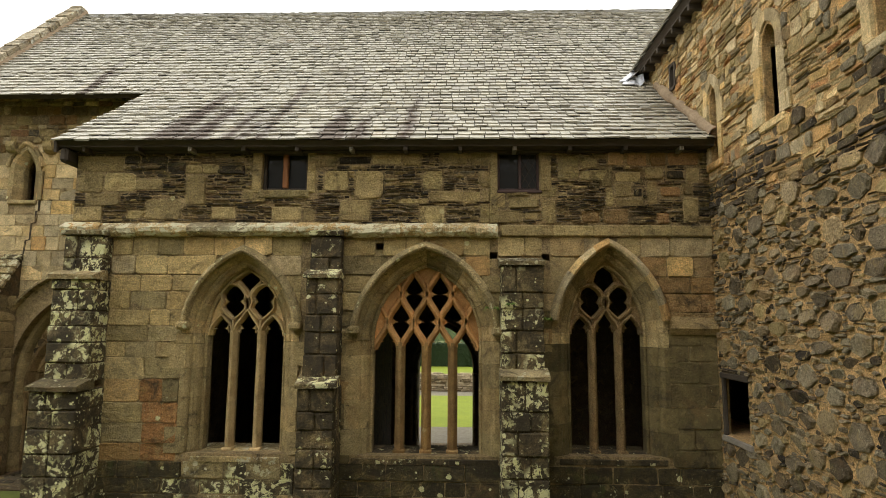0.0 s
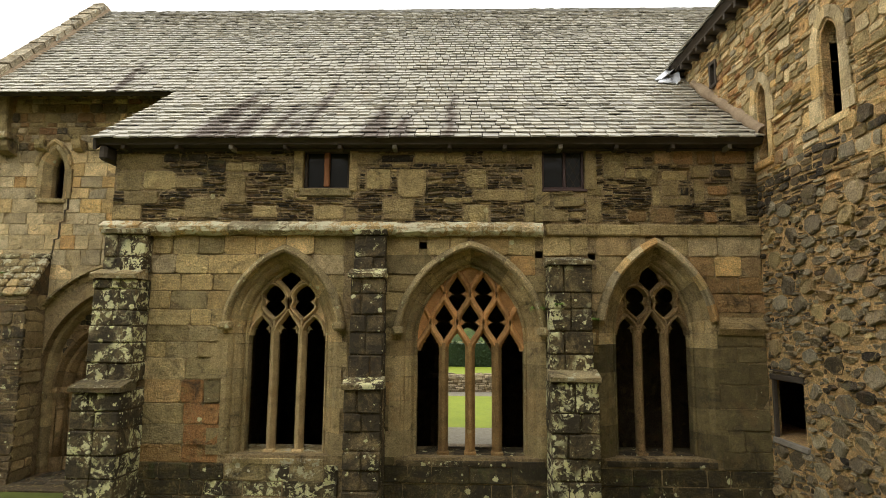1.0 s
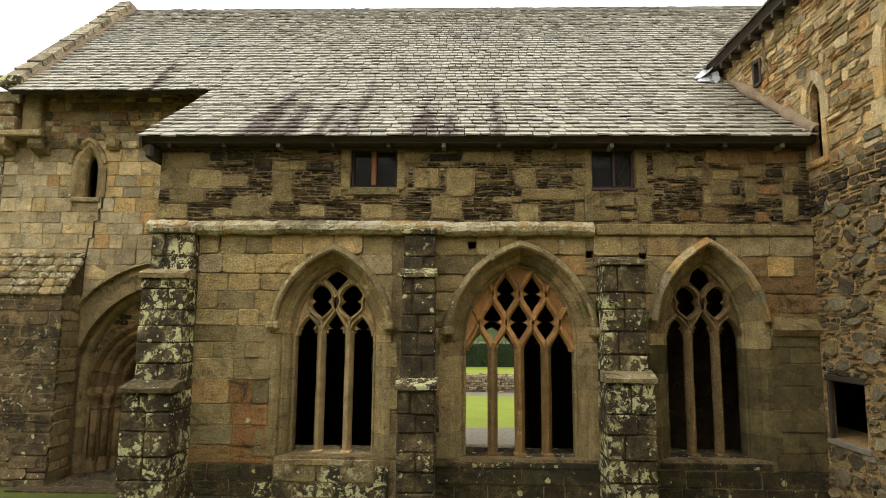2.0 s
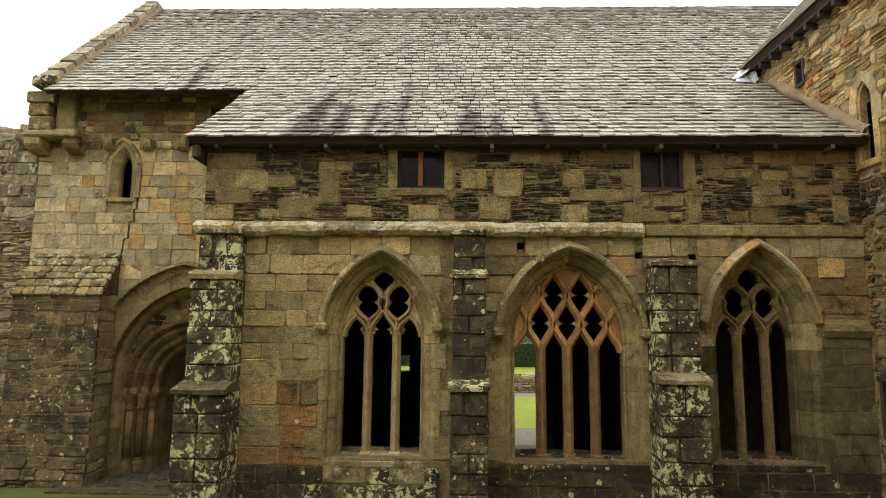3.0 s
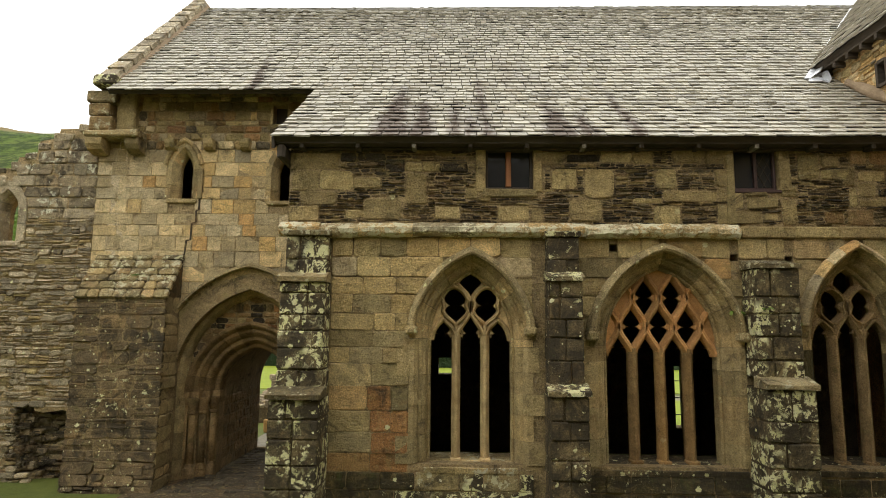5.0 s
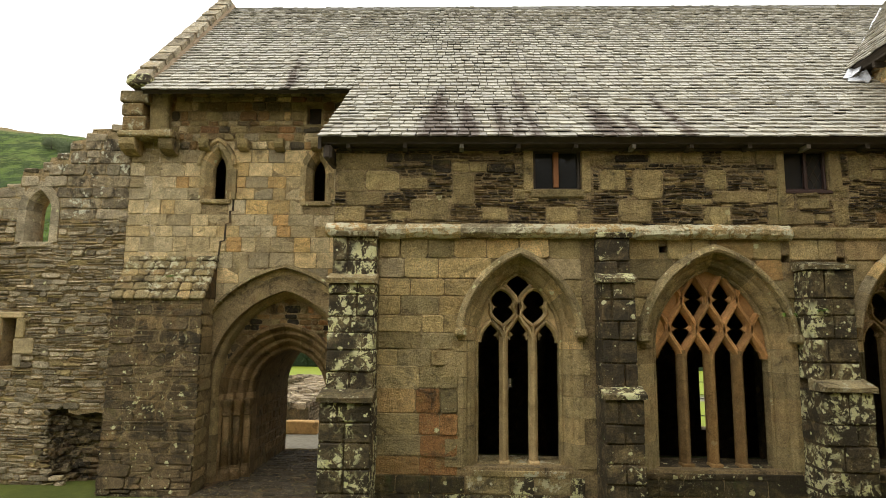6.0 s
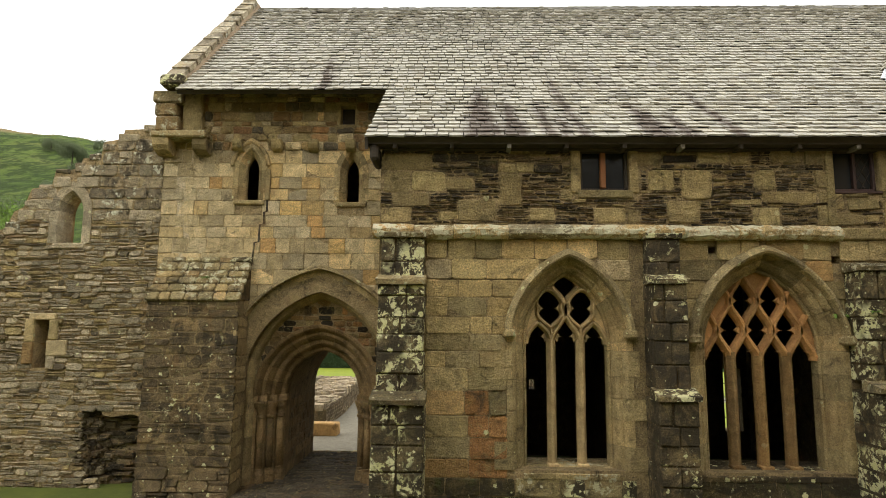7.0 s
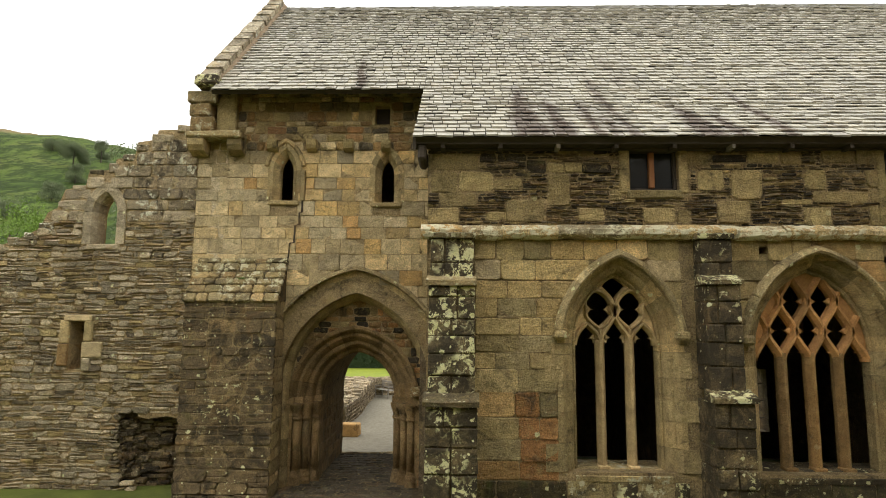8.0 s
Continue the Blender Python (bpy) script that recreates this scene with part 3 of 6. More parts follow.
A_EAST = Arch(-0.32, 0.925, 2.2, 3.6, EASTZ)

to_front = lambda u, v, d: (u, FACE - d, v)
to_back = lambda u, v, d: (u, BACK - d, v)
to_side = lambda u, v, d: (SIDE - d, u, v)

# ---- ground ----


def sheet(name, x0, x1, y0, y1, z, mat, label, category, thick=0.0, nx=1, ny=1, wob=0.0):
    v, f = [], []
    for j in range(ny + 1):
        for i in range(nx + 1):
            x, y = x0 + (x1 - x0) * i / nx, y0 + (y1 - y0) * j / ny
            v.append((x, y, z + wob * noise.noise((x * 0.7, y * 0.7, 3.1))))
    for j in range(ny):
        for i in range(nx):
            a = j * (nx + 1) + i
            f.append((a, a + 1, a + nx + 2, a + nx + 1))
    ob = new(name, mesh_of(name, v, f, mat))
    if thick:
        so = ob.modifiers.new("thick", "SOLIDIFY")
        so.thickness, so.offset = thick, -1
    return tagged(ob, label, category, kind="structure")


def ground():
    """One sheet: the cloister green in front, a bank under the building, the lower level behind, flat to the horizon."""
    ys = [-2500, -300, -40, -10, 0, 5, 8, 10, 13.0, 16.88, 16.92, 20, 25, 30, 40, 60, 120, 400, 2600]
    xs = [-2600, -500, -120, -40, -22, -17, -12, -6, 0, 4.6, 12, 40, 200, 2600]
    v = [(x, y, (GROUND if y < 16.9 else EASTZ) - 0.02) for y in ys for x in xs]
    n = len(xs)
    f = [(j * n + i, j * n + i + 1, (j + 1) * n + i + 1, (j + 1) * n + i) for j in range(len(ys) - 1) for i in range(n - 1)]
    return tagged(new("ground", mesh_of("ground", v, f, M_GRASS)), "green mown grass of the cloister and fields", "grass", kind="structure")


ground()
sheet("lawn", -6.2, 30, 24.5, 35.0, EASTZ, M_LAWN, "bright green mown lawn behind the building", "lawn", 0.05)
sheet("lawn", -60, 60, 38.5, 58.9, EASTZ + 0.01, M_LAWN, "bright green mown lawn beyond the low wall", "lawn", 0.05)
sheet("gravel_path", -11.0, 12, 17.0, 24.5, EASTZ - 0.005, M_GRAVEL, "pale gravel path behind the building", "path", 0.05, 30, 12, 0.02)
sheet("gravel_path", -11.0, -6.2, 24.5, 37.0, EASTZ - 0.005, M_GRAVEL, "pale gravel path leading to the bench", "path", 0.05, 20, 30, 0.02)
sheet("gravel_path", -6.2, 12, 35.0, 37.2, EASTZ - 0.003, M_GRAVEL, "pale gravel path along the low wall", "path", 0.05, 30, 8, 0.02)

# ---- walls: cores with their openings ----
UP_WINS = [(-3.30, -2.50, 6.0, 6.72), (0.81, 1.53, 6.0, 6.72)]


PUTLOGS = [(-1.21, 5.02), (0.74, 4.87), (1.62, 4.84)]


def rect(x0, x1, z0, z1):
    return [(x0, z0), (x0, z1), (x1, z1), (x1, z0)]


wall_front = tagged(slab("wall_west", [(X_L, 0.0), (X_L, 6.86), (SIDE, 6.86), (SIDE, 0.0)], [A_W1.loop(0.3), A_W2.loop(0.3), A_W3.loop(0.3), *[rect(*w) for w in UP_WINS], *[rect(x - 0.065, x + 0.065, z - 0.06, z + 0.06) for x, z in PUTLOGS]], FACE + 0.010, FACE + 0.85, M_MORTAR),
                    "weathered sandstone range wall with tracery windows", "wall", kind="structure")
BACK_WINS = [Arch(-9.91, 0.14, 7.16, 7.50, 6.47), Arch(-7.66, 0.14, 7.08, 7.42, 6.43)]
wall_back = tagged(slab("wall_setback", [(-11.55, 0.0), (-11.55, 9.2), (X_L + 0.3, 9.2), (X_L + 0.3, 0.0)], [A_OUT.loop(0.15), *[a.loop(0.12) for a in BACK_WINS], rect(-7.94, -7.62, 8.2, 8.63)], BACK + 0.008, BACK + 0.55, M_MORTAR),
                   "golden sandstone ashlar wall set back under the eaves", "wall", kind="structure")
RUIN_TOP = [(-24.0, 4.2), (-19.0, 4.7), (-17.2, 5.15), (-16.2, 5.45), (-15.75, 5.6), (-15.3, 5.85), (-15.15, 6.2), (-14.95, 6.3), (-14.8, 6.72), (-14.35, 6.8), (-14.3, 7.12), (-13.75, 7.18), (-13.7, 7.42), (-13.3, 7.45), (-13.25, 7.8), (-12.85, 7.86), (-12.8, 8.08), (-11.55, 8.12)]
A_RUINWIN = Arch(-13.86, 0.26, 6.22, 6.66, 5.5)
SLIT = (-14.42, -14.10, 2.80, 3.82)
BREACH = [(-13.25, 0.05), (-13.3, 0.5), (-13.35, 0.95), (-13.4, 1.55), (-13.25, 1.62), (-13.25, 1.98), (-12.85, 1.98), (-12.8, 1.84), (-12.6, 1.8), (-12.2, 1.86), (-11.88, 1.80), (-11.88, 0.05)]
wall_ruin = tagged(slab("wall_ruin", [(-24.0, 0.0), *RUIN_TOP, (-11.55, 0.0)], [A_RUINWIN.loop(0.20), rect(*SLIT), BREACH], BACK + 0.012, BACK + 0.85, M_MORTAR),
                   "broken-topped ruined rubble wall with a lancet and a slit", "wall", kind="structure")
SIDE_WINS = [Arch(9.70, 0.13, 7.45, 7.70, 6.42), Arch(7.87, 0.17, 7.62, 7.86, 6.50), Arch(5.62, 0.19, 7.75, 8.0, 6.62)]
LOW_WIN = (9.02, 9.88, 1.99, 2.92)
SIDE_SLIT = (11.30, 11.52, 8.42, 8.86)
wall_side = tagged(slab("wall_side", [(-4.0, 0.0), (-4.0, 9.5), (13.6, 9.5), (13.6, 0.0)], [*[a.loop(0.0) for a in SIDE_WINS], rect(LOW_WIN[0], 11.6, LOW_WIN[2], LOW_WIN[3]), rect(*SIDE_SLIT)], SIDE + 0.002, SIDE + 0.85, M_MORTAR_WARM, None, True),
                   "tall rubble side wall with narrow lancets", "wall", kind="structure")

# unseen plain walls added behind and beside the camera to block low sky
for x0, x1, y0, y1, h in ((-34.0, 8.0, -9.0, -8.0, 12.0), (-35.0, -34.0, -9.0, 12.0, 9.0)):
    tagged(new("wall_cloister", mesh_of("wall_cloister", *box_vf(x0, x1, y0, y1, 0.2, h), M_RUBBLE)), "unseen plain rubble wall added to block low sky", "wall", kind="structure")
# rooms behind the openings; added partitions and ceiling keep them dark
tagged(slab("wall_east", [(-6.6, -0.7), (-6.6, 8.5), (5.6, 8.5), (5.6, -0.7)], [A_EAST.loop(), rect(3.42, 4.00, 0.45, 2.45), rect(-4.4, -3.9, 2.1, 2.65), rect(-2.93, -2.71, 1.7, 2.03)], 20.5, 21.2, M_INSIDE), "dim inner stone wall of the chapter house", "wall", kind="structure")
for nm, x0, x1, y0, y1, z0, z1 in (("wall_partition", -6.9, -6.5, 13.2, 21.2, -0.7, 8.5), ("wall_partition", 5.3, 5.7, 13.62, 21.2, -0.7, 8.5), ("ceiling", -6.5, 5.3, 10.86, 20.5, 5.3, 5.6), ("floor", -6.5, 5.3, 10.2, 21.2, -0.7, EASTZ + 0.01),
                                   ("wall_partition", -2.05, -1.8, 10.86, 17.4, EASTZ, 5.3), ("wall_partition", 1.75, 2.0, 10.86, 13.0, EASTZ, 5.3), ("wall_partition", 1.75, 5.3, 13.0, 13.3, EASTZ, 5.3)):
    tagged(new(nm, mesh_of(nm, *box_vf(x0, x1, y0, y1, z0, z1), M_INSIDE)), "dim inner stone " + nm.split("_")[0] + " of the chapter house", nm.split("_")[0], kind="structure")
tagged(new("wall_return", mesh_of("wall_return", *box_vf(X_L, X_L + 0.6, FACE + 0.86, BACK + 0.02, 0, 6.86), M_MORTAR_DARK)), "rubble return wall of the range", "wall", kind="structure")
# room behind the side wall, closed in so its low opening stays dark
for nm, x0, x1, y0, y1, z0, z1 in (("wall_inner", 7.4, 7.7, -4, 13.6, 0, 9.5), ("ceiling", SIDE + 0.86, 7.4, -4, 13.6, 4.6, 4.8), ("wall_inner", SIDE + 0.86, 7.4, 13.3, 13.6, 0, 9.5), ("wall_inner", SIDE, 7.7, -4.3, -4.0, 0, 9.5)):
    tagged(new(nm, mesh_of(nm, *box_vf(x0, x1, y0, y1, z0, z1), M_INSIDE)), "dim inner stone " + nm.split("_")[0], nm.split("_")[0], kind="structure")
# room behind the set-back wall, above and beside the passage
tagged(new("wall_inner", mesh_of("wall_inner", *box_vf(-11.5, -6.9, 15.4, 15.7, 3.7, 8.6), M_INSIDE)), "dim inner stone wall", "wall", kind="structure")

# ---- roofs ----
EAVE_Y, EAVE_Z, KICK_Y, KICK_Z, RIDGE_Y, RIDGE_Z = 9.68, 6.80, 12.4, 8.72, 16.52, 12.88


def roof_deck(name, x0, x1, p, q, thick, mat, label):
    v = [(x0, *p), (x1, *p), (x1, *q), (x0, *q)]
    n = Vector((0, -(q[1] - p[1]), q[0] - p[0])).normalized() * thick
    v += [tuple(Vector(a) - n) for a in v]
    ob = new(name, mesh_of(name, v, [(0, 1, 2, 3), (7, 6, 5, 4), (0, 4, 5, 1), (1, 5, 6, 2), (2, 6, 7, 3), (3, 7, 4, 0)], mat))
    return tagged(ob, label, "roof", kind="structure")


def slates(parent, x0, x1, p, q, exp0, exp1, w0, w1, own=None, flip=None, most=300):
    """Slates in diminishing courses from the eave p to the ridge q (points of y, z); flip maps a point to another roof."""
    p, q = Vector(p), Vector(q)
    up = (q - p)
    length = up.length
    up.normalize()
    nrm = Vector((-up.y, up.x))
    s, row, rest, count = -0.05, 0, [], 0
    while s < length - 0.03:
        t = max(0.0, s / length)
        e = 0.84 * (exp0 + (exp1 - exp0) * t)
        u = x0 - RNG.uniform(0, 0.12) * (row % 2)
        while u < x1:
            w = RNG.uniform(0.6, 1.15) * (w0 + (w1 - w0) * t)
            a, b = max(u, x0) + RNG.uniform(0.004, 0.010), min(u + w, x1) - RNG.uniform(0.004, 0.010)
            if x1 - (u + w) < 0.07:
                b = x1
                w = x1 - u + 0.01
            if b - a > 0.03:
                th = RNG.uniform(0.017, 0.03)
                low = RNG.uniform(0.03, 0.055)
                js = [RNG.uniform(-0.018, 0.018) for _ in range(2)]
                top = min(s + e * 1.25, length)
                v = []
                for du, ds, dn in ((a, s + js[0], low - th), (b, s + js[1], low - th + RNG.uniform(-0.004, 0.004)), (b, top, 0.001), (a, top, 0.001),
                                   (a + 0.003, s + js[0] + 0.006, low), (b - 0.003, s + js[1] + 0.006, low), (b, top, 0.006), (a, top, 0.006)):
                    y, z = p + up * ds + nrm * dn
                    co = (du, y, z)
                    v.append(flip(*co) if flip else co)
                f = [(0, 3, 2, 1), (4, 5, 6, 7), (0, 1, 5, 4), (1, 2, 6, 5), (3, 0, 4, 7)]
                if own and count < most and own(u, s):
                    piece("slate", v, f, M_SLATE, parent)
                    count += 1
                else:
                    rest.append((v, f))
            u += w
        s += e
        row += 1
    if rest:
        part("slates", *merge(rest), M_SLATE, parent)["kind"] = "stuff"


MID_LOW, MID_HIGH = (11.5, 8.055), (13.5, 9.72)
EAVE, KICK, RIDGE = (EAVE_Y, EAVE_Z), (KICK_Y, KICK_Z), (RIDGE_Y, RIDGE_Z)
roof_low = roof_deck("roof_catslide", X_L - 0.22, SIDE, EAVE, MID_LOW, 0.09, M_OAK, "low-pitched lean-to slope of pale weathered slates")
roof_deck("roof_catslide", X_L - 0.22, SIDE, MID_LOW, KICK, 0.09, M_OAK, "upper part of the slated lean-to slope")
roof_main = roof_deck("roof_main", -11.35, 12.0, MID_HIGH, RIDGE, 0.09, M_OAK, "steep main roof of grey weathered slates with brown stains")
roof_deck("roof_main", -11.35, 12.0, KICK, MID_HIGH, 0.09, M_OAK, "sprocketed foot of the main slate roof")
roof_deck("roof_rear", -11.35, 12.0, (RIDGE_Y + (RIDGE_Y - KICK_Y), KICK_Z), (RIDGE_Y, RIDGE_Z - 0.01), 0.09, M_OAK, "rear slope of the slate roof")
slates(roof_low, X_L - 0.24, SIDE - 0.02, (EAVE_Y - 0.02, EAVE_Z), MID_LOW, 0.285, 0.27, 0.25, 0.24, own=lambda u, s: True, most=500)
slates(roof_low, X_L - 0.24, SIDE - 0.02, MID_LOW, KICK, 0.27, 0.26, 0.24, 0.23, own=lambda u, s: True, most=300)
slates(roof_main, -11.35, X_L - 0.22, (KICK_Y - 0.02, KICK_Z), MID_HIGH, 0.25, 0.22, 0.23, 0.21, own=lambda u, s: True)
slates(roof_main, X_L - 0.22, 9.0, KICK, MID_HIGH, 0.25, 0.22, 0.23, 0.21)
slates(roof_main, -11.35, 9.0, MID_HIGH, RIDGE, 0.22, 0.14, 0.21, 0.16)
# ridge tiles
ridge = thing("roof_ridge", "grey stone ridge tiles along the roof", "ridge tiles", kind="structure")
u = -11.3
while u < 9:
    w = RNG.uniform(0.42, 0.5)
    z = RIDGE_Z - 0.03 + RNG.uniform(-0.006, 0.008)
    prof = [(-0.2, -0.14), (0.0, 0.06), (0.2, -0.14), (0.17, -0.17), (0.0, 0.02), (-0.17, -0.17)]
    v = [(x, RIDGE_Y + a, z + b) for x in (u, u + w - 0.012) for a, b in prof]
    piece("ridge_tile", v, [(i, (i + 1) % 6, 6 + (i + 1) % 6, 6 + i) for i in range(6)] + [tuple(range(6))[::-1], tuple(range(6, 12))], M_RIDGE, ridge)
    u += w
# roof of the side building: eaves along y, rising away from the court
S_EAVE_X, S_EAVE_Z = 4.13, 9.50
turn_roof = lambda x, y, z: (y, x, z)
roof_side = new("roof_side", mesh_of("roof_side", [(S_EAVE_X, -4.2, S_EAVE_Z), (S_EAVE_X, 16.7, S_EAVE_Z), (8.2, 16.7, S_EAVE_Z + 4.07), (8.2, -4.2, S_EAVE_Z + 4.07), (S_EAVE_X + 0.06, -4.2, S_EAVE_Z - 0.12), (S_EAVE_X + 0.06, 16.7, S_EAVE_Z - 0.12), (8.2, 16.7, S_EAVE_Z + 3.93), (8.2, -4.2, S_EAVE_Z + 3.93)],
                                        [(0, 3, 2, 1), (4, 5, 6, 7), (0, 1, 5, 4), (1, 2, 6, 5), (3, 0, 4, 7)], M_OAK))
tagged(roof_side, "slate roof of the side building with dark eaves", "roof", kind="structure")
slates(roof_side, -4.2, 16.7, (S_EAVE_X - 0.02, S_EAVE_Z), (8.2, S_EAVE_Z + 4.07), 0.27, 0.18, 0.28, 0.2, flip=turn_roof)

# ---- windows ----
REVEAL = [(0.0, FACE + 0.46), (0.0, FACE + 0.26), (0.03, FACE + 0.235), (0.05, FACE + 0.245), (0.062, FACE + 0.19), (0.085, FACE + 0.135), (0.12, FACE + 0.105), (0.135, FACE + 0.085), (0.18, FACE + 0.08), (0.187, FACE + 0.05), (0.205, FACE + 0.02), (0.235, FACE - 0.0), (0.25, FACE - 0.016), (0.335, FACE - 0.016), (0.335, FACE + 0.46)]
HOOD = [(0.25, FACE + 0.06), (0.255, FACE - 0.05), (0.265, FACE - 0.15), (0.30, FACE - 0.175), (0.36, FACE - 0.12), (0.392, FACE - 0.05), (0.392, FACE + 0.06)]


def surround(win, arch, reveal, mat, nv=6, heights=(0.3, 0.5), longshort=False, low=None):
    """Voussoirs and jamb stones."""
    for side in (-1, 1):
        cut = sorted(RNG.uniform(-0.25, 0.25) / nv + i / nv for i in range(1, nv))
        cut = [0.0, *cut, 1.0]
        for a, b in zip(cut, cut[1:]):
            piece("voussoir", *ring_piece(arch, side, a + 0.0024, b - (0.0024 if b < 1 else -0.001), reveal, 4), mat, win)
        z = arch.z0
        while z < arch.zs - 0.02:
            h = RNG.uniform(*heights)
            if z + h > arch.zs - 0.12:
                h = arch.zs - z
            ext = RNG.choice([0.0, 0.0, 0.10, 0.2]) if longshort else 0.0
            pr = reveal[:-2] + [(reveal[-2][0] + ext, reveal[-2][1]), (reveal[-1][0] + ext, reveal[-1][1])]
            piece("jamb_stone", *jamb_piece(arch, side, z + 0.004, z + h - 0.004, pr), (low or mat) if z < 3.2 else mat, win)
            z += h


def hood(win, arch, prof, mat, nv=6, stops=True, sides=(-1, 1), start=0.11):
    hd = part("hood_mould", *merge([ring_piece(arch, s, start + (1 - start) * i / nv + 0.002, start + (1 - start) * (i + 1) / nv - (0.002 if i < nv - 1 else -0.001), prof, 4) for s in sides for i in range(nv)]), mat, win, "moulded hood of weathered stone")
    if stops:
        for s in sides:
            x, z = arch.point(s, start, 0.31)
            part("label_stop", *box_vf(x - 0.10, x + 0.10, prof[3][1] - 0.02, prof[0][1], z - 0.14, z + 0.01, 0.035, 0.01), mat, hd)
    return hd


def bar(path, w, y0, depth):
    """Tracery bar with chamfered front."""
    yb = y0 + depth
    return sweep(path, [(-w / 2, yb), (-w / 2, y0 + depth * 0.42), (-w * 0.16, y0), (w * 0.16, y0), (w / 2, y0 + depth * 0.42), (w / 2, yb)])


def curve(pts, n=6):
    """Smooth path through the points."""
    out = []
    for i in range(len(pts) - 1):
        p0, p1, p2, p3 = pts[max(i - 1, 0)], pts[i], pts[i + 1], pts[min(i + 2, len(pts) - 1)]
        for k in range(n):
            t = k / n
            out.append(tuple(0.5 * (2 * b + (c - a) * t + (2 * a - 5 * b + 4 * c - d) * t * t + (3 * b - a - 3 * c + d) * t ** 3) for a, b, c, d in zip(p0, p1, p2, p3)))
    out.append(pts[-1])
    return out


def cusp(x, z, dx, dz, w, y0, depth):
    """A pointed cusp that grows from a bar at x, z towards dx, dz."""
    n = Vector((dx, dz))
    s = Vector((-n.y, n.x)).normalized() * w
    a, b, c = Vector((x, z)) + s, Vector((x, z)) - s, Vector((x, z)) + n
    m1, m2 = (a * 0.35 + c * 0.65) - s * 0.28, (b * 0.35 + c * 0.65) + s * 0.28
    ring = [a, m1, c, m2, b]
    v = [(q.x, y0 + depth * 0.45, q.y) for q in ring] + [(q.x, y0 + depth * 0.9, q.y) for q in ring]
    return v, [(0, 1, 2, 3, 4), (9, 8, 7, 6, 5)] + [(i, (i + 1) % 5, 5 + (i + 1) % 5, 5 + i) for i in range(5)]


TR_Y, TR_D = FACE + 0.255, 0.17


def sill(win, arch, mat, over=0.12):
    x0, x1, z = arch.cx - arch.w - over, arch.cx + arch.w + over, arch.z0
    prof = [(FACE - 0.015, z - 0.13), (FACE - 0.025, z - 0.05), (FACE + 0.30, z + 0.012), (FACE + 0.86, z + 0.012), (FACE + 0.86, z - 0.13)]
    n = 3
    for i in range(n):
        a, b = x0 + (x1 - x0) * i / n + 0.002, x0 + (x1 - x0) * (i + 1) / n - 0.002
        v = [(x, y, zz) for x in (a, b) for y, zz in prof]
        part("sill", v, [(j, (j + 1) % 5, 5 + (j + 1) % 5, 5 + j) for j in range(5)] + [(4, 3, 2, 1, 0), (5, 6, 7, 8, 9)], mat, win)


def mullion(win, x, z0, z1, w, mat):
    """Straight mullion with a splayed foot."""
    prof = [(-w / 2, TR_Y + TR_D), (-w / 2, TR_Y + 0.085), (-w * 0.22, TR_Y + 0.005), (-w * 0.12, TR_Y - 0.012), (w * 0.12, TR_Y - 0.012), (w * 0.22, TR_Y + 0.005), (w / 2, TR_Y + 0.085), (w / 2, TR_Y + TR_D)]
    path = [(x, z0), (x, z0 + 0.001)] + [(x + RNG.uniform(-0.004, 0.004), z0 + (z1 - z0) * k / 5) for k in range(1, 5)] + [(x, z1)]
    m = part("mullion", *sweep(path, prof), mat, win)
    part("mullion_foot", *box_vf(x - w * 0.62, x + w * 0.62, TR_Y - 0.03, TR_Y + TR_D, z0 - 0.01, z0 + 0.05, 0.015), mat, m)


def light_head(win, x0, x1, zs, rise, mat, w=0.055):
    """Cusped ogee head of one light."""
    xm, hw = (x0 + x1) / 2, (x1 - x0) / 2
    lst = []
    for s in (-1, 1):
        lst.append(cusp(xm + s * hw * 0.9, zs + rise * 0.30, -s * hw * 0.55, -0.015, 0.06, TR_Y + 0.02, TR_D * 0.8))
        lst.append(cusp(xm + s * hw * 0.98, zs + rise * 0.05, -s * hw * 0.34, rise * 0.22, 0.045, TR_Y + 0.02, TR_D * 0.8))
    part("light_cusps", *merge(lst), mat, win)


def eye_cusps(win, xm, zm, hw, mat):
    """The pair of cusps that pinch an eye of the tracery."""
    part("eye_cusps", *merge([cusp(xm + s * hw, zm, -s * hw * 0.72, 0, 0.085, TR_Y + 0.02, TR_D * 0.8) for s in (-1, 1)]), mat, win)


def spandrel(win, arch, pts, mat, n=1):
    """Solid web of stone between the outer lights and the arch, set behind the bars."""
    v = [(x, TR_Y + 0.07, z) for x, z in pts] + [(x, TR_Y + TR_D - 0.02, z) for x, z in pts]
    k = len(pts)
    part("spandrel", v, [tuple(range(k)), tuple(range(k, 2 * k))[::-1]] + [(i, (i + 1) % k, k + (i + 1) % k, k + i) for i in range(k)], mat, win)


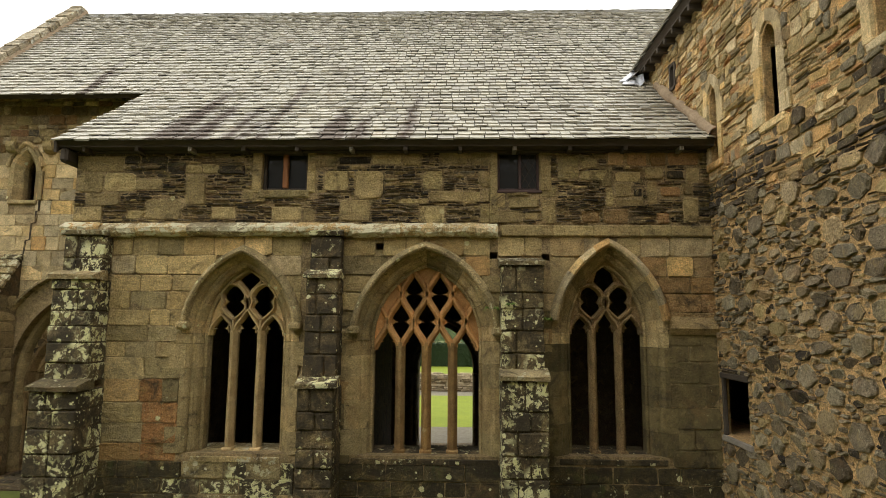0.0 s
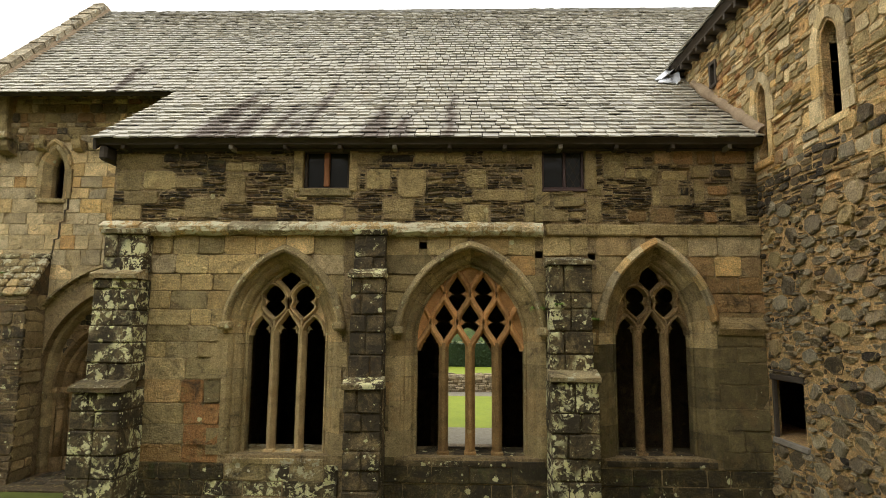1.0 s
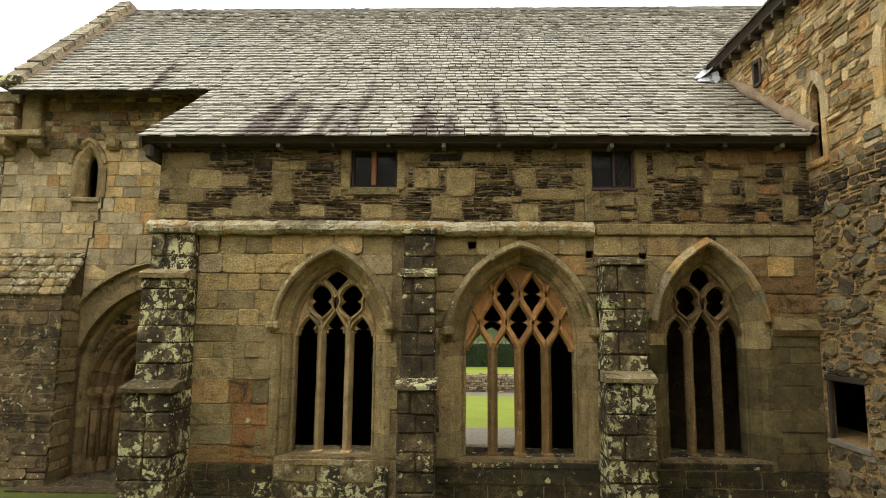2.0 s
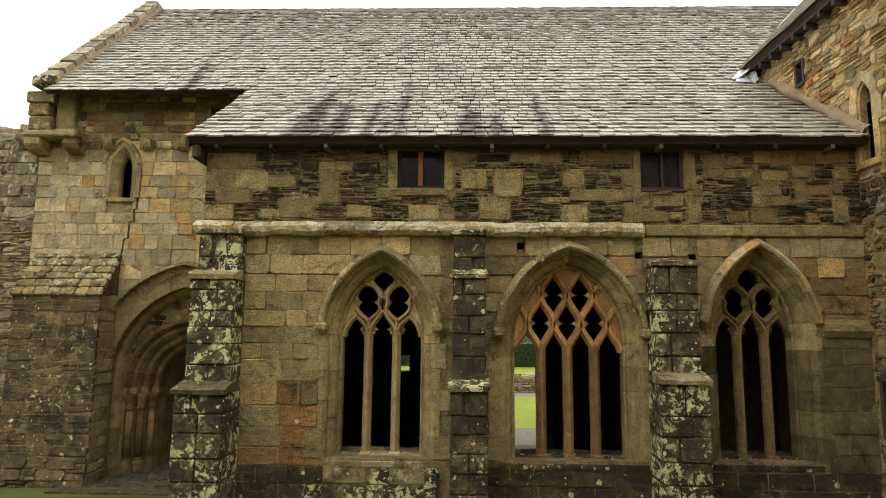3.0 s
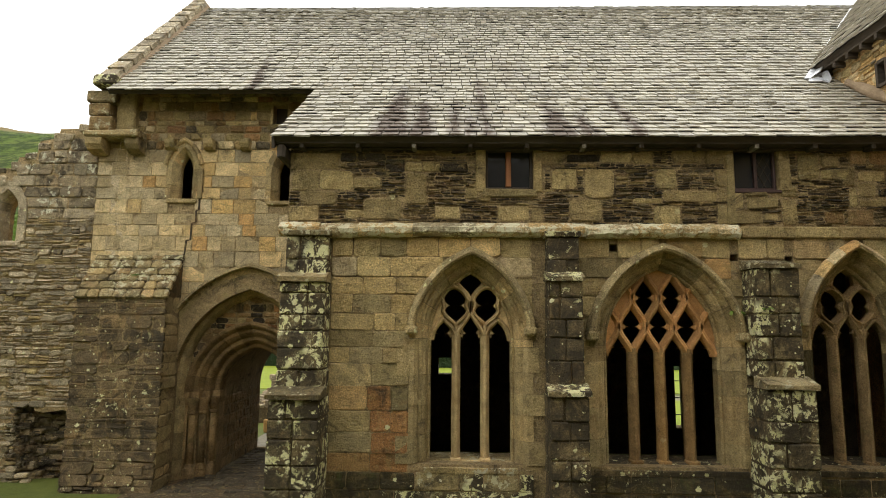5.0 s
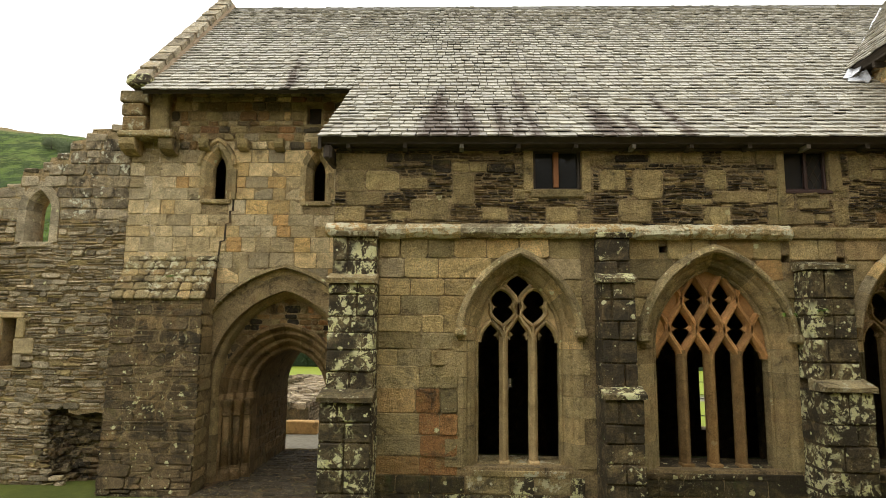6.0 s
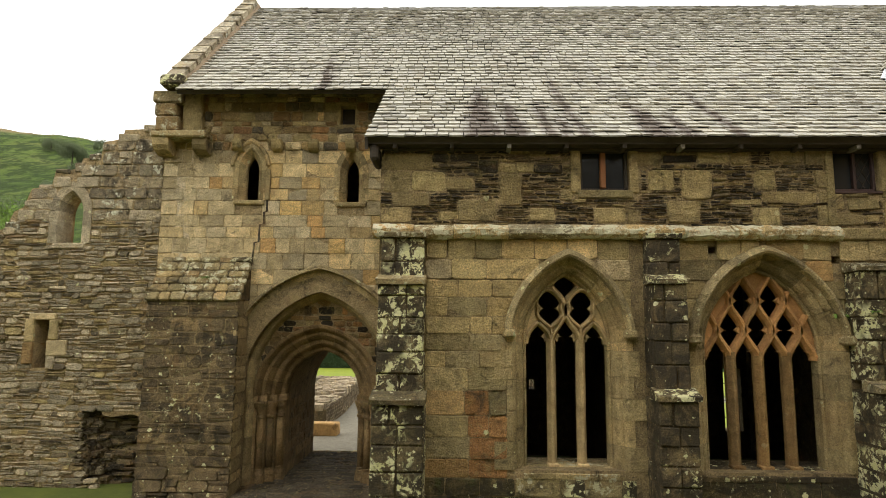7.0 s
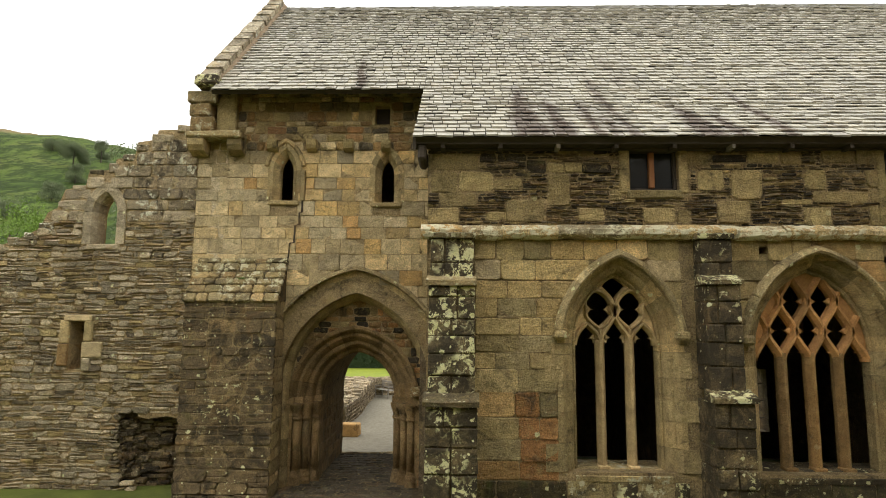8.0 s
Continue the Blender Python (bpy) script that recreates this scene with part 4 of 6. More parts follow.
def three_light(name, arch, label, mat, hoodmat):
    win = thing(name, label, "window", kind="structure")
    # lower jambs beside the corner take the shade-darkened stone
    surround(win, arch, REVEAL, M_DRESS, longshort=True, low=M_SHADED if arch is A_W3 else None)
    sill(win, arch, M_CRUST2 if arch is A_W3 else M_LEDGE, 0.08 if arch is A_W1 else 0.25)
    cx, k, zs = arch.cx, arch.w / 0.66, arch.zs
    at = lambda sg, dx, dz: (cx + sg * dx * k, zs + dz * k)
    for sg in (-1, 1):
        mullion(win, cx + sg * 0.24 * k, arch.z0, zs + 0.05, 0.145 * k, mat)
        # ring of the eye, pointed below
        eye = curve([at(sg, *q) for q in ((0.245, 0.235), (0.37, 0.33), (0.46, 0.44), (0.45, 0.55), (0.475, 0.66), (0.42, 0.79), (0.28, 0.86), (0.14, 0.79), (0.055, 0.66), (0.075, 0.55), (0.045, 0.44), (0.13, 0.33), (0.245, 0.235))], 4)
        part("tracery_eye", *bar(eye, 0.07 * k, TR_Y, TR_D), mat, win)
        for dx, tip in ((0.43, -0.085), (0.09, 0.085)):
            x, z = at(sg, dx, 0.55)
            part("eye_cusp", *cusp(x, z, sg * tip * k, 0, 0.06 * k, TR_Y + 0.02, TR_D * 0.8), mat, win)
        # heads of the lights
        paths = [[(0.24, 0.02), (0.235, 0.12), (0.245, 0.25)], [(0.24, 0.02), (0.19, 0.15), (0.09, 0.29), (0.0, 0.43)], [(0.24, 0.02), (0.29, 0.15), (0.38, 0.25), (0.45, 0.32)], [(0.655, -0.03), (0.63, 0.10), (0.55, 0.23), (0.45, 0.32)],
                 [(0.0, 0.42), (0.0, 0.52), (0.0, 0.62)], [(0.0, 0.60), (0.06, 0.73), (0.15, 0.83), (0.22, 0.90)]]
        for q in paths:
            part("tracery_bar", *bar(curve([at(sg, *p) for p in q]), 0.085 * k, TR_Y, TR_D), mat, win)
        # blind web between eye and arch
        web = curve([at(sg, *q) for q in ((0.45, 0.32), (0.46, 0.45), (0.45, 0.55), (0.47, 0.65), (0.41, 0.78), (0.29, 0.85), (0.2, 0.9))], 3)
        outer = [arch.point(sg, f, 0.02) for f in (0.9, 0.75, 0.6, 0.48, 0.36, 0.24, 0.12, 0.0)]
        spandrel(win, arch, web + outer + [at(sg, 0.63, 0.10), at(sg, 0.55, 0.23)], mat)
        light_head(win, *sorted((cx + sg * 0.31 * k, cx + sg * 0.65 * k)), zs + 0.02, 0.24 * k, mat)
    light_head(win, cx - 0.17 * k, cx + 0.17 * k, zs + 0.02, 0.27 * k, mat)
    hood(win, arch, HOOD, hoodmat, stops=arch is A_W1)
    return win


def four_light(name, arch, label, mat, hoodmat):
    win = thing(name, label, "window", kind="structure")
    surround(win, arch, REVEAL, M_DRESS, longshort=True)
    sill(win, arch, M_CRUST2, 0.3)
    cx, w = arch.cx, arch.w
    s = 2 * w / 4
    z0 = arch.zs - 0.16
    P = 0.48
    for i in (-1, 0, 1):
        mullion(win, cx + i * s, arch.z0, z0 + 0.13, 0.165, M_MULLION)
    cos = lambda t: 0.12 * t + 0.88 * (1 - math.cos(math.pi * t)) / 2
    # net of ogee bars: each node sends one branch to either side
    for row in range(5):
        zb = z0 + row * P
        off = 0.0 if row % 2 == 0 else 0.5
        for i in range(-4, 5):
            xb = cx + (i + off) * s
            for sg in (-1, 1):
                path = []
                for k in range(17):
                    t = k / 16
                    x, z = xb + sg * s / 2 * cos(t), zb + P * t
                    if abs(x - cx) < arch.half(z, 0.02) + 1e-3:
                        path.append((x, z))
                if len(path) > 2 and arch.half(zb) > 0.1:
                    if row == 0 and abs(xb - cx) > w + 0.01:
                        continue
                    part("tracery_bar", *bar(path, 0.115, TR_Y, TR_D), mat, win)
            # solid knot where the branches part
            if row > 0 and arch.half(zb) > abs(xb - cx) + 0.08 and arch.half(zb + 0.15) > abs(xb - cx) + 0.04:
                part("tracery_knot", *box_vf(xb - 0.052, xb + 0.052, TR_Y + 0.025, TR_Y + TR_D - 0.025, zb - 0.10, zb + 0.10, 0.01), mat, win)
            # blind half eyes against the arch
            if row < 3 and abs(xb - cx) < w + 0.01 and arch.half(zb + P, 0) <= abs(xb - cx) + 0.16:
                inner, outer, sg = [], [], (1 if xb > cx else -1)
                for k in range(25):
                    z = zb + 2 * P * k / 24
                    wide = s / 2 * cos(min(k, 24 - k) / 12)
                    xi, xo = abs(xb - cx) - wide, min(arch.half(z, 0.02), abs(xb - cx) + wide)
                    if xo > xi + 0.01:
                        inner.append((cx + sg * xi, z))
                        outer.append((cx + sg * xo, z))
                if len(inner) > 2:
                    spandrel(win, arch, (inner + outer[::-1])[::sg], mat)
            # eye above this node
            if row < 4 and arch.half(zb + P) > abs(xb - cx) + 0.05:
                zc = zb + P
                if arch.half(zc, 0) > abs(xb - cx) + 0.16:
                    eye_cusps(win, xb, zc, s / 2 - 0.045, mat)
    for i in range(4):
        light_head(win, cx - w + i * s + 0.05, cx - w + (i + 1) * s - 0.05, z0 + 0.06, 0.30, mat)
    hood(win, arch, HOOD, hoodmat)
    return win


three_light("window_1", A_W1, "three-light tracery window of pale stone with lichened hood", M_TRACERY, M_HOOD)
four_light("window_2", A_W2, "four-light net-tracery window of orange-brown stone", M_ORANGE, M_HOOD)
three_light("window_3", A_W3, "three-light tracery window of brown stone beside the corner", M_DOOR, M_GOLD)

# ---- buttresses ----


def buttress(name, x0, x1, stages, mat, cap, label):
    """stages: (z0, z1, front y, widening). A weathering stone caps each step."""
    bt = thing(name, label, "buttress", "buttresses of the range")
    for i, (z0, z1, yf, wd) in enumerate(stages):
        part("core", *box_vf(x0 - wd + 0.02, x1 + wd - 0.02, yf + 0.03, FACE + 0.1, z0, z1), M_MORTAR_DARK, bt)
        z = z0
        while z < z1 - 0.05:
            h = RNG.uniform(0.24, 0.38)
            if z + h > z1 - 0.16:
                h = z1 - z
            cut = RNG.choice([0.35, 0.5, 0.62, 0.0])
            xs = [x0 - wd, x1 + wd] if not cut else [x0 - wd, x0 + (x1 - x0) * cut, x1 + wd]
            for a, b in zip(xs, xs[1:]):
                j = RNG.uniform(-0.015, 0.02)
                piece("block", *box_vf(a + 0.005 + RNG.uniform(0, 0.012), b - 0.005 - RNG.uniform(0, 0.012), yf - j, FACE + 0.02, z + 0.006, z + h - 0.006, 0.018, 0.007), mat, bt)
            z += h
        # weathering course: a slab that overhangs and slopes back
        yb = stages[i + 1][2] if i + 1 < len(stages) else FACE
        a, b = x0 - wd - 0.02, x1 + wd + 0.02
        prof = [(yf - 0.06, z1), (yf - 0.07, z1 + 0.07), (yb + 0.03, z1 + 0.17), (yb + 0.12, z1 + 0.17), (yb + 0.12, z1)]
        v = [(x + RNG.uniform(-0.008, 0.008), y + RNG.uniform(-0.008, 0.008), zz + RNG.uniform(-0.008, 0.008)) for x in (a, (a + b) / 2, b) for y, zz in prof]
        f = [(k * 5 + j, k * 5 + (j + 1) % 5, (k + 1) * 5 + (j + 1) % 5, (k + 1) * 5 + j) for k in (0, 1) for j in range(5)] + [(4, 3, 2, 1, 0), (10, 11, 12, 13, 14)]
        part("weathering", v, f, cap, bt)
    return bt


buttress("buttress", -6.57, -5.82, [(0.0, 2.62, 9.28, 0.02), (2.74, 4.40, 9.55, -0.01), (4.52, 5.16, 9.74, -0.02)], M_CRUST, M_LEDGE, "stepped buttress with black crust and cream lichen at the corner")
buttress("buttress", -2.36, -1.79, [(0.0, 2.70, 9.36, 0.01), (2.84, 4.44, 9.56, -0.01), (4.54, 5.16, 9.76, -0.02)], M_CRUST2, M_CRUST, "dark stepped buttress with scattered lichen spots")
buttress("buttress", 0.82, 1.54, [(0.0, 2.84, 9.36, 0.01), (2.98, 4.66, 9.58, -0.01)], M_CRUST, M_LEDGE, "stepped buttress thick with cream lichen between the windows")
# buttress of the set-back wall
b0 = thing("buttress", "broad dark rubble buttress with a sloped mossy top", "buttress")
part("core", *box_vf(-11.66, -9.80, 12.464, BACK + 0.1, 0, 4.3), M_MORTAR, b0)
vt = [(-11.66, 12.44, 4.28), (-9.78, 12.44, 4.28), (-9.78, BACK, 5.18), (-11.66, BACK, 5.18), (-11.66, BACK, 4.28), (-9.78, BACK, 4.28)]
part("sloped_core", vt, [(0, 1, 2, 3), (0, 3, 4), (1, 5, 2), (0, 4, 5, 1), (3, 2, 5, 4)], M_MORTAR_DARK, b0)
masonry(b0, GROUND - 0.1, 4.28, lambda a, b: [(-11.68, -9.78)], (0.15, 0.34), (0.28, 0.7), lambda u, v, d: (u, 12.46 - d - 0.10 * max(0, (1.2 - v)), v), stone_mat("dark_lichened_rubble", [(0, (0.12, 0.095, 0.06)), (0.5, (0.19, 0.15, 0.09)), (0.8, (0.14, 0.115, 0.075)), (1, (0.24, 0.18, 0.10))], 0.40, 0.46, 0.8, 0.2), gap=0.014, proud=(0.0, 0.018), name="stone", split=0.45, rnd=0.3, jit=0.012, edge=0.010)
# its right cheek
masonry(b0, GROUND - 0.1, 4.28, lambda a, b: [(12.46, BACK)], (0.2, 0.34), (0.3, 0.5), lambda u, v, d: (-9.80 + d, u, v), M_DRESS, name="stone")
sl = Vector((0, BACK - 12.38, 0.96)).normalized()
masonry(b0, 0.0, 1.2, lambda a, b: [(-11.72, -9.74)], (0.16, 0.30), (0.22, 0.4), lambda u, v, d: (u, 12.38 + sl.y * v - sl.z * d, 4.25 + sl.z * v + sl.y * d), M_LEDGE, gap=0.016, proud=(0.0, 0.03), name="stone")

# ---- string course and corner pieces ----
string = thing("string_course", "projecting string course covered in pale lichen", "string course")
u = X_L - 0.10
while u < 0.78:
    w = min(RNG.uniform(0.6, 1.1), 0.80 - u)
    if 0.80 - u - w < 0.3:
        w = 0.80 - u
    j = RNG.uniform(-0.012, 0.012)
    prof = [(FACE + 0.05, 5.17 + j), (FACE - 0.10, 5.18 + j), (FACE - 0.17, 5.24 + j), (FACE - 0.18, 5.31 + j), (FACE - 0.04, 5.41 + j), (FACE + 0.05, 5.41 + j)]
    n = 7
    v = []
    for k in range(n):
        x, sag = u + 0.002 + (w - 0.004) * k / (n - 1), RNG.uniform(-0.02, 0.012)
        v += [(x, y + RNG.uniform(-0.012, 0.012), z + RNG.uniform(-0.009, 0.009) + (sag if q in (1, 2) else 0.0)) for q, (y, z) in enumerate(prof)]
    f = [(k * 6 + i, k * 6 + (i + 1) % 6, (k + 1) * 6 + (i + 1) % 6, (k + 1) * 6 + i) for k in range(n - 1) for i in range(6)] + [tuple(range(6))[::-1], tuple(range(6 * n - 6, 6 * n))]
    piece("string_stone", v, f, M_STRING, string)
    u += w
string2 = thing("string_course", "plain brown string course beside the corner", "string course")
u = 0.85
while u < SIDE - 0.05:
    w = min(RNG.uniform(0.5, 0.9), SIDE - u)
    piece("string_stone", *box_vf(u + 0.004, u + w - 0.004, FACE - 0.06, FACE + 0.04, 5.19, 5.38, 0.02, 0.006), M_BLOCK, string2)
    u += w
string3 = thing("string_course", "short moulded course running from the hood to the corner", "string course")
for a, b in ((3.62, 4.0), (4.0, SIDE)):
    v = [(x, y, z) for x in (a + 0.003, b - 0.003) for y, z in ((FACE + 0.03, 3.55), (FACE - 0.05, 3.56), (FACE - 0.12, 3.66), (FACE - 0.10, 3.72), (FACE + 0.03, 3.92))]
    piece("string_stone", v, [(i, (i + 1) % 5, 5 + (i + 1) % 5, 5 + i) for i in range(5)] + [(4, 3, 2, 1, 0), (5, 6, 7, 8, 9)], M_DRESS, string3)

# ---- passage and its doorway ----
A_PASS = Arch(-8.33, 0.87, 2.1, 3.36, GROUND)
OUT_PROF = [(0.0, BACK + 0.48), (0.0, BACK + 0.41), (0.02, BACK + 0.32), (0.06, BACK + 0.24), (0.33, BACK + 0.20), (0.37, BACK + 0.17), (0.385, BACK + 0.09), (0.44, BACK + 0.02), (0.58, BACK - 0.015), (0.64, BACK - 0.015), (0.64, BACK + 0.48)]
OUT_HOOD = [(0.60, BACK + 0.05), (0.60, BACK - 0.05), (0.625, BACK - 0.15), (0.68, BACK - 0.13), (0.71, BACK - 0.03), (0.71, BACK + 0.05)]
recess = thing("door_recess", "wide moulded pointed arch of the porch recess", "archway", kind="structure")
surround(recess, A_OUT, OUT_PROF, M_DRESS, 5, (0.4, 0.6))
hood(recess, A_OUT, OUT_HOOD, M_HOOD, 6, False, start=0.05)
Y_T = BACK + 0.42
tymp = tagged(slab("wall_tympanum", A_OUT.loop(0.08), [A_DOOR.loop(0.50)], Y_T, Y_T + 0.8, M_MORTAR), "rubble infill wall above the inner doorway", "wall", kind="structure")


def tymp_spans(a, b):
    m = (a + b) / 2
    h, k = A_OUT.half(m, -0.01), A_DOOR.half(m, 0.56)
    if h <= 0.05:
        return []
    return minus(A_OUT.cx - h, A_OUT.cx + h, [(A_DOOR.cx - k, A_DOOR.cx + k)] if k > 0 else [])


masonry(tymp, GROUND, 4.55, tymp_spans, (0.07, 0.20), (0.12, 0.36), lambda u, v, d: (u, Y_T - d, v), M_DOOR, gap=0.018, proud=(0.008, 0.05), rnd=0.3, jit=0.012, name="stone", pick=lambda u, v: RNG.choice([M_WARM_ASHLAR, M_WARM_ASHLAR, M_RED, M_BLOCK, M_BLACK]) if u > -9.1 else RNG.choice([M_SLATEY, M_SLATEY, None]))
D0 = Y_T - 0.02
DOOR_PROF = [(0.0, D0 + 0.80), (0.0, D0 + 0.50), (0.03, D0 + 0.45), (0.10, D0 + 0.44), (0.13, D0 + 0.38), (0.16, D0 + 0.30), (0.19, D0 + 0.27), (0.27, D0 + 0.26), (0.30, D0 + 0.19), (0.34, D0 + 0.14), (0.37, D0 + 0.10), (0.44, D0 + 0.09), (0.47, D0 + 0.02), (0.52, D0 - 0.05), (0.58, D0 - 0.06), (0.60, D0), (0.60, D0 + 0.80)]
door = thing("doorway", "pointed inner doorway of three moulded orders on shafts", "doorway", kind="structure")
for side in (-1, 1):
    for i in range(6):
        piece("voussoir", *ring_piece(A_DOOR, side, i / 6 + 0.003, (i + 1) / 6 - (0.003 if i < 5 else -0.001), DOOR_PROF, 4), M_DOOR, door)
JAMB = [(0.0, D0 + 0.80), (0.0, D0 + 0.48), (0.17, D0 + 0.48), (0.17, D0 + 0.30), (0.33, D0 + 0.30), (0.33, D0 + 0.12), (0.50, D0 + 0.12), (0.50, D0 + 0.0), (0.62, D0 + 0.0), (0.62, D0 + 0.80)]


def lathe(x, y, prof, n=14):
    v = [(x + r * math.cos(2 * math.pi * i / n), y + r * math.sin(2 * math.pi * i / n), z) for r, z in prof for i in range(n)]
    f = [(k * n + i, k * n + (i + 1) % n, (k + 1) * n + (i + 1) % n, (k + 1) * n + i) for k in range(len(prof) - 1) for i in range(n)]
    f += [tuple(range(n))[::-1], tuple(range((len(prof) - 1) * n, len(prof) * n))]
    return v, f


for side in (-1, 1):
    z = GROUND
    for h in (0.42, 0.36, 0.40, 0.38, 0.31):
        piece("jamb_stone", *jamb_piece(A_DOOR, side, z + 0.003, z + h - 0.003, JAMB), M_DOOR, door)
        z += h
    for d, y in ((0.085, D0 + 0.40), (0.25, D0 + 0.22), (0.415, D0 + 0.05)):
        x = A_DOOR.cx + side * (A_DOOR.w + d)
        sh = part("shaft", *lathe(x, y, [(0.078, GROUND + 0.30), (0.075, 1.2), (0.078, 1.80)]), M_DOOR, door, smooth=True)
        part("base", *lathe(x, y, [(0.125, GROUND - 0.02), (0.125, GROUND + 0.12), (0.115, GROUND + 0.15), (0.12, GROUND + 0.19), (0.105, GROUND + 0.23), (0.085, GROUND + 0.26), (0.09, GROUND + 0.30), (0.066, GROUND + 0.33)]), M_DOOR, sh)
        part("capital", *lathe(x, y, [(0.08, 1.74), (0.105, 1.76), (0.105, 1.80), (0.084, 1.82), (0.095, 1.90), (0.135, 2.00), (0.15, 2.06), (0.145, 2.10)]), M_DOOR, sh)
    ab = [(dd - 0.03 if dd < 0.6 else dd, yy - (0.045 if yy < D0 + 0.7 else 0)) for dd, yy in JAMB]
    piece("abacus", *jamb_piece(A_DOOR, side, 2.07, 2.22, ab), M_DOOR, door)
    # stump of a stone corbel on the abacus
x = A_DOOR.cx + A_DOOR.w + 0.42
piece("springer_block", *box_vf(x, x + 0.24, D0 - 0.14, D0 + 0.05, 2.26, 2.48, 0.03, 0.01), M_LEDGE, door)
passage = tagged(slab("wall_passage", [(-10.3, 0.0), (-10.3, 4.3), (-6.35, 4.3), (-6.35, 0.0)], [[(A_PASS.cx - 0.87, 0.2), *A_PASS.loop()[1:-1], (A_PASS.cx + 0.87, 0.2)]], D0 + 0.785, 16.9, M_MORTAR), "stone-lined vaulted passage through the range", "passage", kind="structure")
masonry(passage, GROUND, 2.05, lambda a, b: [(D0 + 0.84, 16.88)], (0.18, 0.3), (0.25, 0.55), lambda u, v, d: (-9.20 + d, u, v), M_DOOR, gap=0.012, name="ashlar_block")
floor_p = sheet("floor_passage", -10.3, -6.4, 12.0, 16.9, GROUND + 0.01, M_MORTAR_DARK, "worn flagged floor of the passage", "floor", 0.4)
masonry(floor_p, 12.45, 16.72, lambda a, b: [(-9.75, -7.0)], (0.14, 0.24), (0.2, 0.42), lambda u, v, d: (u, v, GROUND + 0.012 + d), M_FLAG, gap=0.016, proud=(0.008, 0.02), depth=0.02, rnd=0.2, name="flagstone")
masonry(floor_p, 16.73, 16.95, lambda a, b: [(-9.3, -7.3)], (0.22, 0.22), (0.4, 0.7), lambda u, v, d: (u, v, GROUND + 0.018 + d), M_LEDGE, gap=0.01, proud=(0.01, 0.02), depth=0.25, rnd=0.12, name="threshold_stone")

# ---- lancets of the set-back wall ----
LAN = [(0.0, BACK + 0.30), (0.0, BACK + 0.16), (0.09, BACK + 0.03), (0.12, BACK - 0.012), (0.24, BACK - 0.012), (0.24, BACK + 0.30)]
for i, ar in enumerate(BACK_WINS):
    wn_ = thing("window_%d" % (4 + i), "small pointed lancet in the golden wall, dark inside", "window", kind="structure")
    surround(wn_, ar, LAN, M_DRESS, 3, (0.2, 0.35))
    part("sill", *box_vf(ar.cx - 0.34, ar.cx + 0.34, BACK - 0.05, BACK + 0.3, ar.z0 - 0.10, ar.z0, 0.02, 0.005), M_DRESS, wn_)
    if i == 0:
        hood(wn_, ar, [(0.22, BACK + 0.04), (0.22, BACK - 0.04), (0.25, BACK - 0.07), (0.30, BACK - 0.07), (0.32, BACK - 0.02), (0.32, BACK + 0.04)], M_DRESS, 3, False)
        part("hood_leg", *box_vf(ar.cx + ar.w + 0.22, ar.cx + ar.w + 0.32, BACK - 0.06, BACK + 0.03, ar.z0, ar.zs, 0.015), M_DRESS, wn_)
sq = thing("window_6", "small square opening under the eaves, dark inside", "window", kind="structure")
for a, b, c, d in ((-8.02, -7.94, 8.14, 8.70), (-7.62, -7.54, 8.14, 8.70), (-8.06, -7.5, 8.08, 8.19), (-8.06, -7.5, 8.63, 8.71)):
    part("frame_stone", *box_vf(a, b, BACK - 0.02, BACK + 0.3, c, d, 0.012, 0.004), M_BLOCK, sq)
# dark sheet added behind the frame gives the opening its dark inside
part("shutter", *box_vf(-7.94, -7.62, BACK + 0.22, BACK + 0.26, 8.19, 8.63), M_OAK, sq)

# crack down the golden wall: a run of open joints
crack = [(-9.47, 7.15), (-9.46, 6.62), (-9.50, 6.60), (-9.50, 6.22), (-9.56, 6.20), (-9.55, 5.95), (-9.64, 5.92), (-9.65, 5.55), (-9.74, 5.53), (-9.76, 5.22), (-9.83, 5.20), (-9.84, 4.95)]
cr = thing("wall_crack", "dark stepped crack in the ashlar wall", "crack", kind="structure")
part("open_joint", *sweep(crack, [(-0.018, BACK - 0.010), (0.02, BACK - 0.010), (0.02, BACK - 0.022), (-0.018, BACK - 0.022)]), M_BLACK, cr)

# ---- corbels, kneeler pier and gable coping ----


def corbel(x, z, w=0.21, h=0.24, reach=0.22):
    c = thing("corbel", "rounded weathered stone corbel under the eaves", "corbel", "corbels under the eaves")
    prof = [(BACK + 0.05, z - h), (BACK - reach * 0.35, z - h), (BACK - reach * 0.8, z - h * 0.78), (BACK - reach, z - h * 0.45), (BACK - reach, z), (BACK + 0.05, z)]
    v = [(x + sx * w / 2 + RNG.uniform(-0.006, 0.006), y + RNG.uniform(-0.006, 0.006), zz) for sx in (-1, 1) for y, zz in prof]
    part("block", v, [(i, (i + 1) % 6, 6 + (i + 1) % 6, 6 + i) for i in range(6)] + [tuple(range(6))[::-1], tuple(range(6, 12))], M_BLOCK, c)


for x in (-10.17, -9.31, -8.50, -7.68):
    corbel(x, 7.80)
corbel(-11.78, 7.77, 0.34, 0.32, 0.40)
corbel(-10.95, 7.77, 0.30, 0.30, 0.36)
pier = thing("gable_pier", "stub of a lichened stone pier on corbels at the gable foot", "pier")
part("slab", *box_vf(-12.02, -10.78, 12.66, BACK + 0.2, 7.78, 7.93, 0.03, 0.02), M_LEDGE, pier)
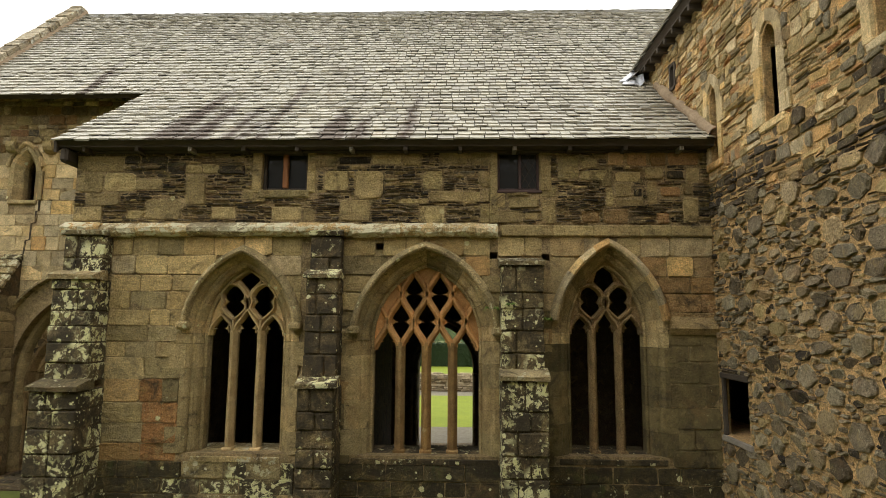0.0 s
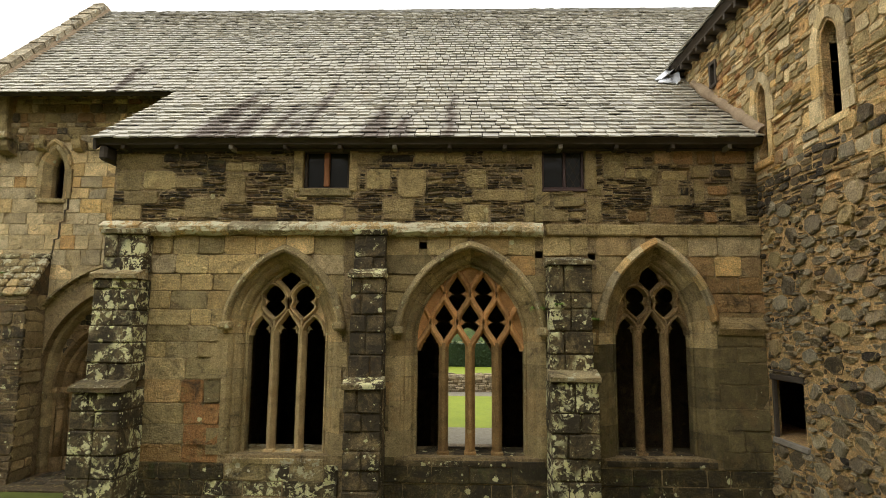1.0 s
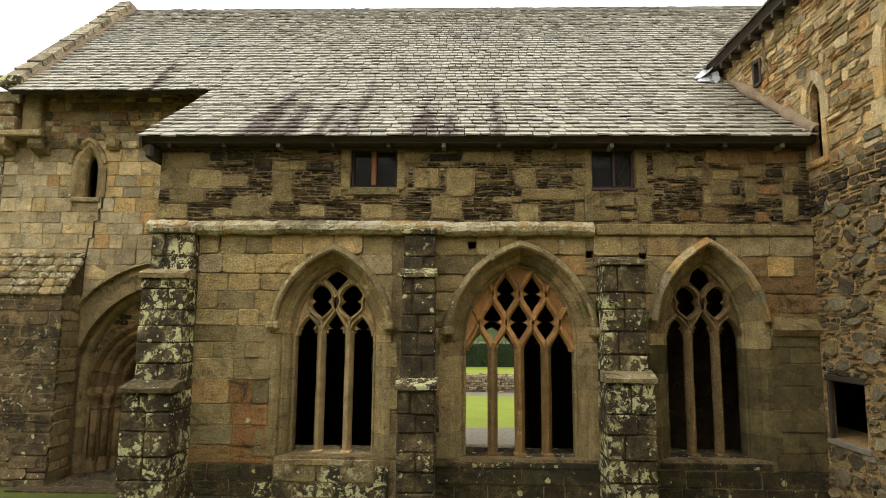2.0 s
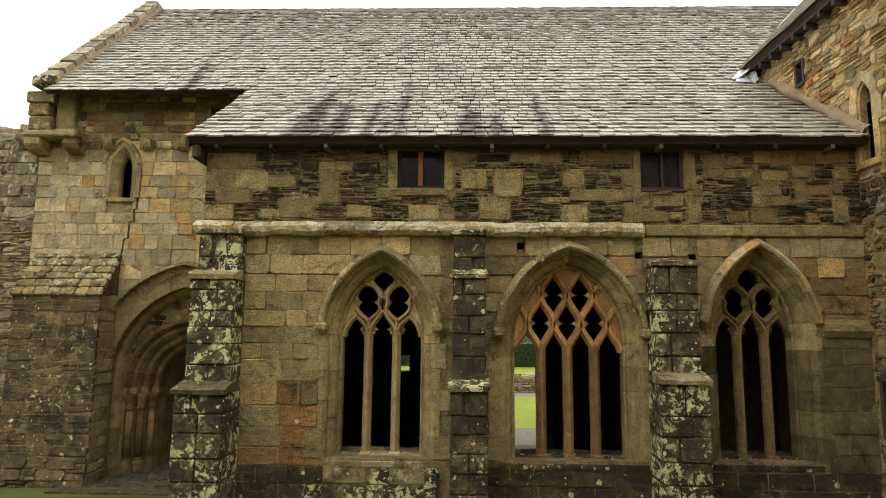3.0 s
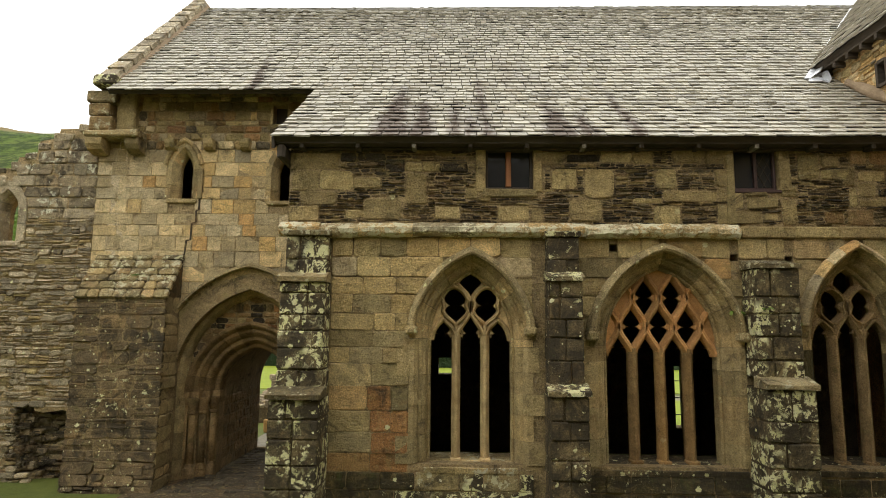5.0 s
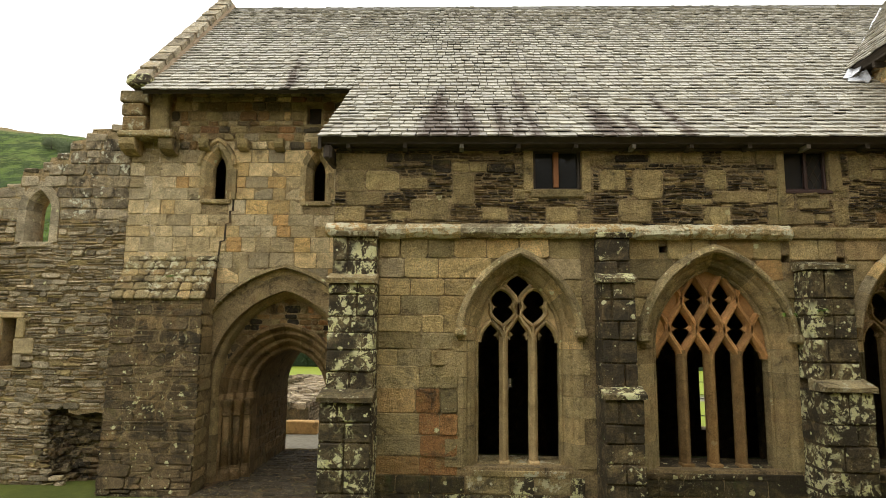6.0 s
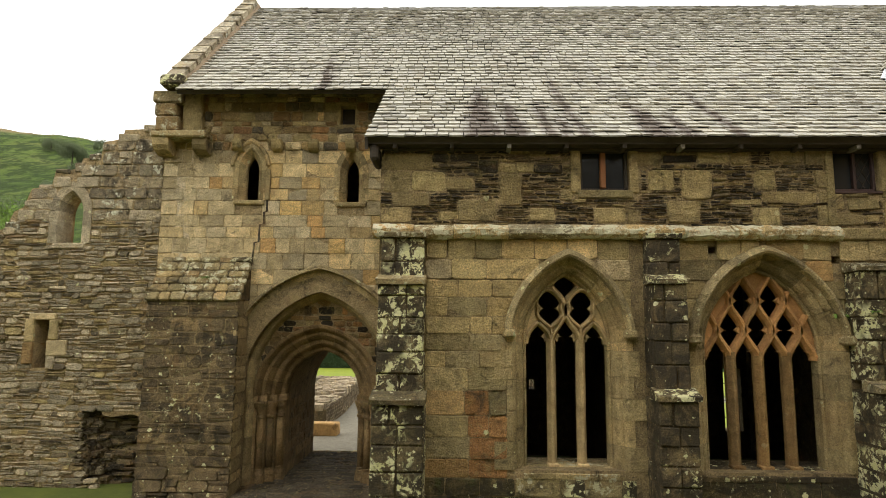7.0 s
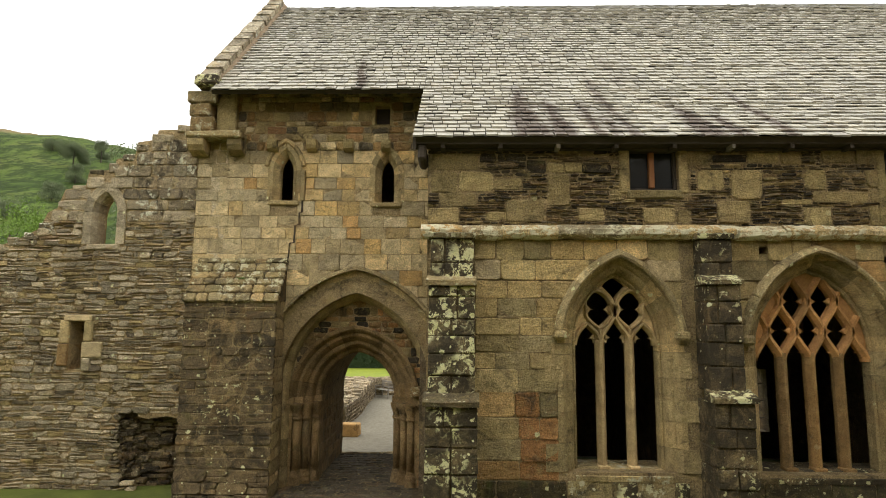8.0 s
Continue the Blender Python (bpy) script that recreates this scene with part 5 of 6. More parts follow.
for z0, z1, a, b in ((7.93, 8.28, -11.95, -11.42), (8.28, 8.58, -11.98, -11.5), (8.58, 8.86, -12.03, -11.38)):
    part("block", *box_vf(a, b, 12.74, BACK + 0.35, z0 + 0.005, z1 - 0.005, 0.03, 0.015), M_LEDGE, pier)
part("block", *box_vf(-11.45, -11.0, 12.92, BACK + 0.3, 7.93, 8.9, 0.03, 0.02), M_BLOCK, pier)
gable = thing("wall_gable", "gable end wall under the coping", "wall", kind="structure")
part("wall", [(-11.55, BACK, 0), (-11.55, BACK, 8.95), (-11.55, RIDGE_Y, RIDGE_Z - 0.05), (-11.55, 20.6, 8.7), (-11.55, 20.6, 0), (-11.2, BACK, 0), (-11.2, BACK, 8.9), (-11.2, RIDGE_Y, RIDGE_Z - 0.2), (-11.2, 20.6, 8.7), (-11.2, 20.6, 0)],
     [(0, 1, 2, 3, 4), (9, 8, 7, 6, 5), (0, 5, 6, 1), (1, 6, 7, 2), (2, 7, 8, 3), (3, 8, 9, 4)], M_RUIN, gable)
coping = thing("gable_coping", "stepped lichen-spotted coping stones along the gable", "coping", kind="structure")
g0, g1 = Vector((12.78, 9.02)), Vector((RIDGE_Y + 0.05, RIDGE_Z + 0.12))
n_c = 12
for i in range(n_c):
    a, b = g0.lerp(g1, i / n_c), g0.lerp(g1, (i + 1) / n_c)
    t = (b - a).normalized()
    nn = Vector((-t.y, t.x))
    off = -11.66 + 0.24 * (i / n_c)
    h0, h1 = RNG.uniform(0.175, 0.205), RNG.uniform(0.15, 0.18)
    ring = [a - nn * 0.12, b - nn * 0.12 - t * 0.01, b + nn * h1 - t * 0.012, a + nn * h0 + t * 0.01]
    v = [(x + RNG.uniform(-0.015, 0.015), p.x, p.y) for x in (off - 0.12, off + 0.26) for p in ring]
    piece("coping_stone", v, [(0, 1, 2, 3), (7, 6, 5, 4), (0, 4, 5, 1), (1, 5, 6, 2), (2, 6, 7, 3), (3, 7, 4, 0)], M_COPE, coping)
piece("kneeler", *box_vf(-11.82, -11.30, 12.55, 12.95, 8.92, 9.18, 0.05, 0.02), M_CRUST, coping)
piece("apex_stone", *box_vf(-11.58, -11.2, RIDGE_Y - 0.16, RIDGE_Y + 0.2, RIDGE_Z + 0.02, RIDGE_Z + 0.24, 0.04, 0.02), M_COPE, coping)
# mortar skirt between coping and slates
flash = thing("mortar_skirt", "crumbling mortar skirt beside the gable coping", "mortar", kind="structure")
part("skirt", [(-11.42 + 0.2 * 0, g0.x, g0.y + 0.10), (-11.24, g0.x, g0.y - 0.16), (-11.05, g1.x, g1.y - 0.10), (-11.22, g1.x, g1.y + 0.12)], [(0, 1, 2, 3)], M_FILLET, flash)
flash.children[0].modifiers.new("thick", "SOLIDIFY").thickness = 0.05

# ---- ruined wall dressings ----
rw = thing("window_7", "narrow lancet in the ruined wall, open to the hill", "window", kind="structure")
RUIN_IN = Arch(-13.86, 0.21, 6.22, 6.60, 5.5)
surround(rw, RUIN_IN, [(0.0, BACK + 0.40), (0.0, BACK + 0.10), (0.07, BACK - 0.012), (0.26, BACK - 0.012), (0.26, BACK + 0.40)], M_RUIN, 2, (0.35, 0.6))
part("sill", *box_vf(-14.2, -13.48, BACK - 0.04, BACK + 0.85, 5.38, 5.5, 0.02, 0.01), M_RUIN, rw)
sl_w = thing("window_8", "small slit window framed by pale sandstone blocks", "window", kind="structure")
for a, b, c, d, m in ((-14.62, -14.42, 3.35, 3.85, M_DRESS), (-14.64, -14.42, 2.88, 3.35, M_WARM_ASHLAR), (-14.10, -13.90, 3.4, 3.84, M_DRESS), (-14.12, -13.68, 3.06, 3.4, M_GOLD), (-14.10, -13.92, 2.78, 3.06, M_RUIN), (-14.55, -13.95, 3.82, 3.97, M_GOLD)):
    part("frame_stone", *box_vf(a, b, BACK - 0.055, BACK + 0.5, c + 0.004, d - 0.004, 0.02, 0.008), m, sl_w)
tagged(new("wall_inner", mesh_of("wall_inner", *box_vf(-17.5, -13.6, 15.8, 16.4, 0, 4.9), M_RUIN)), "inner rubble wall behind the ruined front", "wall", kind="structure")

# ---- upper windows of the range ----
uw = thing("window_9", "dark two-pane window with an orange timber mullion", "window", kind="structure")
x0, x1, z0, z1 = UP_WINS[0]
part("glass", *box_vf(x0, x1, FACE + 0.17, FACE + 0.18, z0, z1), M_GLASS, uw)
for a, b, c, d in ((x0, x0 + 0.05, z0, z1), (x1 - 0.05, x1, z0, z1), (x0, x1, z0, z0 + 0.05), (x0, x1, z1 - 0.06, z1)):
    part("frame", *box_vf(a, b, FACE + 0.10, FACE + 0.2, c, d, 0.008), M_OAK, uw)
part("mullion", *box_vf(-2.955, -2.865, FACE + 0.07, FACE + 0.17, z0 + 0.05, z1 - 0.06, 0.012), M_REDWOOD, uw, "orange-brown timber mullion")
part("sill", *box_vf(x0 - 0.05, x1 + 0.05, FACE - 0.03, FACE + 0.3, z0 - 0.14, z0 - 0.002, 0.02, 0.01), M_ASHLAR, uw)
for a, b in ((x0 - 0.16, x0 - 0.004), (x1 + 0.004, x1 + 0.15)):
    part("jamb_stone", *box_vf(a, b, FACE - 0.02, FACE + 0.3, z0 - 0.05, z1 + 0.05, 0.015, 0.008), M_BLOCK, uw)
uw2 = thing("window_10", "maroon-framed two-light window with leaded diamond panes", "window", kind="structure")
x0, x1, z0, z1 = UP_WINS[1]
part("glass", *box_vf(x0, x1, FACE + 0.145, FACE + 0.15, z0, z1), M_GLASS, uw2)
xm = (x0 + x1) / 2 + 0.03
for a, b, c, d in ((x0, x0 + 0.04, z0, z1), (x1 - 0.04, x1, z0, z1), (x0, x1, z0, z0 + 0.045), (x0, x1, z1 - 0.06, z1), (xm - 0.025, xm + 0.025, z0, z1)):
    part("frame", *box_vf(a, b, FACE + 0.08, FACE + 0.16, c, d, 0.006), M_FRAME, uw2)
part("sill", *box_vf(x0 - 0.04, x1 + 0.04, FACE - 0.02, FACE + 0.16, z0 - 0.055, z0 - 0.002, 0.012), M_FRAME, uw2)
came = []
for k in range(-3, 5):
    for sg in (-1, 1):
        pts = []
        for q in range(25):
            t = q / 24
            zz = z0 + 0.05 + (z1 - z0 - 0.11) * t
            xx = xm + 0.16 + sg * (k * 0.13 + (t - 0.5) * 0.62 * 0.55)
            if xm + 0.03 < xx < x1 - 0.04:
                pts.append((xx, zz))
        if len(pts) > 2:
            came.append(sweep([pts[0], pts[-1]], [(-0.004, FACE + 0.142), (0.004, FACE + 0.142), (0.004, FACE + 0.136), (-0.004, FACE + 0.136)]))
part("lead_cames", *merge(came), M_OAK, uw2, "dark lead cames in diamonds")
part("jamb_stone", *box_vf(x0 - 0.13, x0 - 0.004, FACE - 0.03, FACE + 0.3, 5.42, z1 + 0.08, 0.015, 0.008), M_BLOCK, uw2)
part("jamb_stone", *box_vf(x1 + 0.004, x1 + 0.2, FACE - 0.02, FACE + 0.3, z0 - 0.02, z1 + 0.08, 0.015, 0.008), M_BLOCK, uw2)

# ---- eaves ----
eaves = thing("eaves", "dark timber eaves board and rafter feet", "eaves", kind="structure")
part("soffit", *box_vf(X_L - 0.2, SIDE, EAVE_Y + 0.06, FACE + 0.05, 6.70, 6.745), M_OAK, eaves)
part("wall_plate", *box_vf(X_L + 0.05, SIDE, FACE - 0.045, FACE + 0.10, 6.655, 6.70, 0.01), M_OAK, eaves)
for k in range(12):
    x = X_L + 0.25 + k * 0.93
    part("rafter_foot", *box_vf(x - 0.035, x + 0.035, EAVE_Y + 0.07, FACE + 0.02, 6.63, 6.705, 0.006), M_GREYWOOD if k % 3 == 2 else M_OAK, eaves)
vb = [(X_L - 0.235, y, z) for y, z in ((EAVE_Y, EAVE_Z - 0.01), (KICK_Y, KICK_Z - 0.01), (KICK_Y, KICK_Z - 0.17), (EAVE_Y + 0.02, EAVE_Z - 0.20))]
vb += [(x + 0.05, y, z) for x, y, z in vb]
part("bargeboard", vb, [(0, 1, 2, 3), (7, 6, 5, 4), (0, 4, 5, 1), (1, 5, 6, 2), (2, 6, 7, 3), (3, 7, 4, 0)], M_OAK, eaves)
part("bracket", *box_vf(X_L - 0.16, X_L - 0.02, EAVE_Y + 0.05, FACE + 0.4, 6.44, 6.70, 0.04), M_OAK, eaves)
eaves2 = thing("eaves", "dark timber rafter feet of the main roof", "eaves", kind="structure")
for k in range(9):
    x = -11.05 + 0.52 * k
    v = [(x + dx, y, KICK_Z + (y - KICK_Y) * 0.909 - dz) for dx in (0, 0.07) for y, dz in ((KICK_Y + 0.12, 0.10), (BACK + 0.02, 0.10), (BACK + 0.02, 0.19), (KICK_Y + 0.12, 0.17))]
    part("rafter_foot", v, [(0, 1, 2, 3), (7, 6, 5, 4), (0, 4, 5, 1), (1, 5, 6, 2), (2, 6, 7, 3), (3, 7, 4, 0)], M_OAK, eaves2)
eaves3 = thing("eaves", "dark timber eaves of the side building", "eaves", kind="structure")
part("soffit", *box_vf(S_EAVE_X + 0.05, SIDE + 0.1, -4.0, 13.2, S_EAVE_Z - 0.16, S_EAVE_Z - 0.12), M_OAK, eaves3)
for k in range(34):
    y = -1.0 + k * 0.42
    part("rafter_foot", *box_vf(S_EAVE_X + 0.05, SIDE + 0.05, y, y + 0.08, S_EAVE_Z - 0.27, S_EAVE_Z - 0.15, 0.008), M_OAK, eaves3)
fl = thing("mortar_fillet", "rounded mortar fillet where slates meet the side wall", "mortar", kind="structure")
pts = [(9.66 + 2.76 * k / 14, 6.84 + 1.99 * k / 14) for k in range(15)]
v, f = [], []
for k, (y, z) in enumerate(pts):
    r = 0.105 + RNG.uniform(-0.03, 0.03)
    for q in range(7):
        a = math.pi * q / 6
        v.append((SIDE - 0.0 - r * math.sin(a) * 0.9, y - r * 0.55 * math.cos(a), z + 0.04 + r * 0.8 * math.cos(a)))
for k in range(len(pts) - 1):
    for q in range(6):
        f.append((k * 7 + q, k * 7 + q + 1, (k + 1) * 7 + q + 1, (k + 1) * 7 + q))
part("fillet", v, f, M_FILLET, fl, smooth=True)
lead = thing("lead_gutter_end", "pale lead flashing at the foot of the side eaves", "flashing")
v, f = [], []
for k in range(9):
    t = k / 8
    x, y = 3.70 + 3.5 * t, 12.72 + 3.54 * t
    z = KICK_Z + (y - KICK_Y) * (RIDGE_Z - KICK_Z) / (RIDGE_Y - KICK_Y)
    v += [(x + RNG.uniform(-0.015, 0.015), y, z + 0.05), (x + 0.13, y - 0.02, z + 0.055), (x + 0.30, y - 0.06, z + 0.20 + RNG.uniform(-0.01, 0.01))]
for k in range(8):
    f += [(k * 3 + q, k * 3 + q + 1, k * 3 + q + 4, k * 3 + q + 3) for q in (0, 1)]
part("valley_sheet", v, f, M_LEAD, lead)
part("foot_sheet", [(3.72, 12.60, 8.98), (3.98, 12.56, 8.96), (4.22, 12.62, 9.04), (4.26, 12.80, 9.32), (4.06, 12.84, 9.24), (3.84, 12.80, 9.17), (4.12, 12.58, 8.93)], [(0, 1, 4, 5), (1, 6, 2, 3, 4)], M_LEAD, lead)
for ob in lead.children:
    ob.modifiers.new("thick", "SOLIDIFY").thickness = 0.02
slit = thing("slit_window", "small dark slit window with a weathered timber frame", "window", kind="structure")
y0, y1, z0, z1 = SIDE_SLIT
# dark sheet added in the slit to stand for its unlit inside
part("pane", *box_vf(SIDE + 0.14, SIDE + 0.18, y0 + 0.002, y1 - 0.002, z0 + 0.002, z1 - 0.002), M_OAK, slit)
for a, b, c, d in ((y0 - 0.05, y0 + 0.015, z0 - 0.03, z1 + 0.03), (y1 - 0.015, y1 + 0.05, z0 - 0.03, z1 + 0.03), (y0 + 0.018, y1 - 0.018, z1 - 0.02, z1 + 0.05), (y0 + 0.018, y1 - 0.018, z0 - 0.05, z0 + 0.02)):
    part("frame", *box_vf(SIDE - 0.04, SIDE + 0.13, a, b, c, d, 0.006), M_OAK, slit)

# ---- windows of the side wall ----
SIDE_PROF = [(0.0, SIDE + 0.84), (0.0, SIDE + 0.12), (0.03, SIDE + 0.02), (0.05, SIDE - 0.03), (0.21, SIDE - 0.03), (0.21, SIDE + 0.84)]
swap_xy = lambda vf: ([(y, x, z) for x, y, z in vf[0]], vf[1])
for i, ar in enumerate(SIDE_WINS):
    w_ = thing("window_%d" % (11 + i), "tall narrow lancet framed in golden sandstone, dark inside", "window", kind="structure")
    for side in (-1, 1):
        for k in range(2):
            piece("voussoir", *swap_xy(ring_piece(ar, side, k / 2 + 0.003, (k + 1) / 2 - (0.003 if k == 0 else -0.001), SIDE_PROF, 4)), M_GOLD, w_)
        z = ar.z0
        while z < ar.zs - 0.02:
            h = RNG.uniform(0.22, 0.5)
            if z + h > ar.zs - 0.1:
                h = ar.zs - z
            pr = [(d if d < 0.2 else d + RNG.uniform(-0.03, 0.12) * (1 if d > 0.2 else 0), y) for d, y in SIDE_PROF]
            pr[4], pr[5] = (pr[4][0], SIDE_PROF[4][1]), (pr[4][0], SIDE_PROF[5][1])
            piece("jamb_stone", *swap_xy(jamb_piece(ar, side, z + 0.003, z + h - 0.003, pr)), M_GOLD, w_)
            z += h
    part("sill", *box_vf(SIDE - 0.04, SIDE + 0.5, ar.cx - ar.w - 0.16, ar.cx + ar.w + 0.16, ar.z0 - 0.12, ar.z0, 0.02, 0.01), M_GOLD, w_)
lw = thing("window_14", "unglazed low opening with a worn timber frame, dark inside", "window", kind="structure")
y0, y1, z0, z1 = LOW_WIN
part("cheek", *box_vf(SIDE + 0.003, SIDE + 0.10, y1, 10.3, z0 - 0.01, z1 + 0.01), M_MORTAR_WARM, lw)
part("post", *box_vf(SIDE - 0.02, SIDE + 0.05, y1 - 0.05, y1, z0, z1, 0.012, 0.006), M_OAK, lw)
part("lintel", *box_vf(SIDE - 0.03, SIDE + 0.2, y0 - 0.05, y1 + 0.06, z1 - 0.05, z1 + 0.05, 0.015, 0.008), M_OAK, lw)
part("lintel", *box_vf(SIDE - 0.02, SIDE + 0.2, y0 - 0.02, y1 + 0.05, z1 + 0.055, z1 + 0.11, 0.012, 0.008), M_OAK, lw)
part("sill", *box_vf(SIDE - 0.04, SIDE + 0.25, y0 - 0.08, y1 + 0.03, z0 - 0.09, z0, 0.015, 0.008), M_GREYWOOD, lw)

# ---- behind the building ----
east = thing("doorway", "far open doorway of the chapter house with slender shafts", "doorway", kind="structure")
for side in (-1, 1):
    for d, y in ((0.09, 20.42), (0.24, 20.36)):
        x = A_EAST.cx + side * (A_EAST.w + d)
        sh = part("shaft", *lathe(x, y, [(0.07, EASTZ + 0.2), (0.07, 2.0)]), M_INSIDE, east, smooth=True)
        part("base", *lathe(x, y, [(0.12, EASTZ), (0.12, EASTZ + 0.1), (0.08, EASTZ + 0.2)]), M_INSIDE, sh)
        part("capital", *lathe(x, y, [(0.075, 1.9), (0.09, 1.95), (0.13, 2.06)]), M_INSIDE, sh)
    piece("arch_mould", *ring_piece(A_EAST, side, 0, 1, [(0.0, 20.52), (0.03, 20.40), (0.15, 20.38), (0.2, 20.3), (0.32, 20.3), (0.34, 20.52)], 10), M_INSIDE, east)
pillar = thing("column", "plain round stone column inside the chapter house", "column")
part("shaft", *lathe(1.82, 15.0, [(0.20, EASTZ + 0.28), (0.195, 4.4), (0.20, 4.7)], 20), M_INSIDE, pillar, smooth=True)
part("base", *lathe(1.82, 15.0, [(0.27, EASTZ), (0.27, EASTZ + 0.14), (0.22, EASTZ + 0.2), (0.18, EASTZ + 0.3)], 20), M_INSIDE, pillar)
part("capital", *lathe(1.82, 15.0, [(0.20, 4.65), (0.22, 4.8), (0.3, 5.05), (0.3, 5.3)], 20), M_INSIDE, pillar)
grille = thing("window_15", "leaded east window with iron bars", "window", kind="structure")
part("iron_bar", *box_vf(3.70, 3.72, 20.8, 20.83, 0.45, 2.45), M_OAK, grille)
for k in range(5):
    part("iron_bar", *box_vf(-2.905 + 0.042 * k, -2.89 + 0.042 * k, 20.8, 20.83, 1.7, 2.03), M_OAK, grille)
for z in (0.85, 1.4, 1.95):
    part("iron_bar", *box_vf(3.42, 4.00, 20.79, 20.82, z - 0.013, z + 0.013), M_OAK, grille)


def low_wall(pts, thick, hs, label):
    """Ruined low rubble wall along a line of plan points, with loose stones on top."""
    w_ = thing("garden_wall", label, "wall", kind="structure")
    for (ax, ay), (bx, by), h in zip(pts, pts[1:], hs):
        d = Vector((bx - ax, by - ay))
        ln = d.length
        d.normalize()
        n = Vector((d.y, -d.x))
        c = [(ax, ay), (bx, by), (bx - n.x * thick, by - n.y * thick), (ax - n.x * thick, ay - n.y * thick)]
        v = [(x - 0.0 * n.x, y, z) for z in (EASTZ - 0.1, EASTZ + h - 0.2) for x, y in c]
        part("core", v, [(0, 1, 5, 4), (1, 2, 6, 5), (2, 3, 7, 6), (3, 0, 4, 7), (4, 5, 6, 7)], M_MORTAR_DARK, w_)
        face = lambda u, q, e, ax=ax, ay=ay, d=d, n=n: (ax + d.x * u + n.x * (e + 0.02), ay + d.y * u + n.y * (e + 0.02), q)
        masonry(w_, EASTZ, EASTZ + h, lambda a, b, ln=ln: [(0, ln)], (0.07, 0.16), (0.18, 0.5), face, M_RUIN_PALE, gap=0.016, proud=(-0.03, 0.05), rnd=0.3, jit=0.02, name="stone", limit=40)
        end = lambda u, q, e, bx=ax, by=ay, d=d, n=n: (bx - n.x * u - d.x * (e + 0.02), by - n.y * u - d.y * (e + 0.02), q)
        masonry(w_, EASTZ, EASTZ + h, lambda a, b: [(min(0, thick), max(0, thick))], (0.07, 0.16), (0.18, 0.4), end, M_RUIN_PALE, gap=0.016, proud=(-0.03, 0.05), rnd=0.3, jit=0.02, name="stone", limit=20)
        top = []
        for k in range(int(ln * abs(thick) * 26)):
            u, q = RNG.uniform(0, ln), RNG.uniform(0.05, 0.95) * thick
            x, y = ax + d.x * u - n.x * q, ay + d.y * u - n.y * q
            s = RNG.uniform(0.1, 0.24)
            top.append(box_vf(x - s, x + s, y - s * 0.7, y + s * 0.7, EASTZ + h - 0.25, EASTZ + h + RNG.uniform(-0.15, 0.10), 0.02, 0.03))
        part("top_stones", *merge(top), M_RUIN_PALE, w_)["kind"] = "stuff"
    return w_


M_RUIN_PALE = stone_mat("pale_ruin_rubble", [(0, (0.17, 0.15, 0.12)), (0.4, (0.26, 0.23, 0.18)), (0.75, (0.33, 0.295, 0.235)), (1, (0.22, 0.195, 0.155))], 0.2, 0.2, 0.9)
low_wall([(-6.4, 37.2), (9.0, 37.2)], 0.8, [1.0], "ruined low rubble wall across the lawn")
low_wall([(-15.0, 36.7), (-6.4, 36.9)], 0.9, [0.95], "ruined low rubble wall behind the bench")
low_wall([(-11.0, 36.6), (-10.85, 32.0), (-10.65, 28.8), (-10.75, 25.6)], -2.2, [1.0, 1.0, 0.85], "thick ruined rubble wall beside the gravel path")
blk = thing("stone_block", "squared brown stone block lying on gravel", "stone block")
part("block", *box_vf(-11.1, -9.81, 23.3, 23.9, EASTZ - 0.02, EASTZ + 0.48, 0.04, 0.03), M_MULLION, blk)


def bench(x, y, z, turn):
    b = thing("garden_bench", "grey weathered timber bench on the gravel", "bench")
    m = pose(x, y, z, 0, 0, turn)
    put = lambda nm, *q: part(nm, [tuple(m @ Vector(c)) for c in box_vf(*q, 0.008)[0]], box_vf(*q, 0.008)[1], M_GREYWOOD, b)
    for sx in (-0.72, 0.65):
        put("leg", sx, sx + 0.07, -0.28, -0.21, 0, 0.62)
        put("leg", sx, sx + 0.07, 0.21, 0.28, 0, 0.92)
        put("armrest", sx - 0.01, sx + 0.08, -0.30, 0.24, 0.60, 0.65)
    for k in range(5):
        put("seat_slat", -0.72, 0.72, -0.26 + k * 0.1, -0.18 + k * 0.1, 0.42, 0.45)
    put("top_rail", -0.72, 0.72, 0.23, 0.28, 0.84, 0.92)
    put("bottom_rail", -0.72, 0.72, 0.23, 0.28, 0.52, 0.58)
    for k in range(10):
        put("back_slat", -0.62 + k * 0.13, -0.57 + k * 0.13, 0.245, 0.265, 0.58, 0.84)


bench(-10.3, 35.6, EASTZ + 0.02, -50)


def leaf_cards(pts, size, rng):
    v, f = [], []
    for c in pts:
        a = Euler((rng.uniform(0, 6.3), rng.uniform(0, 6.3), rng.uniform(0, 6.3))).to_matrix()
        s = size * rng.uniform(0.6, 1.4)
        n = len(v)
        for q in ((-s, 0, 0), (0, -s * 0.55, s * 0.12), (s, 0, 0), (0, s * 0.55, s * 0.12)):
            v.append(tuple(Vector(c) + a @ Vector(q)))
        f.append((n, n + 1, n + 2, n + 3))
    return v, f


hedge = thing("hedge", "dense dark green clipped hedge at the lawn's edge", "hedge")
r2 = random.Random(3)
part("heart", *box_vf(-60, 60, 58.8, 60.2, EASTZ, 1.85), M_HEDGE, hedge)
pts = [(r2.uniform(-26, 14), 58.8 - r2.uniform(-0.1, 0.35), r2.uniform(EASTZ, 2.1) + 0.1 * r2.random()) for _ in range(9000)]
part("foliage", *leaf_cards(pts, 0.11, r2), M_HEDGE, hedge)["kind"] = "stuff"


# ---- hill and trees ----
def smooth01(t):
    t = min(1.0, max(0.0, t))
    return t * t * (3 - 2 * t)


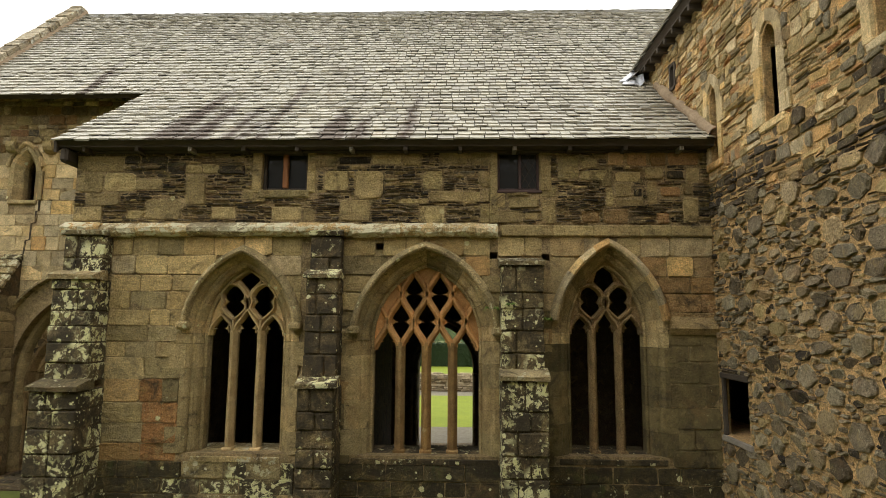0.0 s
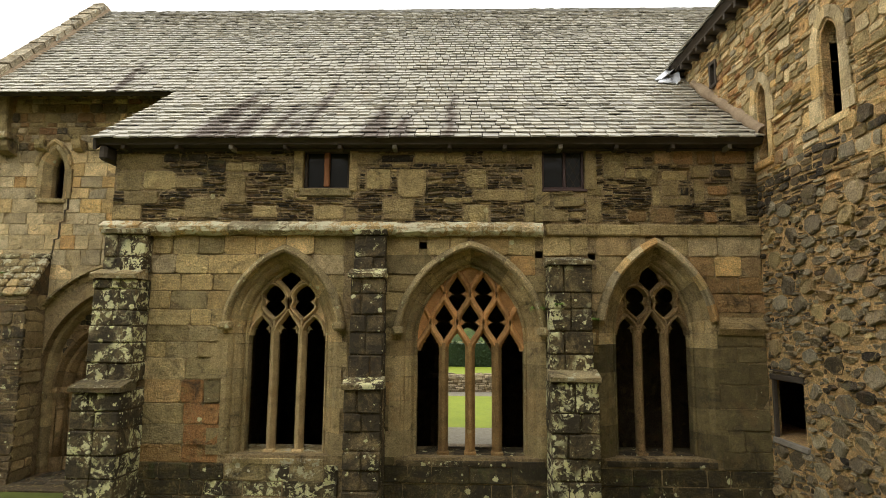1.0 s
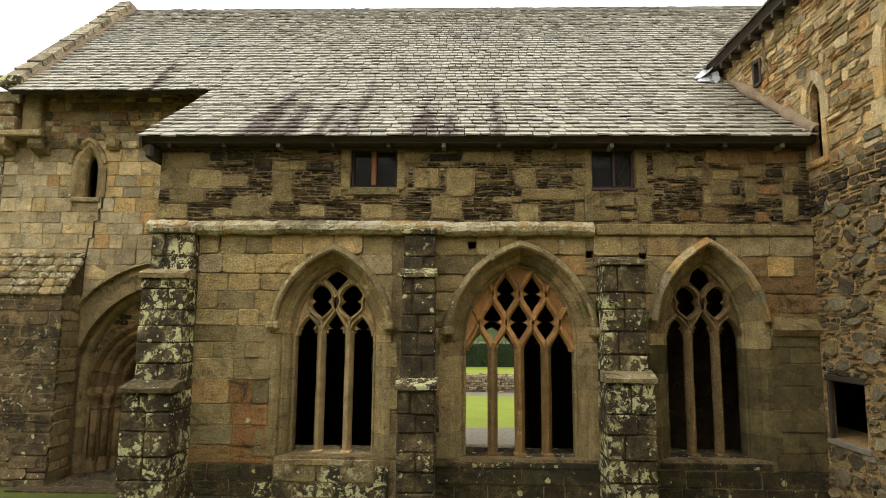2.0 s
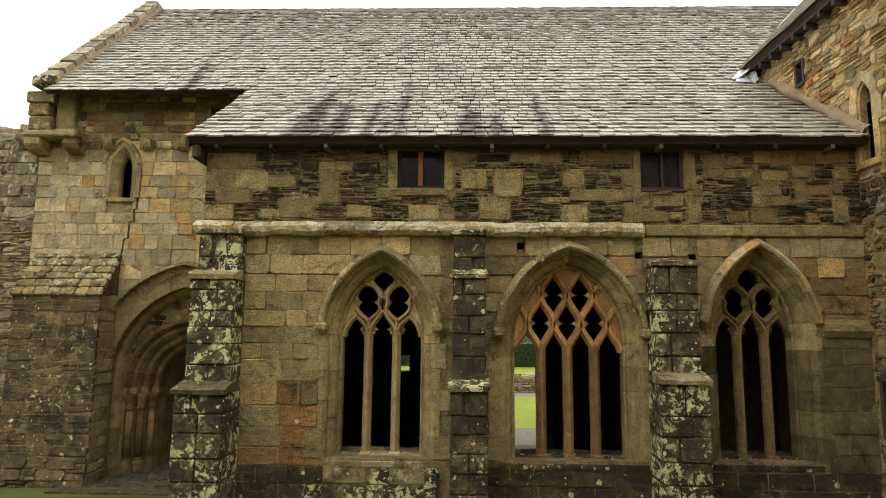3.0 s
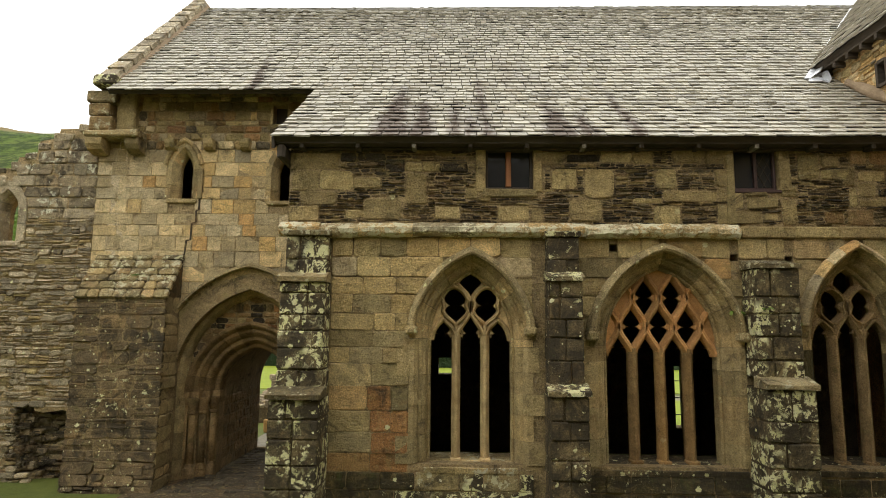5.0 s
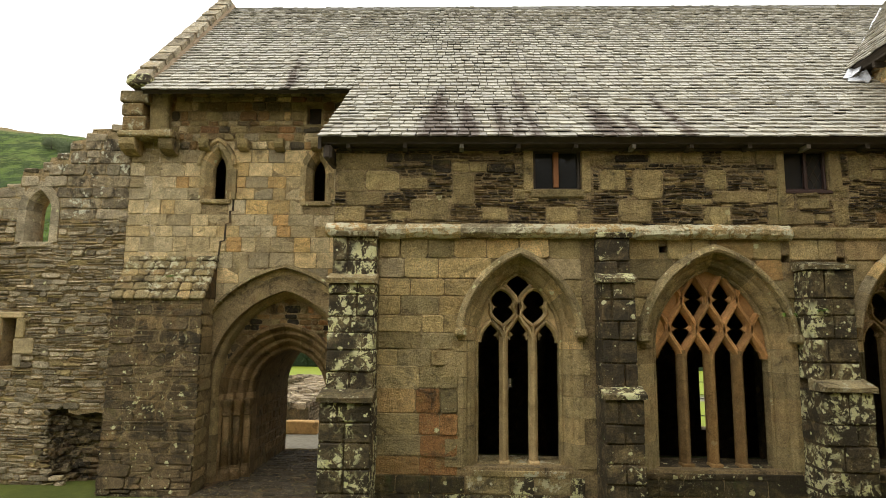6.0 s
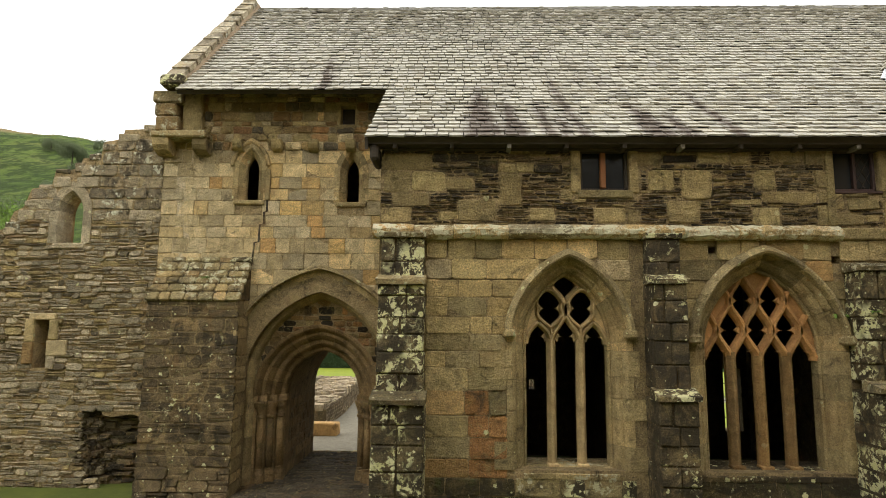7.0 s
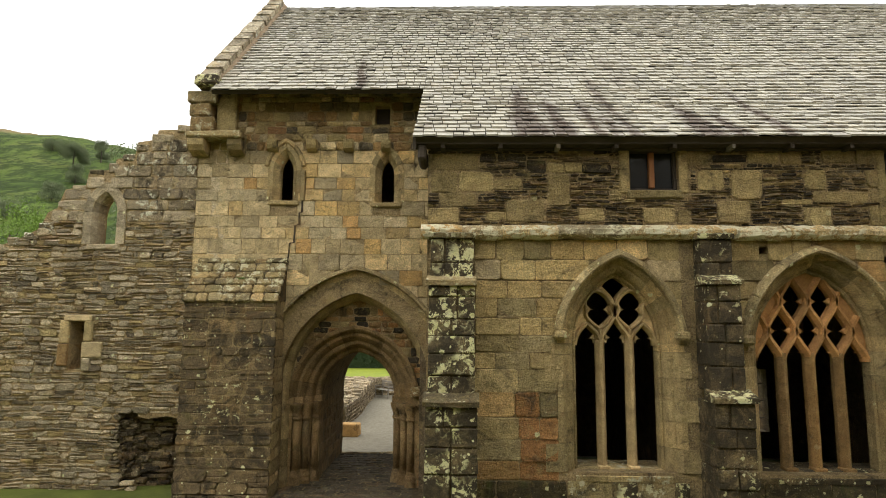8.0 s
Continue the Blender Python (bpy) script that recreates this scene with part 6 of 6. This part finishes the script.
CREST = [(-1200, 190), (-800, 232), (-600, 233), (-485, 220), (-440, 216.5), (-400, 207), (-355, 194), (-300, 178), (-150, 120), (50, 60), (300, 0)]


def hill_z(x, y):
    for (a, za), (b, zb) in zip(CREST, CREST[1:]):
        if a <= x <= b:
            t = (x - a) / (b - a)
            c = za + (zb - za) * t
            break
    else:
        c = 0
    if y <= 650:
        return c * (0.35 * smooth01((y - 150) / 500) + 0.65 * max(0.0, (y - 150) / 500))
    return c * (1 - 0.5 * smooth01((y - 650) / 500))


v, f = [], []
NX, NY = 150, 90
for j in range(NY + 1):
    for i in range(NX + 1):
        x, y = -1200 + 1500 * i / NX, 150 + 1000 * j / NY
        b = 3.2 * noise.noise((x * 0.012, y * 0.012, 0)) + 1.6 * noise.noise((x * 0.05, y * 0.05, 2)) + 0.8 * noise.noise((x * 0.15, y * 0.15, 4))
        v.append((x, y, hill_z(x, y) + b * smooth01((y - 150) / 120) - 0.5))
for j in range(NY):
    for i in range(NX):
        a = j * (NX + 1) + i
        f.append((a, a + 1, a + NX + 2, a + NX + 1))
tagged(new("hillside", mesh_of("hillside", v, f, M_HILL, True)), "steep green hillside of grass and bracken", "hill", kind="structure")


def tree(name, x, y, z, h, w, leaf, n, size, label, seed):
    """Tapered trunk, limbs, and a crown of many small leaves in clumps."""
    r = random.Random(seed)
    t = thing(name, label, "tree")
    prof = [(h * 0.035, z - 0.5), (h * 0.026, z + h * 0.15), (h * 0.018, z + h * 0.5), (h * 0.006, z + h * 0.85)]
    part("trunk", *lathe(x, y, prof, 8), M_BARK, t)
    limbs, pts = [], []
    for k in range(16):
        a, up = r.uniform(0, 6.28), r.uniform(0.28, 0.95)
        reach = w * 0.5 * math.sqrt(max(0.05, 1 - ((up - 0.5) / 0.55) ** 2)) * r.uniform(0.55, 1.0)
        c = Vector((x + reach * math.cos(a), y + reach * math.sin(a), z + h * up))
        s = Vector((x, y, z + h * max(0.15, up - 0.22)))
        d = (c - s)
        side = Vector((-d.y, d.x, 0)).normalized() * h * 0.006
        limbs.append(([s + side, s - side, c, s + Vector((0, 0, h * 0.012))], [(0, 1, 2), (1, 3, 2), (3, 0, 2)]))
        cr = w * r.uniform(0.20, 0.32)
        for _ in range(n // 8):
            q = Vector((r.gauss(0, 1), r.gauss(0, 1), r.gauss(0, 0.8)))
            q = q.normalized() * cr * (r.random() ** 0.4)
            pts.append(c + q)
    part("limbs", *merge(limbs), M_BARK, t)
    part("crown", *leaf_cards(pts, size * 0.55, r), leaf, t)["kind"] = "stuff"


tree("tree", -40.0, 44.0, 0.4, 12.0, 7.0, M_LEAF, 5000, 0.17, "bright green leafy tree behind the ruined wall", 1)
tree("tree", -35.6, 52.0, 0.4, 19.6, 4.5, M_LEAF_DARK, 1800, 0.2, "slender tree rising behind the broken wall top", 2)
tree("tree", -346, 502, 139, 23, 20, M_LEAF_DARK, 6000, 0.8, "round dull green tree on the hillside", 3)
tree("tree", -346.6, 542, 155, 21, 13, M_LEAF_DARK, 4000, 0.7, "upright tree alone on the hillside", 4)
tree("tree", -396, 544, 168.5, 10, 14, M_LEAF_DARK, 3000, 0.65, "low bushy tree on the hillside", 5)
tree("tree", -313.5, 458, 114, 14, 15, M_LEAF_DARK, 3200, 0.65, "low round tree on the lower hillside", 6)
tree("tree", -295.6, 408, 89, 13, 15, M_LEAF_DARK, 3200, 0.6, "dark thorn bush on the lower hillside", 7)
tree("tree", -286.5, 360, 68, 12, 20, M_LEAF_DARK, 3200, 0.6, "broad dull bush at the foot of the hill", 8)


def tuft(x, y, z, n, size, seed):
    r = random.Random(seed)
    t = thing("wall_fern", "small green fern growing from a masonry joint", "plant")
    v, f = [], []
    for _ in range(n):
        a, ln, dr = r.uniform(math.pi, 2 * math.pi), size * r.uniform(0.5, 1.0), r.uniform(0.1, 0.7)
        d = Vector((math.cos(a), math.sin(a), 0))
        s = Vector((-d.y, d.x, 0)) * 0.012
        b = Vector((x + r.uniform(-0.08, 0.08), y, z))
        p1, p2 = b + d * ln * 0.5 + Vector((0, 0, ln * 0.35)), b + d * ln + Vector((0, 0, ln * (0.4 - dr)))
        k = len(v)
        v += [b - s * 0.4, b + s * 0.4, p1 + s, p1 - s, p2]
        f += [(k, k + 1, k + 2, k + 3), (k + 3, k + 2, k + 4)]
    part("fronds", v, f, M_LEAF, t)


tuft(0.74, FACE - 0.05, 3.95, 26, 0.16, 1)
tuft(1.62, FACE - 0.03, 3.78, 22, 0.15, 2)
tuft(0.95, 9.55, 4.02, 16, 0.10, 3)
tuft(-10.6, 12.75, 4.72, 24, 0.12, 4)

# ---- masonry of the walls ----


def front_cuts(a, b):
    m = (a + b) / 2
    cuts = []
    for ar in (A_W1, A_W2, A_W3):
        if b > ar.z0 - 0.11:
            h = ar.half(max(m, ar.z0), 0.33)
            if h > 0:
                cuts.append((ar.cx - h, ar.cx + h))
    for z0, z1, x0, x1 in ((0, 5.3, -6.6, -5.83), (0, 5.3, -2.54, -1.84), (0, 4.8, 0.84, 1.52)):
        if a < z1:
            cuts.append((x0, x1))
    for x, z in PUTLOGS:
        if a < z + 0.06 and b > z - 0.06:
            cuts.append((x - 0.065, x + 0.065))
    return cuts


def front_pick(u, v):
    if -5.45 < u < -4.55 and 1.55 < v < 2.75 and RNG.random() < 0.5:
        return M_RED
    if 3.6 < v and u < 1.5 and RNG.random() < 0.7:
        return M_YELLOW
    if v > 4.3 and RNG.random() < 0.38:
        return M_GOLD if u < 1.0 or RNG.random() < 0.5 else M_WARM_ASHLAR
    if u > 3.3 and v > 3.9:
        return M_WARM_ASHLAR
    if v < 1.5:
        r = RNG.random()
        if u > -1.8 or u < -4.5:
            return M_WET if v < 1.3 or r < 0.6 else M_CRUST2
        return M_CRUST if r < 0.75 else M_LEDGE
    # corner and lower courses: shade put in by a darker stone
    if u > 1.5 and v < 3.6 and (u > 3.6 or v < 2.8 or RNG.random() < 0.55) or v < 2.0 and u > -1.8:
        return M_SHADED
    if RNG.random() < 0.05:
        return M_WARM_ASHLAR if v < 3.6 else M_GOLD
    return None


for z0, z1 in ((0.3, 1.43), (1.43, 5.19)):
    masonry(wall_front, z0, z1, lambda a, b: minus(X_L, SIDE, front_cuts(a, b)), (0.24, 0.40), (0.32, 0.72), to_front, M_ASHLAR, gap=0.012, proud=(0.0, 0.02), rnd=0.12, jit=0.008, edge=0.010, pick=front_pick, limit=100 if z1 < 2 else 300, name="ashlar_block")

# upper band: squared blocks set among thin dark slate stones (x, z, width, height)
BAND_WEST = [(-6.6, 6.32, 0.83, 0.29), (-6.55, 5.96, 0.44, 0.35), (-6.09, 5.98, 0.57, 0.33), (-5.52, 6.0, 0.46, 0.19), (-6.4, 5.72, 0.6, 0.24), (-6.6, 5.45, 0.5, 0.25), (-5.32, 5.48, 0.63, 0.35), (-5.63, 5.5, 0.31, 0.14), (-4.63, 5.73, 0.35, 0.53), (-4.66, 6.3, 0.29, 0.15), (-4.36, 6.3, 0.29, 0.17), (-4.14, 5.49, 0.41, 0.21), (-3.62, 5.83, 0.18, 0.18), (-2.47, 6.42, 0.46, 0.22), (-2.2, 6.0, 0.41, 0.35), (-1.65, 5.85, 0.49, 0.5), (-1.9, 5.46, 0.52, 0.37), (-3.09, 5.46, 0.51, 0.24), (-2.56, 5.45, 0.21, 0.23)]
BAND_MID = [(-1.37, 6.45, 0.5, 0.19), (-0.84, 6.43, 0.32, 0.21), (-0.49, 6.01, 0.35, 0.34), (-0.36, 5.8, 0.87, 0.18), (-0.53, 5.41, 0.44, 0.3), (-0.18, 6.45, 0.47, 0.23), (0.35, 6.43, 0.33, 0.25), (0.5, 6.05, 0.19, 0.3), (0.54, 5.79, 0.14, 0.22), (0.51, 5.42, 0.17, 0.33), (-0.86, 5.78, 0.47, 0.08), (0.78, 5.7, 0.16, 0.25), (0.98, 5.89, 0.35, 0.09), (0.99, 5.68, 0.5, 0.18), (0.77, 5.43, 0.45, 0.21), (1.27, 5.49, 0.21, 0.12)]
BAND_EAST = [(1.85, 6.18, 0.34, 0.42), (2.24, 6.38, 0.29, 0.17), (2.23, 6.17, 0.48, 0.18), (1.56, 5.88, 0.26, 0.18), (1.56, 5.41, 0.23, 0.43), (2.57, 6.07, 0.2, 0.33), (2.83, 6.15, 0.43, 0.16), (2.82, 5.88, 0.28, 0.24), (3.35, 5.76, 0.18, 0.39), (2.66, 5.73, 0.12, 0.31), (2.82, 5.73, 0.47, 0.11), (3.95, 5.92, 0.17, 0.2), (4.02, 6.15, 0.24, 0.25), (3.96, 5.43, 0.24, 0.45), (3.32, 6.18, 0.31, 0.21)]
BAND_WARM = [(2.24, 5.44, 0.3, 0.2), (2.61, 5.42, 0.41, 0.25), (2.7, 6.43, 0.28, 0.24), (3.03, 6.43, 0.34, 0.24), (3.42, 6.42, 0.27, 0.25), (3.73, 6.43, 0.52, 0.24), (3.58, 5.89, 0.33, 0.16), (3.51, 5.42, 0.21, 0.19)]
# first and sixth black blocks stand in for dark holes in the wall
BAND_BLACK = [(-4.97, 6.28, 0.31, 0.23), (-4.07, 6.28, 0.47, 0.15), (-5.75, 6.46, 0.28, 0.15), (-5.45, 6.48, 0.47, 0.13), (-1.95, 6.46, 0.56, 0.13), (3.7, 6.19, 0.28, 0.14), (3.14, 5.88, 0.13, 0.14)]
BAND = BAND_WEST + BAND_MID + BAND_EAST + BAND_WARM + BAND_BLACK
for group, m in ((BAND_WEST, M_BLOCK), (BAND_MID, M_BLOCK), (BAND_EAST, M_BLOCK), (BAND_WARM, M_WARM_ASHLAR), (BAND_BLACK, M_BLACK)):
    for x, z, w, h in group:
        x0, x1 = max(x, X_L) + 0.006, min(x + w, SIDE) - 0.006
        piece("block", *stone_vf(x0, x1, z + 0.006, z + h - 0.006, RNG.uniform(0.004, 0.02), 0.05, to_front, 0.16, 0.012, None, 0.012), m, wall_front)


def band_cuts(a, b):
    m = (a + b) / 2
    cuts = [(x - 0.012, x + w + 0.012) for x, z, w, h in BAND if a < z + h - 0.01 and b > z + 0.01]
    return cuts + [(w[0] - 0.16, w[1] + 0.18) for w in UP_WINS if b > 5.87]


masonry(wall_front, 5.41, 6.66, lambda a, b: minus(X_L, SIDE, band_cuts(a, b)), (0.028, 0.062), (0.07, 0.30), to_front, M_SLATEY, gap=0.016, proud=(-0.006, 0.026), depth=0.04, rnd=0.6, jit=0.009, warp=lambda u, v: 0.022 * noise.noise((u * 3.0, v * 3.0, 0)), name="slate_stone", near=lambda u, v: -4.0 < u < 1.0, pick=lambda u, v: RNG.choice([None] * 5 + [M_BLOCK, M_RUBBLE]))

# set-back wall
def back_cuts(a, b):
    m = (a + b) / 2
    h = A_OUT.half(m, 0.60)
    cuts = [(A_OUT.cx - h, A_OUT.cx + h)] if h > 0 else []
    for ar in BACK_WINS:
        if b > ar.z0 - 0.02 and m < ar.zs + 0.45:
            k = ar.half(min(max(m, ar.z0), 9), 0.16)
            if k > 0:
                cuts.append((ar.cx - k, ar.cx + k))
    if a < 8.63 and b > 8.2:
        cuts.append((-7.95, -7.61))
    if a < 4.3:
        cuts.append((-11.7, -9.8))
    return cuts


masonry(wall_back, 0.3, 7.6, lambda a, b: minus(-11.86, X_L + 0.25, back_cuts(a, b)), (0.25, 0.36), (0.28, 0.56), to_back, M_GOLD, gap=0.010, proud=(0.0, 0.009), rnd=0.05, jit=0.004, edge=0.008, name="ashlar_block")
masonry(wall_back, 7.6, 9.12, lambda a, b: minus(-11.6, X_L + 0.25, back_cuts(a, b)), (0.10, 0.24), (0.16, 0.42), to_back, M_WARM_ASHLAR, gap=0.016, proud=(0.004, 0.03), rnd=0.25, jit=0.012, name="stone", pick=lambda u, v: RNG.choice([None, M_RUBBLE, M_WARM, M_BLOCK, M_GOLD]))


# ruined wall
def ruin_top(x):
    for (a, za), (b, zb) in zip(RUIN_TOP, RUIN_TOP[1:]):
        if a <= x <= b:
            return za + (zb - za) * (x - a) / (b - a)
    return RUIN_TOP[-1][1]


def ruin_spans(a, b):
    m = (a + b) / 2
    cuts = []
    h = A_RUINWIN.half(max(m, 5.5), 0.22) if 5.42 < m < 6.95 else 0
    if h > 0:
        cuts.append((A_RUINWIN.cx - h, A_RUINWIN.cx + h))
    if b > SLIT[2] and a < SLIT[3]:
        cuts.append((SLIT[0] - 0.02, SLIT[1] + 0.02))
    if m < 1.95:
        cuts.append((-13.2 + (0.42 if m < 0.62 else 0.25 * max(0.0, 1.1 - m)) + 0.08 * noise.noise((m * 9, 0, 0)), -11.6))
    out, x = [], None
    for s, e in minus(-17.5, -11.86, cuts):
        k = s
        start = None
        while k <= e + 1e-6:
            ok = ruin_top(k) >= b - 0.02
            if ok and start is None:
                start = k
            if not ok and start is not None:
                out.append((start, k))
                start = None
            k += 0.06
        if start is not None:
            out.append((start, e))
    return out


ruin_warp = lambda u, v: 0.05 * noise.noise((u * 0.8, v * 0.9, 0.0)) + 0.02 * noise.noise((u * 3.0, v * 3.0, 4.0))
masonry(wall_ruin, 0.2, 6.0, ruin_spans, (0.06, 0.17), (0.11, 0.46), to_back, M_RUIN, gap=0.021, proud=(-0.002, 0.034), rnd=0.42, jit=0.016, warp=ruin_warp, name="stone", near=lambda u, v: u > -14.6 and v > 2.0, split=0.45, edge=0.012, pick=lambda u, v: RNG.choice([None] * 6 + [M_RUBBLE, M_BLOCK]))
# squared blocks near the broken top
masonry(wall_ruin, 6.0, 8.12, ruin_spans, (0.22, 0.36), (0.26, 0.58), to_back, M_RUINTOP, gap=0.016, proud=(0.0, 0.03), rnd=0.22, jit=0.014, name="block", limit=120, split=0.25, edge=0.016, pick=lambda u, v: M_RUIN if u < -14.2 or RNG.random() < 0.2 else None)
# rough broken heads along the top
tops = []
x = -17.0
while x < -11.7:
    z = ruin_top(x)
    w = RNG.uniform(0.2, 0.5)
    tops.append((x, x + w, z))
    x += w + RNG.uniform(0.0, 0.12)
for a, b, z in tops:
    y = BACK - 0.02
    while y < BACK + 0.75:
        d = RNG.uniform(0.2, 0.38)
        h = RNG.uniform(0.05, 0.14)
        zz = min(ruin_top(a), ruin_top(b))
        piece("top_stone", *box_vf(a, b - 0.01, y, y + d - 0.01, zz - 0.06, zz + h, 0.02, 0.02), M_RUINTOP if RNG.random() < 0.6 else M_RUIN, wall_ruin)
        y += d
# hollow where the facing has fallen away: stones left standing deep in the core, open at its far end
hollow = []
for k in range(560):
    zc = RNG.uniform(0.1, 2.0)
    xc = RNG.uniform(-13.4, -12.35 + 0.25 * (zc > 1.4))
    back = BACK + 0.08 + 0.55 * min(1.0, max(0.0, (xc + 13.35) / 0.5)) * RNG.uniform(0.5, 1.0)
    w, h = RNG.uniform(0.10, 0.24), RNG.uniform(0.025, 0.06)
    hollow.append(box_vf(xc - w, xc + w, back, BACK + 0.84, zc - h, zc + h, 0.012, 0.015))
# dark slate and rubble tones deepen the shade in the hollow
part("broken_stones", *merge(hollow[::2]), M_SLATEY, wall_ruin)["kind"] = "stuff"
part("broken_stones", *merge(hollow[1::2]), M_RUBBLE, wall_ruin)["kind"] = "stuff"

# side wall
def side_spans(a, b):
    m = (a + b) / 2
    cuts = []
    for ar in SIDE_WINS:
        if b > ar.z0 - 0.02 and m < ar.zs + 0.6:
            k = ar.half(max(m, ar.z0), 0.19)
            if k > 0:
                cuts.append((ar.cx - k, ar.cx + k))
    for y0, y1, z0, z1 in (LOW_WIN, SIDE_SLIT):
        if b > z0 - 0.05 and a < z1 + 0.05:
            cuts.append((y0 - 0.02, y1 + 0.02))
    hi = 9.98 if b < 6.85 else min(13.4, 9.7 + (m - 6.85) * 1.35)
    return minus(-0.5, hi, cuts)


side_warp = lambda u, v: 0.07 * noise.noise((u * 0.55, v * 0.6, 2.0)) + 0.03 * noise.noise((u * 1.6, v * 1.6, 5.0))

def side_pick(u, v):
    r = RNG.random()
    return M_BLOCK if r < 0.07 else (M_SLATEY if r < 0.22 else (M_RUBBLE if r < 0.6 else M_SIDE))


def side_high(u, v):
    """Patches of golden squared stone, reddish stone and dark slaty rubble."""
    k = noise.noise((u * 0.8, v * 0.8, 9.0)) + RNG.uniform(-0.25, 0.25) + 0.16 * (v - 7.2)
    if k > 0.05:
        return M_RED if RNG.random() < 0.16 else (M_GOLD if RNG.random() < 0.7 else M_BLOCK)
    return M_SLATEY if k < -0.30 else RNG.choice([M_WARM, M_SIDE, M_BLOCK, M_GOLD])


def side_inside(u, v):
    return any(a <= u <= b for a, b in side_spans(v - 0.02, v + 0.02))


side_near = lambda u, v: 6.8 < u < 10 and 2.0 < v < 5.0
bigs = []
sizes = sorted((RNG.random() ** 2.2 for k in range(6000)), reverse=True)
for q in sizes:
    cu, cv = RNG.uniform(4.9, 10.0), RNG.uniform(0.4, 5.6)
    ru = 0.05 + q * 0.15
    rv = ru * RNG.uniform(0.38, 0.8)
    if all(abs(cv - b) > rv + d + 0.03 or ((cu - a) / (ru + c + 0.022)) ** 2 + ((cv - b) / (rv + d + 0.022)) ** 2 > 1 for a, b, c, d in bigs) and side_inside(cu - ru, cv) and side_inside(cu + ru, cv) and side_inside(cu, cv + rv):
        bigs.append((cu, cv, ru, rv))
lst = {}
for cu, cv, ru, rv in bigs:
    n = RNG.choice([6, 7, 8])
    a0 = RNG.uniform(0, 6.28)
    ring = []
    for q in range(n):
        a, s = a0 + 2 * math.pi * (q + RNG.uniform(-0.3, 0.3)) / n, RNG.uniform(0.9, 1.14)
        ring.append((cu + ru * s * math.cos(a), cv + rv * s * math.sin(a)))
    pr, ta, tb = RNG.uniform(0.012, 0.055), RNG.uniform(-0.03, 0.03), RNG.uniform(-0.03, 0.03)
    vs = [to_side(a, b + side_warp(cu, cv), -0.05) for a, b in ring] + [to_side(a, b + side_warp(cu, cv), pr - 0.012) for a, b in ring]
    vs += [to_side(cu + (a - cu) * 0.84, cv + (b - cv) * 0.84 + side_warp(cu, cv), pr + ta * (a - cu) / ru + tb * (b - cv) / rv) for a, b in ring]
    f = [(lv + q, lv + (q + 1) % n, lv + n + (q + 1) % n, lv + n + q) for lv in (0, n) for q in range(n)] + [tuple(range(2 * n, 3 * n))]
    m = side_pick(cu, cv)
    if side_near(cu, cv):
        piece("stone", vs, f, m, wall_side)
    else:
        lst.setdefault(m.name, []).append((vs, f))
for mname, q in lst.items():
    part("large_stones", *merge(q), bpy.data.materials[mname], wall_side)["kind"] = "stuff"


def thin_spans(a, b):
    m = (a + b) / 2
    cuts = []
    for cu, cv, ru, rv in bigs:
        t = (m - cv) / (rv + 0.02)
        if abs(t) < 1:
            h = (ru + 0.012) * math.sqrt(1 - t * t)
            cuts.append((cu - h, cu + h))
    return [(s + RNG.uniform(0, 0.03), e - RNG.uniform(0, 0.03)) for p, q in side_spans(a, b) for s, e in minus(p, q, cuts) if e - s > 0.07]


masonry(wall_side, 0.2, 5.5, thin_spans, (0.04, 0.10), (0.08, 0.30), to_side, M_SIDE, gap=0.022, proud=(0.0, 0.04), rnd=0.5, jit=0.014, warp=side_warp, near=side_near, name="stone", limit=200, pick=side_pick, split=0.15, edge=0.010)
# courses of squared golden and red stones higher up, with thin slaty beds between
masonry(wall_side, 5.5, 9.42, side_spans, (0.06, 0.24), (0.12, 0.40), to_side, M_WARM, gap=0.022, proud=(0.0, 0.035), rnd=0.32, jit=0.016, warp=side_warp, name="stone", near=lambda u, v: 6.0 < u < 10.5, limit=300, pick=side_high, split=0.5, edge=0.012)
